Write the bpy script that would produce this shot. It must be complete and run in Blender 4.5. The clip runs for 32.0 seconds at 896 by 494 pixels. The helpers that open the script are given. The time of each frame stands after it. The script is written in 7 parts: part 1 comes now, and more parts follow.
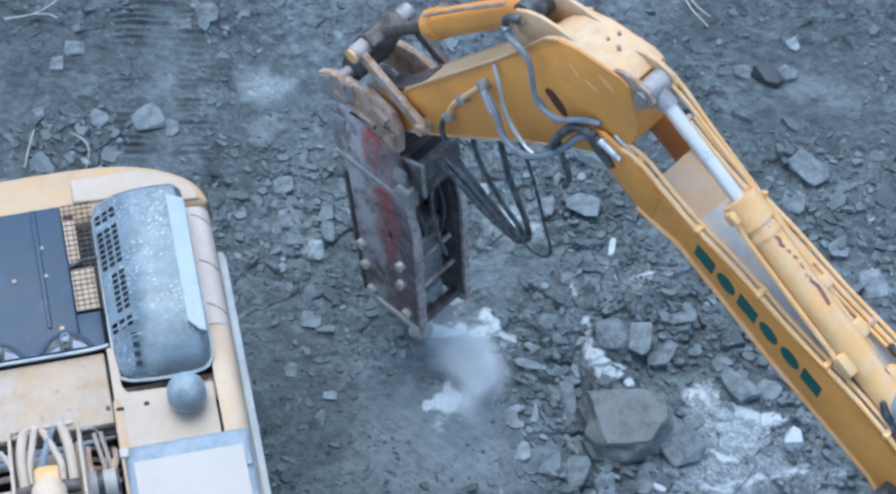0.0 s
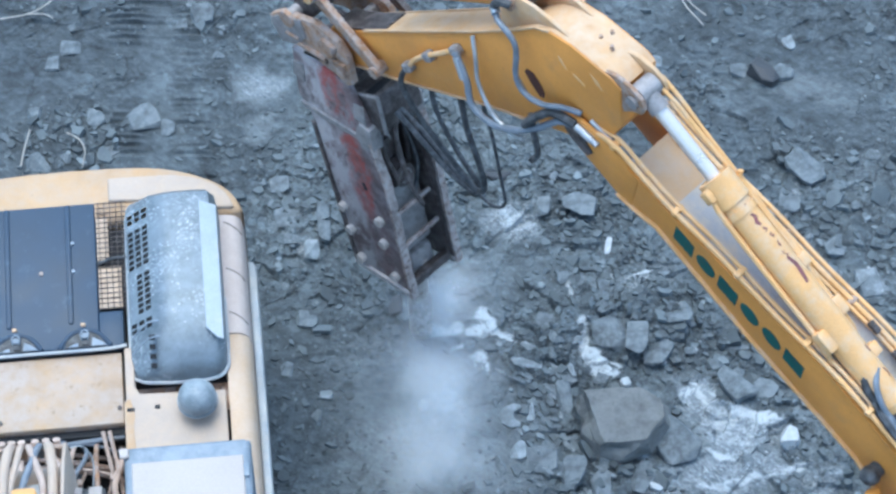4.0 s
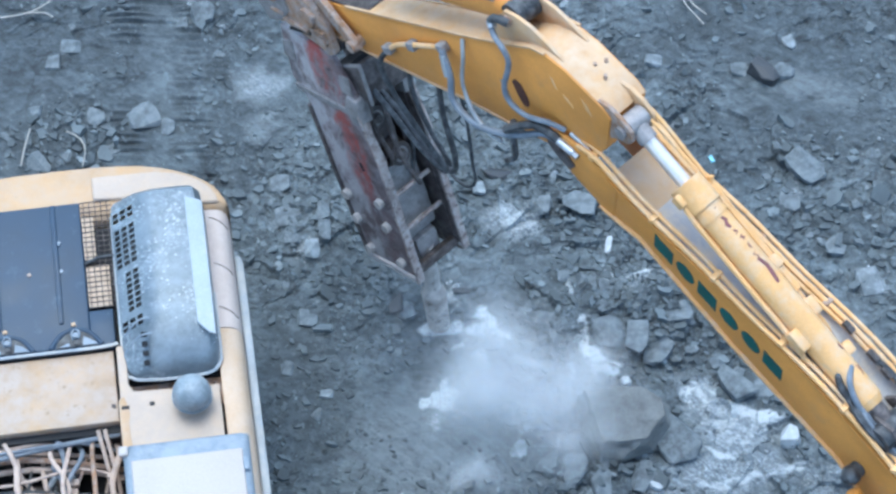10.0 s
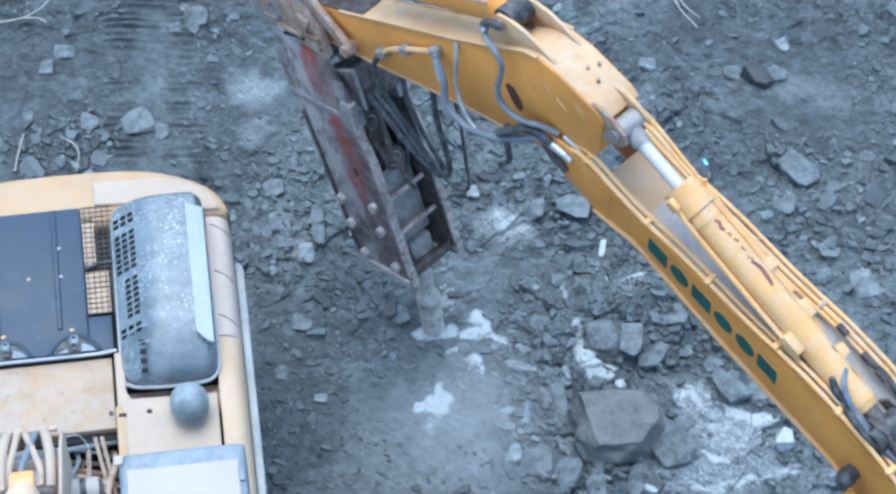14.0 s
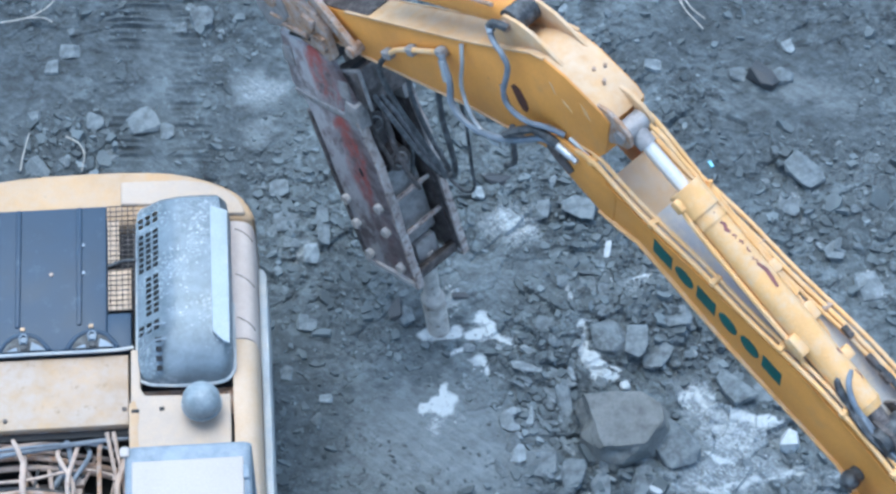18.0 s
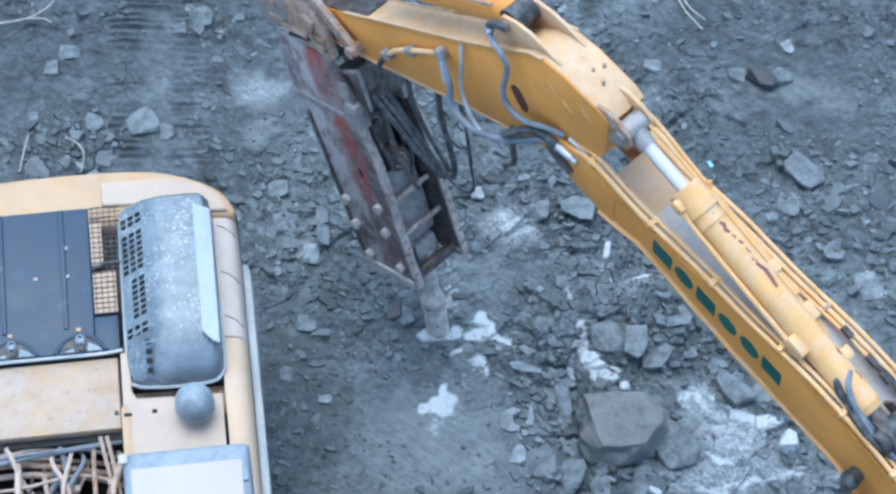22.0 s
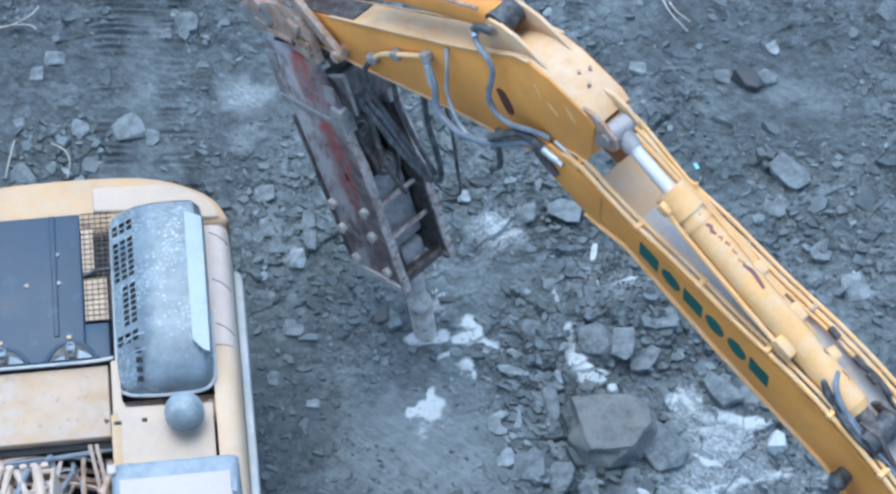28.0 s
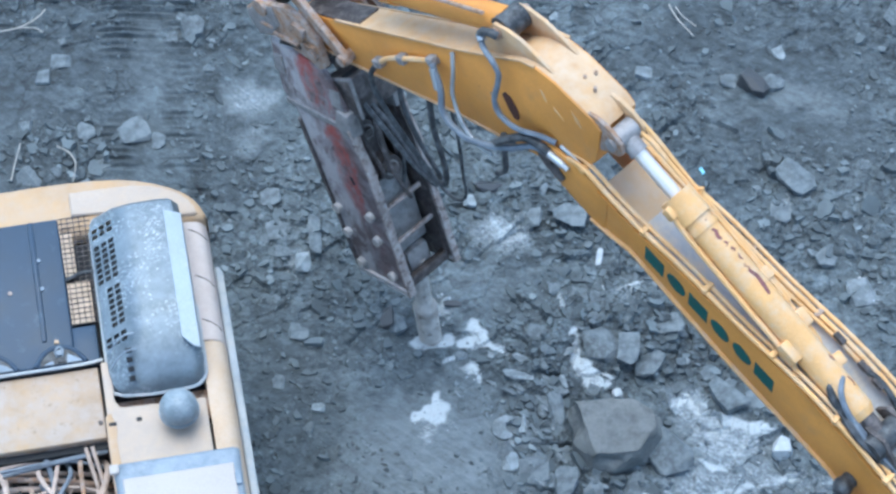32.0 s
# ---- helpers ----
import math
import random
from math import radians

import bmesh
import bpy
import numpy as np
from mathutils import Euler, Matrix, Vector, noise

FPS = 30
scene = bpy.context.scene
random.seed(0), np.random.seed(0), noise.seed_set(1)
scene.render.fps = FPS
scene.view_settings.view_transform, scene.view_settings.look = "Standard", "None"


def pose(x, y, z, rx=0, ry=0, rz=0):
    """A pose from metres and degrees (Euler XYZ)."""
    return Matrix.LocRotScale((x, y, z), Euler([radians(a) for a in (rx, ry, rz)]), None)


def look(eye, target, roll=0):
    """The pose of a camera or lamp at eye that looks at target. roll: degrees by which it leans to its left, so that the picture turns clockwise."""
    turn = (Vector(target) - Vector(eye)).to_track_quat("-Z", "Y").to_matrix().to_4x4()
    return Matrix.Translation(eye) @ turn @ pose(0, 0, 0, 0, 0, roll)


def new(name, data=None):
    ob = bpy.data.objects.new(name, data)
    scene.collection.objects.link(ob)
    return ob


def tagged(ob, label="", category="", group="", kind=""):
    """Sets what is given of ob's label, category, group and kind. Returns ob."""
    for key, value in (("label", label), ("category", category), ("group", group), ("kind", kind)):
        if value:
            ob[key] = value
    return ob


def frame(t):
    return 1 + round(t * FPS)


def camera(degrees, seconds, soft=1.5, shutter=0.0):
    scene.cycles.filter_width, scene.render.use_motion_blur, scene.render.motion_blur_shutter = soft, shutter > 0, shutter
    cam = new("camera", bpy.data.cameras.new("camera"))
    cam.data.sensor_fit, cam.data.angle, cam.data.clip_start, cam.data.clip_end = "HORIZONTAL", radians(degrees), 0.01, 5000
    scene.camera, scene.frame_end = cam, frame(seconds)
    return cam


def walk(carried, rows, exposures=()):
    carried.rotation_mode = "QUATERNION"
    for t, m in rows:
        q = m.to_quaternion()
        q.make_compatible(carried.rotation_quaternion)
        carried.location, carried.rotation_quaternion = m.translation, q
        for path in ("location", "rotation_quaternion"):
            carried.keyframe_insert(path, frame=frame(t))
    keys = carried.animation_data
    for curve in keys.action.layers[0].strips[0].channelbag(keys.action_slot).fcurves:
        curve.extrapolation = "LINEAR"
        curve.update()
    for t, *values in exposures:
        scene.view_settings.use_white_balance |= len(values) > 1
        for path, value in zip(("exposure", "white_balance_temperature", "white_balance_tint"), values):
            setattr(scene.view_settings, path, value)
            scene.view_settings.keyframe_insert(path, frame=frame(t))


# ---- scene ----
import functools

# ---- camera ----
cam = camera(16.5, 32.0, soft=2.7)
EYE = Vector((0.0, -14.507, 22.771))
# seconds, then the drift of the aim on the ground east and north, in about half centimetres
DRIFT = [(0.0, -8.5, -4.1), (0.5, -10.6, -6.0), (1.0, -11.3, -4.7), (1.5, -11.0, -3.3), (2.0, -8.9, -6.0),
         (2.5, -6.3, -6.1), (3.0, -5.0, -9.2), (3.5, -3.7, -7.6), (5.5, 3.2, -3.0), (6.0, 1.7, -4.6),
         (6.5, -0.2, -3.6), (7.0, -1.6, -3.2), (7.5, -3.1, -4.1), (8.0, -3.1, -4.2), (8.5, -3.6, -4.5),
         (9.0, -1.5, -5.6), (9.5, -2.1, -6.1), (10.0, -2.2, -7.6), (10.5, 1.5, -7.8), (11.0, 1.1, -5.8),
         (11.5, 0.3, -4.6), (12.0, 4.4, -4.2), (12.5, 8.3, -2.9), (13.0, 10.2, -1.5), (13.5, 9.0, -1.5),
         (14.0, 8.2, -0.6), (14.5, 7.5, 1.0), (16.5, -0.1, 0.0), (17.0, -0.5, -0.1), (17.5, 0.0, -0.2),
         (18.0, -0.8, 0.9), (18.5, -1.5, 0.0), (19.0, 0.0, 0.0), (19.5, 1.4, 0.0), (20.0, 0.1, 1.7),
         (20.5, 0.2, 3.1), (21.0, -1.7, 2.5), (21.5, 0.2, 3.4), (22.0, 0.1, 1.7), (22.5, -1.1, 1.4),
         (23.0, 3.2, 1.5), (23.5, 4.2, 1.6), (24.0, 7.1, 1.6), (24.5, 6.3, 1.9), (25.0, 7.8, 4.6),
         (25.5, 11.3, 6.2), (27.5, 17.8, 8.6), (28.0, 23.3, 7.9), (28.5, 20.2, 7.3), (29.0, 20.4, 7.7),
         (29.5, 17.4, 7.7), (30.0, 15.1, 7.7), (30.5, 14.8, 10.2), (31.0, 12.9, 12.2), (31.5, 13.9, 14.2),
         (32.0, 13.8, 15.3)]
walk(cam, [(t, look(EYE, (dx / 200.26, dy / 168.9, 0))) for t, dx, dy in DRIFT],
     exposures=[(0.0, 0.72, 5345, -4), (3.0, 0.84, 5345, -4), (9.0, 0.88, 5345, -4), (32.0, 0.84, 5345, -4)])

# ---- light ----
world = bpy.data.worlds.new("overcast_sky")
scene.world = world
world.use_nodes = True
wn = world.node_tree.nodes
sky = wn.new("ShaderNodeTexSky")
sky.sky_type, sky.sun_disc = "NISHITA", False
sky.sun_elevation, sky.sun_rotation = radians(75), radians(-27)
sky.air_density, sky.dust_density = 1.0, 3.0
wn["Background"].inputs["Strength"].default_value = 0.235
world.node_tree.links.new(sky.outputs[0], wn["Background"].inputs["Color"])
sun = new("sun", bpy.data.lights.new("sun", "SUN"))
sun.data.energy, sun.data.angle, sun.data.color = 0.45, radians(45), (1.0, 0.96, 0.9)
sun.matrix_world = look((-1.5, 3, 14), (0, 0, 0))


# ---- materials ----
def ramp(nodes, links, fac, stops):
    r = nodes.new("ShaderNodeValToRGB")
    el = r.color_ramp.elements
    while len(el) < len(stops):
        el.new(0.5)
    for e, (p, c) in zip(el, stops):
        e.position, e.color = p, (*c, 1) if len(c) == 3 else c
    links.new(fac, r.inputs[0])
    return r.outputs[0]


def noise_tex(nodes, links, co, scale, detail=5, rough=0.6, stretch=None):
    if stretch:
        m = nodes.new("ShaderNodeMapping")
        m.inputs["Scale"].default_value = stretch
        links.new(co, m.inputs[0])
        co = m.outputs[0]
    n = nodes.new("ShaderNodeTexNoise")
    n.inputs["Scale"].default_value, n.inputs["Detail"].default_value = scale, detail
    n.inputs["Roughness"].default_value = rough
    links.new(co, n.inputs["Vector"])
    return n.outputs["Fac"]


def mixed(nodes, links, fac, a, b, how="MIX"):
    m = nodes.new("ShaderNodeMix")
    m.data_type, m.blend_type = "RGBA", how
    for sock, val in ((m.inputs[0], fac), (m.inputs[6], a), (m.inputs[7], b)):
        if isinstance(val, (int, float)):
            sock.default_value = val
        elif isinstance(val, tuple):
            sock.default_value = (*val, 1)
        else:
            links.new(val, sock)
    return m.outputs[2]


def material(name, base, rough=0.6, metal=0.0, dust=0.0, dust_col=(0.42, 0.41, 0.40), wear=0.0, wear_col=(0.10, 0.06, 0.04),
             grain=60.0, patch=4.0, spread=0.25, bump=0.2, random_tint=0.0, stretch=None, spots=0.0, dust_edge=0.12):
    m = bpy.data.materials.new(name)
    m.use_nodes = True
    N, L = m.node_tree.nodes, m.node_tree.links
    bsdf = N["Principled BSDF"]
    co = N.new("ShaderNodeTexCoord").outputs["Object"]
    big = noise_tex(N, L, co, patch, 5, 0.6, stretch)
    fine = noise_tex(N, L, co, grain, 4, 0.7)
    lo, hi = (tuple(c * (1 - spread) for c in base), tuple(min(1, c * (1 + spread)) for c in base))
    col = ramp(N, L, big, [(0.3, lo), (0.7, hi)])
    col = mixed(N, L, 0.35, col, ramp(N, L, fine, [(0.3, (0.55,) * 3), (0.7, (1.0,) * 3)]), "MULTIPLY")
    if random_tint:
        info = N.new("ShaderNodeObjectInfo")
        col = mixed(N, L, random_tint, col, ramp(N, L, info.outputs["Random"], [(0.0, (0.45,) * 3), (1.0, (1.6,) * 3)]), "MULTIPLY")
    if dust:
        d = noise_tex(N, L, co, patch * 1.7 + 1.3, 8, 0.72)
        k = 0.5 + (0.5 - dust) * 0.5
        col = mixed(N, L, ramp(N, L, d, [(k - dust_edge, (0.0,) * 3), (k + dust_edge, (0.85,) * 3)]), col, dust_col)
    if wear:
        d = noise_tex(N, L, co, patch * 2.6 + 3.1, 7, 0.75)
        k = 0.72 - wear * 0.3
        col = mixed(N, L, ramp(N, L, d, [(k, (0.0,) * 3), (k + 0.05, (0.9,) * 3)]), col, wear_col)
    if spots:
        v = N.new("ShaderNodeTexVoronoi")
        v.inputs["Scale"].default_value = 22
        L.new(co, v.inputs["Vector"])
        dots = ramp(N, L, v.outputs["Distance"], [(0.09 * spots, (0.8,) * 3), (0.17 * spots, (0.0,) * 3)])
        fine2 = ramp(N, L, noise_tex(N, L, co, 34.0, 6, 0.8), [(0.52, (0.0,) * 3), (0.60, (0.7,) * 3)])
        where = noise_tex(N, L, co, 2.3, 4, 0.6)
        dots = mixed(N, L, 1.0, dots, ramp(N, L, where, [(0.40, (0.0,) * 3), (0.50, (1.0,) * 3)]), "MULTIPLY")
        fine2 = mixed(N, L, 1.0, fine2, ramp(N, L, where, [(0.47, (0.0,) * 3), (0.57, (1.0,) * 3)]), "MULTIPLY")
        col = mixed(N, L, dots, col, (0.60, 0.63, 0.65))
        col = mixed(N, L, fine2, col, (0.46, 0.49, 0.51))
    L.new(col, bsdf.inputs["Base Color"])
    L.new(ramp(N, L, big, [(0.2, (max(0.02, rough - 0.12),) * 3), (0.8, (min(1, rough + 0.12),) * 3)]), bsdf.inputs["Roughness"])
    bsdf.inputs["Metallic"].default_value = metal
    if bump:
        b = N.new("ShaderNodeBump")
        b.inputs["Strength"].default_value, b.inputs["Distance"].default_value = bump, 0.01
        L.new(fine, b.inputs["Height"])
        L.new(b.outputs[0], bsdf.inputs["Normal"])
    return m


def ground_material():
    m = bpy.data.materials.new("broken_slate_ground")
    m.use_nodes = True
    N, L = m.node_tree.nodes, m.node_tree.links
    bsdf = N["Principled BSDF"]
    co = N.new("ShaderNodeTexCoord").outputs["Object"]

    def attribute(name):
        at = N.new("ShaderNodeAttribute")
        at.attribute_name = name
        return at.outputs["Fac"]

    def math_node(how, a, b, c=None):
        n = N.new("ShaderNodeMath")
        n.operation = how
        for sock, val in zip(n.inputs, (a, b, c)):
            if isinstance(val, (int, float)):
                sock.default_value = val
            elif val is not None:
                L.new(val, sock)
        return n.outputs[0]
    smooth, dusky = attribute("compacted"), attribute("dusky")
    big = noise_tex(N, L, co, 0.9, 6, 0.65)
    mid = noise_tex(N, L, co, 3.2, 7, 0.68)
    fine = noise_tex(N, L, co, 60.0, 6, 0.75)
    col = ramp(N, L, big, [(0.25, (0.0735, 0.086, 0.092)), (0.5, (0.102, 0.117, 0.1235)), (0.78, (0.1325, 0.1495, 0.157))])
    col = mixed(N, L, 0.9, col, ramp(N, L, mid, [(0.30, (0.70,) * 3), (0.5, (1.0,) * 3), (0.70, (1.28,) * 3)]), "MULTIPLY")
    col = mixed(N, L, 0.45, col, ramp(N, L, fine, [(0.3, (0.70,) * 3), (0.72, (1.22,) * 3)]), "MULTIPLY")
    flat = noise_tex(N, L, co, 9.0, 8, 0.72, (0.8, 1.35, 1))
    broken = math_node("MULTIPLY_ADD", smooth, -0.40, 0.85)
    # low spots of this bump noise are coloured darker too
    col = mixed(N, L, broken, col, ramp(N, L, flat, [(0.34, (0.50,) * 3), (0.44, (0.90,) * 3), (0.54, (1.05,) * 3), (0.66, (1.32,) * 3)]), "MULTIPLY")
    # split flakes: each cell its own tone
    warp = N.new("ShaderNodeVectorMath")
    warp.operation = "MULTIPLY_ADD"
    wob = N.new("ShaderNodeTexNoise")
    wob.inputs["Scale"].default_value, wob.inputs["Detail"].default_value = 6.0, 4
    L.new(co, wob.inputs["Vector"])
    L.new(wob.outputs["Color"], warp.inputs[0])
    warp.inputs[1].default_value = (0.22, 0.22, 0.22)
    L.new(co, warp.inputs[2])
    flakes = []
    for scale, lo, hi in ((4.5, 0.80, 1.18), (15.0, 0.70, 1.26)):
        v = N.new("ShaderNodeTexVoronoi")
        v.inputs["Scale"].default_value = scale
        L.new(warp.outputs[0], v.inputs["Vector"])
        sep = N.new("ShaderNodeSeparateColor")
        L.new(v.outputs["Color"], sep.inputs[0])
        col = mixed(N, L, broken, col, ramp(N, L, sep.outputs[0], [(0.0, (lo,) * 3), (0.55, (1.0,) * 3), (1.0, (hi, hi * 1.01, hi * 1.02))]), "MULTIPLY")
        flakes.append(sep.outputs[0])
    col = mixed(N, L, smooth, col, mixed(N, L, 1.0, col, (0.86, 0.86, 0.865), "MULTIPLY"))
    # fissures between the broken slabs, the shade inside them painted near black
    crack = N.new("ShaderNodeTexVoronoi")
    crack.feature = "DISTANCE_TO_EDGE"
    crack.inputs["Scale"].default_value = 3.4
    L.new(warp.outputs[0], crack.inputs["Vector"])
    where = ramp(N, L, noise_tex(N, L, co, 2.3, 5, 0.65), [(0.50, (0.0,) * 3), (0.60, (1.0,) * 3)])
    crack_shade = math_node("MULTIPLY", math_node("MULTIPLY", ramp(N, L, crack.outputs["Distance"], [(0.0, (1.0,) * 3), (0.022, (0.7,) * 3), (0.05, (0.0,) * 3)]), where), broken)
    col = mixed(N, L, crack_shade, col, (0.022, 0.024, 0.026))
    # darker ground, with gap shade of the rubble painted in; finer pale ground; crushed powder
    ragged = math_node("MULTIPLY_ADD", noise_tex(N, L, co, 15.0, 9, 0.82, (0.8, 1.3, 1)), 1.2, -0.60)
    toned = math_node("MULTIPLY_ADD", ragged, 0.5, dusky)
    col = mixed(N, L, ramp(N, L, toned, [(0.05, (0.0,) * 3), (0.75, (1.0,) * 3)]), col, mixed(N, L, 1.0, col, (0.66, 0.665, 0.675), "MULTIPLY"))
    col = mixed(N, L, ramp(N, L, math_node("ADD", attribute("fines"), ragged), [(0.30, (0.0,) * 3), (0.48, (0.40,) * 3), (1.0, (0.8,) * 3)]), col, (0.180, 0.198, 0.206))
    col = mixed(N, L, ramp(N, L, math_node("ADD", attribute("chalk"), math_node("MULTIPLY", ragged, 1.5)), [(0.28, (0.0,) * 3), (0.55, (0.55,) * 3), (0.95, (0.92,) * 3)]), col, (0.150, 0.168, 0.180))
    # crushed veins in the chalky ground, drawn out along the slope
    along = N.new("ShaderNodeVectorRotate")
    along.rotation_type = "Z_AXIS"
    along.inputs["Angle"].default_value = radians(38)
    L.new(co, along.inputs["Vector"])
    veins = noise_tex(N, L, along.outputs[0], 40.0, 8, 0.78, (0.6, 1.35, 1))
    col = mixed(N, L, math_node("MULTIPLY", ramp(N, L, attribute("chalk"), [(0.15, (0.0,) * 3), (0.75, (1.0,) * 3)]), ramp(N, L, veins, [(0.47, (0.0,) * 3), (0.54, (0.45,) * 3), (0.64, (1.0,) * 3)])), col, (0.43, 0.455, 0.465))
    strokes = noise_tex(N, L, along.outputs[0], 14.0, 7, 0.7, (0.35, 1.9, 1))
    col = mixed(N, L, 0.8, col, ramp(N, L, strokes, [(0.32, (0.72,) * 3), (0.5, (1.0,) * 3), (0.68, (1.24,) * 3)]), "MULTIPLY")
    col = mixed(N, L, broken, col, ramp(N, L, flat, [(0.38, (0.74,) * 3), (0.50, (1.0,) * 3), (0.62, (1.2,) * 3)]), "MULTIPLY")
    col = mixed(N, L, ramp(N, L, math_node("ADD", attribute("powder"), math_node("MULTIPLY", ragged, 1.5)), [(0.36, (0.0,) * 3), (0.50, (0.38,) * 3), (0.80, (0.92,) * 3)]), col, (0.45, 0.472, 0.478))
    L.new(col, bsdf.inputs["Base Color"])
    bsdf.inputs["Roughness"].default_value = 0.88
    before = None
    for height, strength, depth in ((flat, math_node("MULTIPLY_ADD", smooth, -0.40, 0.62), 0.034), (fine, 0.35, 0.006), (flakes[1], math_node("MULTIPLY_ADD", smooth, -0.35, 0.45), 0.018)):
        bump = N.new("ShaderNodeBump")
        bump.inputs["Distance"].default_value = depth
        if isinstance(strength, float):
            bump.inputs["Strength"].default_value = strength
        else:
            L.new(strength, bump.inputs["Strength"])
        L.new(height, bump.inputs["Height"])
        if before:
            L.new(before, bump.inputs["Normal"])
        before = bump.outputs[0]
    L.new(before, bsdf.inputs["Normal"])
    return m


GROUND = ground_material()
SLATE = material("slate_stone", (0.108, 0.1225, 0.1305), 0.75, dust=0.40, dust_col=(0.19, 0.208, 0.218), grain=45, patch=6, spread=0.3, bump=0.5, random_tint=0.35)
DARK_STONE = material("dark_wet_stone", (0.045, 0.046, 0.05), 0.55, grain=40, bump=0.4)
BOULDER = material("weathered_boulder_stone", (0.15, 0.152, 0.145), 0.8, dust=0.35, dust_col=(0.19, 0.19, 0.185), wear=0.22, wear_col=(0.09, 0.09, 0.088), grain=40, patch=5, spread=0.4, bump=0.9, stretch=(1, 1, 3))
PALE = material("crushed_pale_stone", (0.44, 0.455, 0.46), 0.85, grain=30, spread=0.2, bump=0.5)
YELLOW = material("machine_yellow_paint", (0.66, 0.278, 0.052), 0.5, dust=0.20, dust_col=(0.49, 0.24, 0.08), wear=0.16, wear_col=(0.24, 0.10, 0.035), grain=80, patch=1.6, spread=0.18, bump=0.08)
YELLOW_DUSTY = material("dusty_yellow_paint", (0.50, 0.30, 0.13), 0.6, dust=0.50, dust_col=(0.42, 0.325, 0.245), wear=0.22, wear_col=(0.33, 0.25, 0.17), grain=80, patch=2.2, spread=0.15, bump=0.08, dust_edge=0.2)
STAINED = material("stained_cover_paint", (0.42, 0.275, 0.15), 0.6, dust=0.58, dust_col=(0.40, 0.325, 0.27), wear=0.40, wear_col=(0.27, 0.19, 0.115), grain=80, patch=2.6, spread=0.25, bump=0.08, dust_edge=0.14)
TAN_TOP = material("tan_dusty_top_paint", (0.58, 0.34, 0.15), 0.65, dust=0.50, dust_col=(0.53, 0.39, 0.265), wear=0.15, wear_col=(0.28, 0.16, 0.08), grain=70, patch=3.0, spread=0.2, bump=0.12, dust_edge=0.15)
PEACH = material("bleached_peach_paint", (0.46, 0.365, 0.29), 0.6, dust=0.30, dust_col=(0.50, 0.36, 0.24), wear=0.05, wear_col=(0.33, 0.24, 0.14), grain=80, patch=2.4, spread=0.10, bump=0.06, dust_edge=0.16)
CYL_YELLOW = material("cylinder_yellow_paint", (0.72, 0.40, 0.145), 0.45, dust=0.36, dust_col=(0.60, 0.45, 0.30), wear=0.16, wear_col=(0.22, 0.10, 0.08), grain=70, patch=3.0, spread=0.12, bump=0.06)
GREY_TOP = material("dust_caked_boom_top", (0.40, 0.38, 0.37), 0.8, dust=0.35, dust_col=(0.55, 0.43, 0.30), grain=60, patch=1.8, spread=0.2, bump=0.2)
HOOD = material("slate_blue_hood_paint", (0.023, 0.045, 0.080), 0.5, dust=0.12, dust_col=(0.105, 0.155, 0.205), grain=90, patch=3, spread=0.15, bump=0.03)
GUARD = material("dusty_grey_sheet_metal", (0.125, 0.15, 0.172), 0.45, 0.2, dust=0.42, dust_col=(0.235, 0.272, 0.303), grain=70, patch=3.5, spread=0.3, bump=0.06, spots=1.0, dust_edge=0.2)
STRIP = material("pale_white_sheet", (0.34, 0.38, 0.405), 0.5, dust=0.2, grain=70, spread=0.08, bump=0.02)
BALL = material("grey_plastic_bowl", (0.22, 0.255, 0.28), 0.42, dust=0.35, dust_col=(0.345, 0.38, 0.41), grain=60, patch=9, bump=0.05)
ROOF = material("bleached_cab_roof_paint", (0.45, 0.395, 0.36), 0.5, dust=0.25, dust_col=(0.43, 0.375, 0.33), grain=60, patch=1.5, spread=0.06, bump=0.03, dust_edge=0.2)
FRAME = material("grey_cab_frame_paint", (0.19, 0.225, 0.265), 0.55, dust=0.5, dust_col=(0.29, 0.32, 0.355), grain=60, patch=3, bump=0.05)
SKIRT = material("pale_grey_side_skirt", (0.40, 0.42, 0.44), 0.6, dust=0.4, dust_col=(0.50, 0.47, 0.42), grain=60, patch=2, bump=0.05)
RUBBER = material("black_hose_rubber", (0.024, 0.024, 0.026), 0.55, dust=0.42, dust_col=(0.13, 0.13, 0.132), grain=120, patch=8, bump=0.1)
HOSE_GREY = material("grey_hose_cover", (0.17, 0.19, 0.22), 0.5, dust=0.25, dust_col=(0.30, 0.31, 0.33), grain=120, patch=8, bump=0.1)
HOSE_TAN = material("dust_coated_hose", (0.44, 0.325, 0.255), 0.75, dust=0.5, dust_col=(0.47, 0.375, 0.315), wear=0.24, wear_col=(0.06, 0.05, 0.045), grain=90, patch=7, spread=0.3, bump=0.1)
STEEL = material("dark_greasy_steel", (0.060, 0.047, 0.042), 0.6, 0.15, dust=0.38, dust_col=(0.20, 0.166, 0.155), wear=0.1, grain=60, patch=6, spread=0.4, bump=0.3)
SCUFF = material("scuffed_bare_steel", (0.26, 0.235, 0.225), 0.55, 0.3, dust=0.45, dust_col=(0.38, 0.35, 0.335), wear=0.22, wear_col=(0.08, 0.06, 0.055), grain=60, patch=7, spread=0.4, bump=0.3)
CHROME = material("chrome_rod", (0.80, 0.71, 0.63), 0.34, 0.55, grain=90, patch=6, spread=0.05, bump=0.0)
RED = material("scraped_red_paint", (0.24, 0.05, 0.04), 0.6, dust=0.50, dust_col=(0.27, 0.245, 0.24), wear=0.34, wear_col=(0.075, 0.055, 0.052), grain=50, patch=1.6, spread=0.4, bump=0.3, dust_edge=0.10)
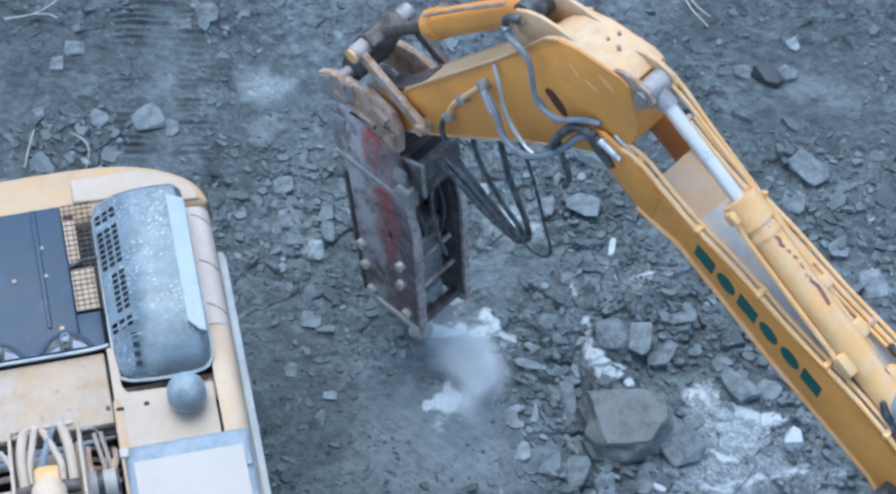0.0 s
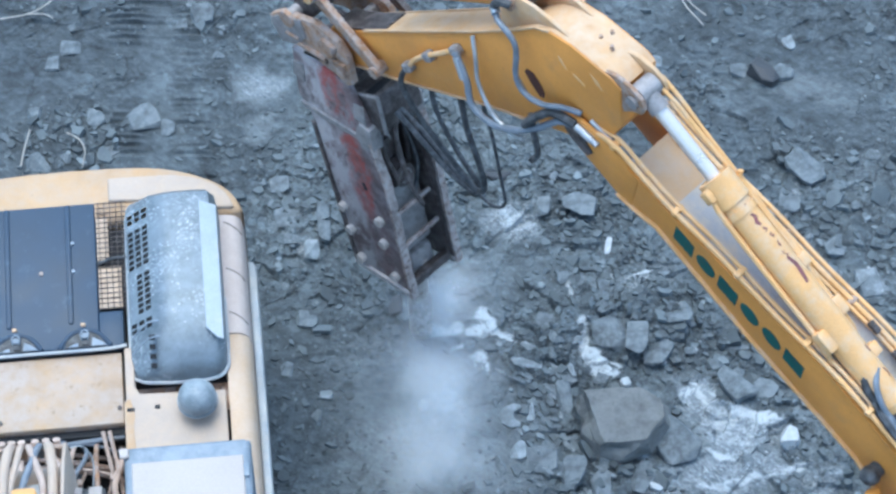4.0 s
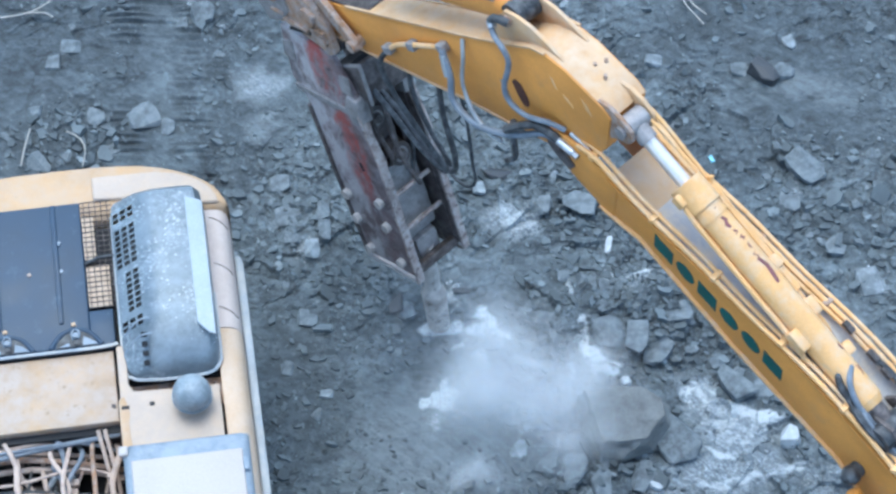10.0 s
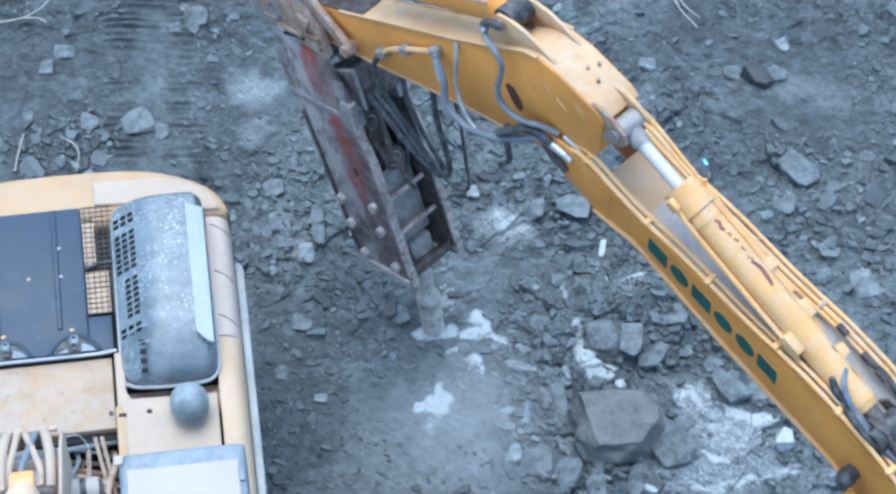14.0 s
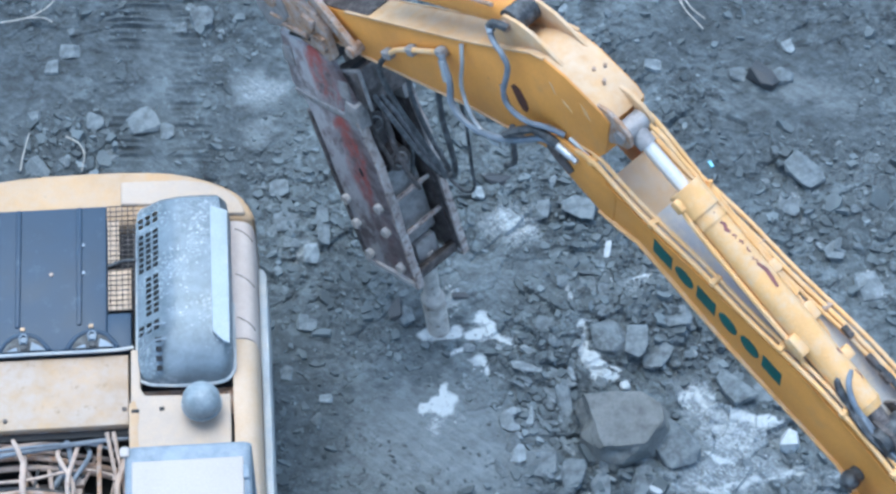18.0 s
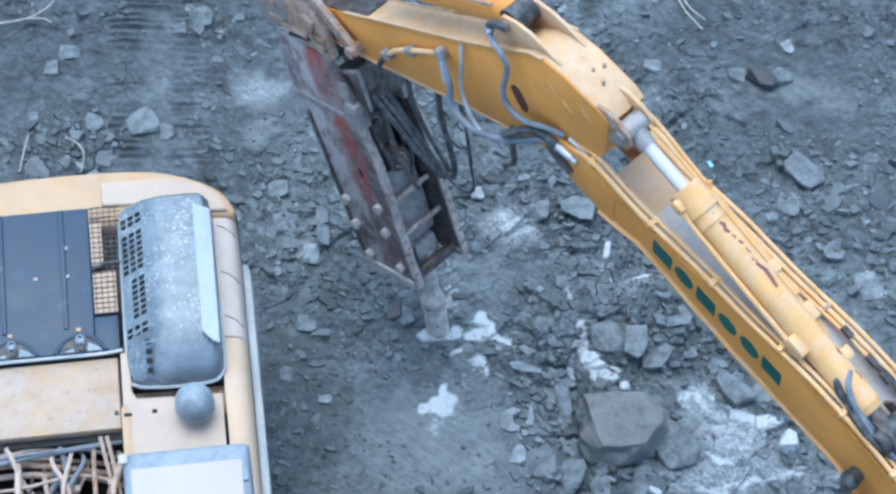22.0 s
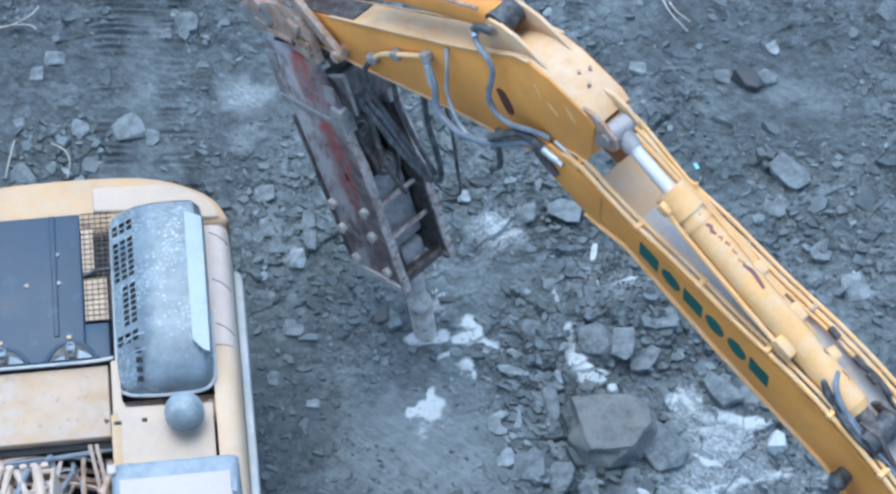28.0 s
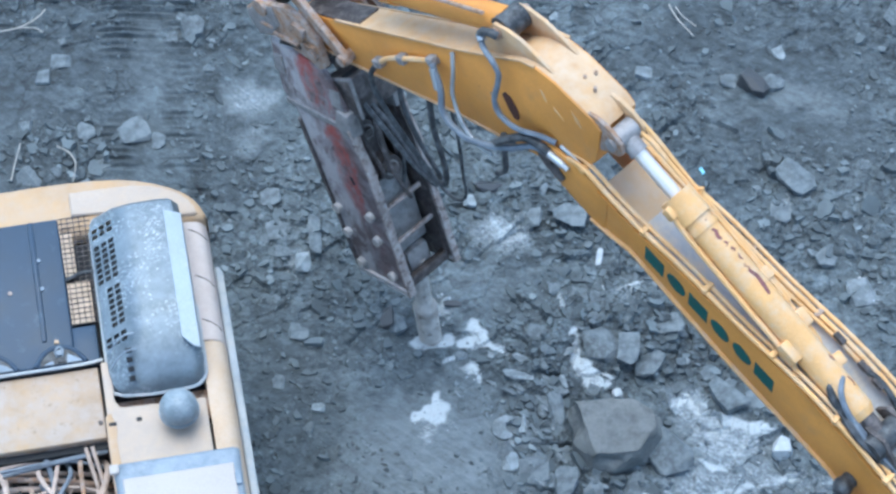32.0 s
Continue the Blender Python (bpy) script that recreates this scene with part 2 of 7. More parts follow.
BRACKET = material("worn_tan_bracket_paint", (0.31, 0.175, 0.095), 0.65, dust=0.50, dust_col=(0.37, 0.30, 0.26), wear=0.45, wear_col=(0.05, 0.04, 0.037), grain=50, patch=7.0, spread=0.4, bump=0.4, dust_edge=0.08)
GREEN = material("dark_green_sign_paint", (0.010, 0.085, 0.068), 0.5, wear=0.12, wear_col=(0.60, 0.32, 0.06), grain=90, patch=9, bump=0.02)
# near-black colour that paints the shade in voids, slots and holes; also plugs
BLACK = material("black_plug_and_void_shade", (0.012, 0.012, 0.014), 0.7, grain=60, bump=0.05)
DEADWOOD = material("bleached_dead_twig", (0.40, 0.37, 0.33), 0.8, grain=80, patch=9, bump=0.2)
TRACK = material("muddy_track_steel", (0.11, 0.105, 0.10), 0.75, 0.2, dust=0.5, dust_col=(0.2, 0.2, 0.2), grain=40, bump=0.3)
GLASS = material("dark_cab_glass", (0.02, 0.025, 0.03), 0.08, grain=30, bump=0.0)
GALV = material("galvanised_fitting", (0.50, 0.51, 0.52), 0.4, 0.6, dust=0.3, grain=80, patch=9, bump=0.05)
RUST = material("rust_bare_patch", (0.10, 0.035, 0.02), 0.85, grain=70, patch=14, spread=0.4, bump=0.3)
BOLT = material("scuffed_pale_bolt_head", (0.48, 0.42, 0.37), 0.6, 0.1, dust=0.3, dust_col=(0.56, 0.51, 0.47), wear=0.2, wear_col=(0.16, 0.12, 0.10), grain=60, patch=12, bump=0.2)
CHISEL = material("dust_whitened_tool_steel", (0.40, 0.345, 0.30), 0.8, 0.0, dust=0.50, dust_col=(0.62, 0.565, 0.51), wear=0.46, wear_col=(0.13, 0.10, 0.082), grain=60, patch=4.2, bump=0.2)
EDGE = material("rough_bare_plate_edge", (0.32, 0.25, 0.22), 0.8, 0.0, dust=0.46, dust_col=(0.47, 0.41, 0.375), wear=0.58, wear_col=(0.12, 0.08, 0.065), grain=45, patch=5, spread=0.35, bump=0.8, dust_edge=0.08)
BOTTOM_EDGE = material("dust_whitened_plate_edge", (0.40, 0.36, 0.34), 0.8, 0.0, dust=0.5, dust_col=(0.50, 0.46, 0.43), wear=0.35, wear_col=(0.20, 0.15, 0.13), grain=45, patch=6, spread=0.3, bump=0.6, dust_edge=0.1)
SHELF = material("pale_tan_cooler_core", (0.62, 0.46, 0.32), 0.8, dust=0.3, dust_col=(0.55, 0.44, 0.34), grain=120, patch=9, spread=0.15, bump=0.1)
FLANK = material("sun_bleached_orange_paint", (0.58, 0.41, 0.265), 0.6, dust=0.36, dust_col=(0.58, 0.475, 0.39), wear=0.05, wear_col=(0.33, 0.24, 0.14), grain=80, patch=2.0, spread=0.10, bump=0.06, dust_edge=0.2)
FLANK_REAR = material("faded_pinkish_panel_paint", (0.50, 0.405, 0.35), 0.6, dust=0.45, dust_col=(0.58, 0.50, 0.455), wear=0.08, wear_col=(0.36, 0.24, 0.13), grain=80, patch=3.0, spread=0.12, bump=0.06, stretch=(3, 0.5, 1), dust_edge=0.2)
SCAR = material("bare_purple_brown_primer", (0.20, 0.075, 0.07), 0.7, grain=90, patch=14, spread=0.3, bump=0.2)


def side_plate_material():
    """Scraped housing plate: bare grey along its front, what is left of a red band behind that, dark greasy brown at the back edge."""
    m = material("scraped_red_and_grey_plate", (0.165, 0.115, 0.108), 0.6, 0.1, dust=0.46, dust_col=(0.30, 0.255, 0.25), wear=0.50, wear_col=(0.060, 0.042, 0.040), grain=50, patch=2.6, spread=0.45, bump=0.4, dust_edge=0.08)
    N, L = m.node_tree.nodes, m.node_tree.links
    bsdf = N["Principled BSDF"]
    col = bsdf.inputs["Base Color"].links[0].from_socket
    co = N.new("ShaderNodeTexCoord").outputs["Object"]
    dot = N.new("ShaderNodeVectorMath")
    dot.operation = "DOT_PRODUCT"
    L.new(co, dot.inputs[0])
    dot.inputs[1].default_value = (0.92, 0.0, -0.39)
    ragged = noise_tex(N, L, co, 5.0, 9, 0.75, (1, 1, 0.5))
    across = N.new("ShaderNodeMath")
    across.operation = "MULTIPLY_ADD"
    L.new(ragged, across.inputs[0])
    across.inputs[1].default_value = 0.40
    L.new(dot.outputs["Value"], across.inputs[2])
    shift = N.new("ShaderNodeMath")
    shift.operation = "SUBTRACT"
    L.new(across.outputs[0], shift.inputs[0])
    shift.inputs[1].default_value = 6.60
    patchy = noise_tex(N, L, co, 4.2, 9, 0.76, (1.3, 1, 0.7))
    grey = mixed(N, L, 1.0, ramp(N, L, shift.outputs[0], [(0.40, (0.0,) * 3), (0.50, (0.9,) * 3), (0.72, (0.9,) * 3), (0.80, (0.3,) * 3)]), ramp(N, L, patchy, [(0.42, (0.0,) * 3), (0.52, (1.0,) * 3)]), "MULTIPLY")
    red = mixed(N, L, 1.0, ramp(N, L, shift.outputs[0], [(0.19, (0.0,) * 3), (0.27, (0.9,) * 3), (0.42, (0.9,) * 3), (0.52, (0.0,) * 3)]), ramp(N, L, patchy, [(0.46, (0.0,) * 3), (0.58, (1.0,) * 3)]), "MULTIPLY")
    col = mixed(N, L, grey, col, (0.43, 0.39, 0.38))
    sep = N.new("ShaderNodeSeparateXYZ")
    L.new(co, sep.inputs[0])
    rise = N.new("ShaderNodeMath")
    rise.operation = "MULTIPLY"
    rise.inputs[1].default_value = 0.25
    L.new(sep.outputs["Z"], rise.inputs[0])
    red = mixed(N, L, 1.0, red, ramp(N, L, rise.outputs[0], [(0.38, (0.12,) * 3), (0.48, (1.0,) * 3)]), "MULTIPLY")
    L.new(mixed(N, L, red, col, (0.33, 0.058, 0.042)), bsdf.inputs["Base Color"])
    return m


RED_PLATE = side_plate_material()
# ---- mesh helpers ----
def part(name, bm, mat, parent, label=""):
    """Links a bmesh as one mesh object under a thing or a part."""
    me = bpy.data.meshes.new(name)
    bmesh.ops.recalc_face_normals(bm, faces=bm.faces)
    bm.to_mesh(me)
    bm.free()
    for m in mat if isinstance(mat, tuple) else (mat,):
        me.materials.append(m)
    for p in me.polygons:
        p.use_smooth = True
    me.set_sharp_from_angle(angle=radians(35))
    ob = new(name, me)
    if parent:
        ob.parent = parent
    if label:
        tagged(ob, label)
    return ob


def box(bm, c, size, m=None, bevel=0.0):
    q = Matrix.Translation(c) @ (m or Matrix()) @ Matrix.Diagonal((*size, 1))
    vs = bmesh.ops.create_cube(bm, size=1, matrix=q)["verts"]
    if bevel:
        es = list({e for v in vs for e in v.link_edges})
        bmesh.ops.bevel(bm, geom=es, offset=bevel, segments=2, affect="EDGES", profile=0.5)


def cyl(bm, a, b, r, seg=20, r2=None):
    a, b = Vector(a), Vector(b)
    d = b - a
    q = Matrix.Translation((a + b) / 2) @ d.to_track_quat("Z", "Y").to_matrix().to_4x4()
    bmesh.ops.create_cone(bm, cap_ends=True, segments=seg, radius1=r, radius2=r if r2 is None else r2, depth=d.length, matrix=q)


def prism(bm, outline, y0, y1, bevel=0.0, mat_top=None):
    """A plate from an outline in x and z, from y0 to y1."""
    n = len(outline)
    lo = [bm.verts.new((x, y0, z)) for x, z in outline]
    hi = [bm.verts.new((x, y1, z)) for x, z in outline]
    fs = [bm.faces.new(lo), bm.faces.new(hi[::-1])]
    for i in range(n):
        fs.append(bm.faces.new((lo[i], hi[i], hi[(i + 1) % n], lo[(i + 1) % n])))
    bmesh.ops.recalc_face_normals(bm, faces=fs)
    if bevel:
        es = list({e for f in fs for e in f.edges})
        bmesh.ops.bevel(bm, geom=es, offset=bevel, segments=2, affect="EDGES", profile=0.5)
    return fs


def slab(bm, outline, z0, z1, bevel=0.0):
    """A plate from an outline in x and y, from z0 to z1."""
    lo = [bm.verts.new((x, y, z0)) for x, y in outline]
    hi = [bm.verts.new((x, y, z1)) for x, y in outline]
    n = len(outline)
    fs = [bm.faces.new(lo), bm.faces.new(hi[::-1])]
    for i in range(n):
        fs.append(bm.faces.new((lo[i], hi[i], hi[(i + 1) % n], lo[(i + 1) % n])))
    bmesh.ops.recalc_face_normals(bm, faces=fs)
    if bevel:
        es = list({e for f in fs for e in f.edges})
        bmesh.ops.bevel(bm, geom=es, offset=bevel, segments=3, affect="EDGES", profile=0.5)


def smooth_line(pts, steps=6):
    pts = [Vector(p) for p in pts]
    out = []
    for i in range(len(pts) - 1):
        p0, p1, p2, p3 = pts[max(i - 1, 0)], pts[i], pts[i + 1], pts[min(i + 2, len(pts) - 1)]
        for k in range(steps):
            t = k / steps
            out.append(0.5 * (2 * p1 + (p2 - p0) * t + (2 * p0 - 5 * p1 + 4 * p2 - p3) * t * t + (3 * p1 - p0 - 3 * p2 + p3) * t ** 3))
    return out + [pts[-1]]


def tube(bm, pts, r, seg=8, steps=6, smooth=True):
    line = smooth_line(pts, steps) if smooth and len(pts) > 2 else [Vector(p) for p in pts]
    rings, side = [], None
    for i, p in enumerate(line):
        d = (line[min(i + 1, len(line) - 1)] - line[max(i - 1, 0)]).normalized()
        side = d.orthogonal() if side is None else side - d * side.dot(d)
        side.normalize()
        up = d.cross(side)
        rings.append([bm.verts.new(p + (side * math.cos(a) + up * math.sin(a)) * r) for a in (2 * math.pi * k / seg for k in range(seg))])
    for a, b in zip(rings, rings[1:]):
        for k in range(seg):
            bm.faces.new((a[k], a[(k + 1) % seg], b[(k + 1) % seg], b[k]))
    bm.faces.new(rings[0][::-1])
    bm.faces.new(rings[-1])


def solid(fn, *args, **kw):
    bm = bmesh.new()
    fn(bm, *args, **kw)
    return bm


# ---- ground ----
@functools.lru_cache(maxsize=None)
def noise_grid(seed):
    return np.random.RandomState(seed).rand(256, 256)


def value_noise(x, y, seed):
    g = noise_grid(seed)
    xi, yi = np.floor(x).astype(int), np.floor(y).astype(int)
    fx, fy = x - xi, y - yi
    fx, fy = fx * fx * (3 - 2 * fx), fy * fy * (3 - 2 * fy)
    a, b = g[xi % 256, yi % 256], g[(xi + 1) % 256, yi % 256]
    c, d = g[xi % 256, (yi + 1) % 256], g[(xi + 1) % 256, (yi + 1) % 256]
    return (a * (1 - fx) + b * fx) * (1 - fy) + (c * (1 - fx) + d * fx) * fy - 0.5


def cell_noise(x, y, seed):
    """Flat facets with steps between them, like split slate."""
    r = np.random.RandomState(seed)
    px, py, h = r.rand(64, 64), r.rand(64, 64), r.rand(64, 64)
    tx, ty = r.rand(64, 64) - 0.5, r.rand(64, 64) - 0.5
    xi, yi = np.floor(x).astype(int), np.floor(y).astype(int)
    best, out = np.full(x.shape, 9.0), np.zeros(x.shape)
    for dx in (-1, 0, 1):
        for dy in (-1, 0, 1):
            i, j = (xi + dx) % 64, (yi + dy) % 64
            ox, oy = x - (xi + dx + px[i, j]), y - (yi + dy + py[i, j])
            d = ox * ox + oy * oy
            val = h[i, j] - 0.5 + 0.9 * (tx[i, j] * ox + ty[i, j] * oy)
            out = np.where(d < best, val, out)
            best = np.minimum(best, d)
    return out


def smooth_band(v, a, b, soft):
    return np.clip((v - a) / soft + 0.5, 0, 1) * np.clip((b - v) / soft + 0.5, 0, 1)


def ground_height(x, y):
    z = 0.12 * value_noise(x * 0.45 + 3, y * 0.45, 1) + 0.065 * value_noise(x * 1.3, y * 1.3, 2) + 0.035 * value_noise(x * 3.1, y * 3.1, 3)
    soft, heap = patches(x, y, COMPACTED), patches(x, y, RUBBLE)
    rough = np.clip(0.55 + 0.8 * value_noise(x * 0.6 + 9, y * 0.6 + 4, 8) + 0.55 * heap - 0.55 * soft, 0.12, 1.2)
    wx, wy = x + 0.25 * value_noise(x * 2.2, y * 2.2, 5), y + 0.25 * value_noise(x * 2.2, y * 2.2, 6)
    z = z + rough * (0.075 * cell_noise(wx * 2.0, wy * 2.6, 11) + 0.060 * cell_noise(wx * 5.0, wy * 6.4, 12) + 0.026 * cell_noise(wx * 12, wy * 15, 13))
    z = z + (0.5 + 0.5 * rough) * (0.014 * value_noise(x * 11, y * 11, 4) + 0.008 * value_noise(x * 27, y * 27, 7))
    # the lane that a crawler rolled: bars across it, well kept along both edges and at its far end
    u = x + 0.06 * (y - 2)
    edge = np.maximum(smooth_band(u, -3.10, -2.78, 0.10), 0.85 * smooth_band(u, -2.52, -2.22, 0.10))
    lane = smooth_band(u, -3.14, -2.20, 0.14) * np.clip((y - 0.75) / 0.3, 0, 1)
    kept = np.maximum(edge * np.clip(0.7 + 1.4 * value_noise(x * 1.1 + 1, y * 1.6, 21), 0, 1), np.clip((y - 2.15) / 0.25, 0, 1) * smooth_band(u, -3.02, -2.20, 0.1))
    bars = np.abs(((y + 0.03 * value_noise(x * 3, y * 2, 22)) / 0.078) % 1 - 0.5) * 2
    z = z * (1 - 0.6 * lane) + lane * (kept * 0.050 * np.clip(bars * 2.4 - 0.7, 0, 1) * np.clip(0.6 + 2.0 * value_noise(x * 3.4, y * 9.0, 23), 0, 1) - 0.02)
    # the pit round the tool
    d2 = (x + 0.05) ** 2 + (y + 0.86) ** 2
    z = z * (1 - np.exp(-d2 / 0.16)) - 0.03 * np.exp(-d2 / 0.02) + 0.09 * np.exp(-(((x + 0.03) / 0.14) ** 2 + ((y + 0.97) / 0.10) ** 2)) * (1 + 1.6 * value_noise(x * 14, y * 14, 61))
    far = np.clip((np.hypot(x, y) - 5.2) / 3.0, 0, 1)
    return z * (1 - far)


# rolled or trodden smooth ground, heaps of broken slabs, and darker ground that also paints shade between the rubble:
# x, y, half length, half width, turn, strength
COMPACTED = [(-0.45, -1.80, 0.95, 0.70, 0, 1.0), (-1.30, -1.35, 0.45, 0.8, 0, 0.8), (-2.66, 1.55, 0.28, 1.3, 0, 0.9), (-3.75, 1.35, 0.35, 0.7, 0, 0.7), (-1.62, 1.55, 0.35, 0.4, 0, 0.8),
             (2.15, 2.25, 0.6, 0.45, 0, 0.7), (3.25, 1.55, 0.75, 0.40, -20, 0.9), (0.50, -0.30, 0.50, 0.32, 0, 0.9), (3.5, -1.0, 0.5, 0.4, 0, 0.5), (0.25, -2.25, 0.5, 0.5, 0, 0.9), (-3.4, 2.2, 0.4, 0.4, 0, 0.5),
             (1.55, 1.0, 0.4, 0.3, 0, 0.4)]
RUBBLE = [(1.05, -1.50, 0.45, 0.75, 15, 1.0), (1.65, -0.70, 0.75, 0.42, 0, 0.9), (2.35, -1.20, 0.7, 0.40, -25, 0.9), (1.2, -2.45, 0.9, 0.32, 0, 1.0), (-1.45, 0.75, 0.45, 0.8, 0, 0.22), (-3.35, 1.1, 0.5, 0.5, 0, 0.6),
          (3.3, 0.6, 0.5, 0.4, 0, 0.55), (0.95, 0.45, 0.5, 0.35, 0, 0.35), (3.5, -1.9, 0.6, 0.4, 0, 0.7), (-3.4, 2.0, 0.3, 0.4, 0, 0.4), (-1.15, -0.15, 0.35, 0.35, 0, 0.25), (2.7, -0.2, 0.6, 0.4, 0, 0.5)]
# rows over rubble put the gaps' shade into the colour; the rest only darken
TONE_AND_GAP_SHADE = [(-3.5, 2.1, 0.8, 0.9, 0, 1.1), (-3.6, 1.0, 0.8, 0.7, 0, 0.95), (3.0, 2.2, 1.3, 0.6, 0, 0.95), (2.6, 1.1, 1.0, 0.5, 0, 0.8), (-2.0, 2.1, 0.45, 0.7, 0, 0.95), (-1.95, 0.9, 0.40, 0.6, 0, 0.9), (-0.95, -0.75, 0.6, 0.5, 0, 0.55), (-1.25, -1.7, 0.35, 0.8, 0, 0.6),
        (-0.25, -0.70, 0.30, 0.22, 0, 0.8), (1.0, -1.7, 0.5, 0.8, 0, 0.9), (1.7, -0.8, 0.8, 0.4, 0, 0.75), (2.3, -1.15, 0.7, 0.35, -25, 0.7), (1.0, 0.4, 0.5, 0.35, 0, 0.5), (2.5, 2.3, 0.6, 0.5, 0, 0.75), (3.5, 2.3, 0.6, 0.5, 0, 0.75), (3.4, 1.2, 0.7, 0.35, 0, 0.65), (2.2, 1.2, 0.4, 0.5, 0, 0.6), (3.5, 0.3, 0.5, 0.4, 0, 0.4), (1.4, -2.5, 0.8, 0.2, 0, 0.5), (-0.3, 2.2, 0.8, 0.5, 0, 0.4), (3.3, 0.95, 0.7, 0.3, 0, 0.4)]
# pale crushed patches: x, y, half length, half width, turn in degrees, strength
POWDER = [(0.29, -0.73, 0.075, 0.08, 0, 1.3), (0.32, -0.80, 0.10, 0.06, -50, 1.3), (0.25, -0.885, 0.10, 0.045, 0, 1.4), (0.36, -0.91, 0.15, 0.045, -12, 1.4), (0.50, -0.965, 0.09, 0.022, -20, 1.2),
          (0.03, -0.56, 0.08, 0.12, 0, 0.62), (-0.17, -0.87, 0.10, 0.05, 20, 1.1), (-0.05, -0.91, 0.11, 0.05, 12, 1.2), (0.06, -0.85, 0.06, 0.05, 40, 1.1), (0.08, -1.07, 0.09, 0.025, 35, 0.95), (0.25, -1.17, 0.08, 0.075, 0, 0.8), (0.33, -1.26, 0.04, 0.06, 0, 0.9),
          (1.15, -1.00, 0.05, 0.07, 0, 1.3), (1.19, -1.10, 0.10, 0.045, -60, 1.4), (1.26, -1.21, 0.13, 0.05, -60, 1.4), (1.36, -1.20, 0.10, 0.022, -18, 1.1), (1.31, -1.31, 0.08, 0.05, -45, 1.3), (1.42, -1.31, 0.05, 0.04, 40, 1.0), (1.13, -0.80, 0.06, 0.035, 20, 1.0), (1.16, -0.90, 0.03, 0.12, 0, 0.6),
          (-0.10, -1.60, 0.10, 0.09, 20, 1.35), (-0.21, -1.62, 0.08, 0.05, 35, 1.3), (-0.03, -1.48, 0.035, 0.09, 0, 1.25), (-0.05, -1.66, 0.10, 0.08, 0, 1.2), (0.0, -1.56, 0.07, 0.10, 0, 1.0), (-0.10, -1.80, 0.10, 0.16, -8, 0.42),
          (2.08, -1.44, 0.13, 0.05, 15, 1.0), (2.20, -1.52, 0.12, 0.05, -45, 1.05), (2.62, -1.74, 0.15, 0.06, -15, 1.05), (2.48, -1.72, 0.10, 0.05, 10, 0.9), (2.27, -2.10, 0.13, 0.035, -25, 1.0), (2.50, -2.32, 0.30, 0.04, 12, 0.7), (2.22, -2.38, 0.16, 0.04, -25, 0.8), (2.9, -2.2, 0.2, 0.05, 10, 0.7), (2.33, -1.75, 0.22, 0.13, -40, 0.55), (2.45, -1.95, 0.22, 0.14, -20, 0.5),
          (0.55, 0.22, 0.20, 0.12, -20, 0.55), (1.64, -0.32, 0.13, 0.025, 15, 1.0), (1.42, -0.33, 0.08, 0.03, 0, 0.8), (1.04, -0.50, 0.03, 0.09, 0, 0.7), (3.72, -0.42, 0.13, 0.12, 0, 0.45),
          (3.35, -1.70, 0.35, 0.2, -20, 0.45), (-1.25, -0.02, 0.10, 0.14, 0, 0.55), (3.05, 0.5, 0.06, 0.18, 0, 0.6), (-0.38, -2.52, 0.03, 0.05, 0, 1.0)]
# trodden chalky ground, greyer than the powder
CHALK = [(2.20, -1.52, 0.24, 0.13, -45, 1.0), (2.42, -1.82, 0.34, 0.24, -30, 1.0), (2.68, -1.78, 0.14, 0.10, 0, 0.9), (2.35, -2.25, 0.50, 0.22, 0, 0.75), (2.05, -2.45, 0.40, 0.12, 0, 0.6), (3.1, -2.35, 0.30, 0.15, 0, 0.6), (3.4, -1.7, 0.35, 0.2, -20, 0.7), (1.7, -0.38, 0.20, 0.10, 10, 0.6), (0.55, 0.22, 0.26, 0.20, 0, 0.75), (-1.68, 1.72, 0.22, 0.14, 15, 0.5), (-1.62, 1.35, 0.14, 0.10, 0, 0.45)]
# patches of finer, paler ground
FINES = [(1.5, -0.9, 1.3, 0.6, 0, 0.36), (0.2, -0.35, 0.8, 0.45, 0, 0.34), (3.4, -0.9, 0.7, 0.5, 0, 0.4), (2.20, -1.55, 0.36, 0.22, -40, 0.8), (2.50, -1.90, 0.5, 0.32, -20, 0.8), (2.2, -2.35, 0.6, 0.25, 5, 0.7), (0.55, 0.22, 0.26, 0.22, 0, 1.0), (1.70, -0.35, 0.3, 0.14, 10, 0.9), (0.9, -1.9, 0.5, 0.4, 0, 0.4), (3.3, -1.7, 0.4, 0.25, -20, 1.0),
         (-1.75, 1.72, 0.30, 0.22, 10, 0.7), (-1.70, 1.25, 0.22, 0.16, 0, 0.6), (3.2, 1.7, 0.55, 0.22, -25, 0.55), (-2.6, 1.6, 0.30, 0.9, 0, 0.10), (0.9, 2.35, 0.4, 0.3, 0, 0.4),
         (-1.6, 0.75, 0.4, 0.4, 0, 0.2), (0.0, -2.1, 0.9, 0.7, 0, 0.88), (-0.9, -1.2, 0.5, 0.5, 0, 0.4), (3.6, 0.7, 0.5, 0.4, 0, 0.4), (1.55, 1.7, 0.3, 0.4, 0, 0.35),
         (-3.6, 2.4, 0.4, 0.4, 0, 0.2), (-1.2, -0.6, 0.5, 0.4, 0, 0.3)]


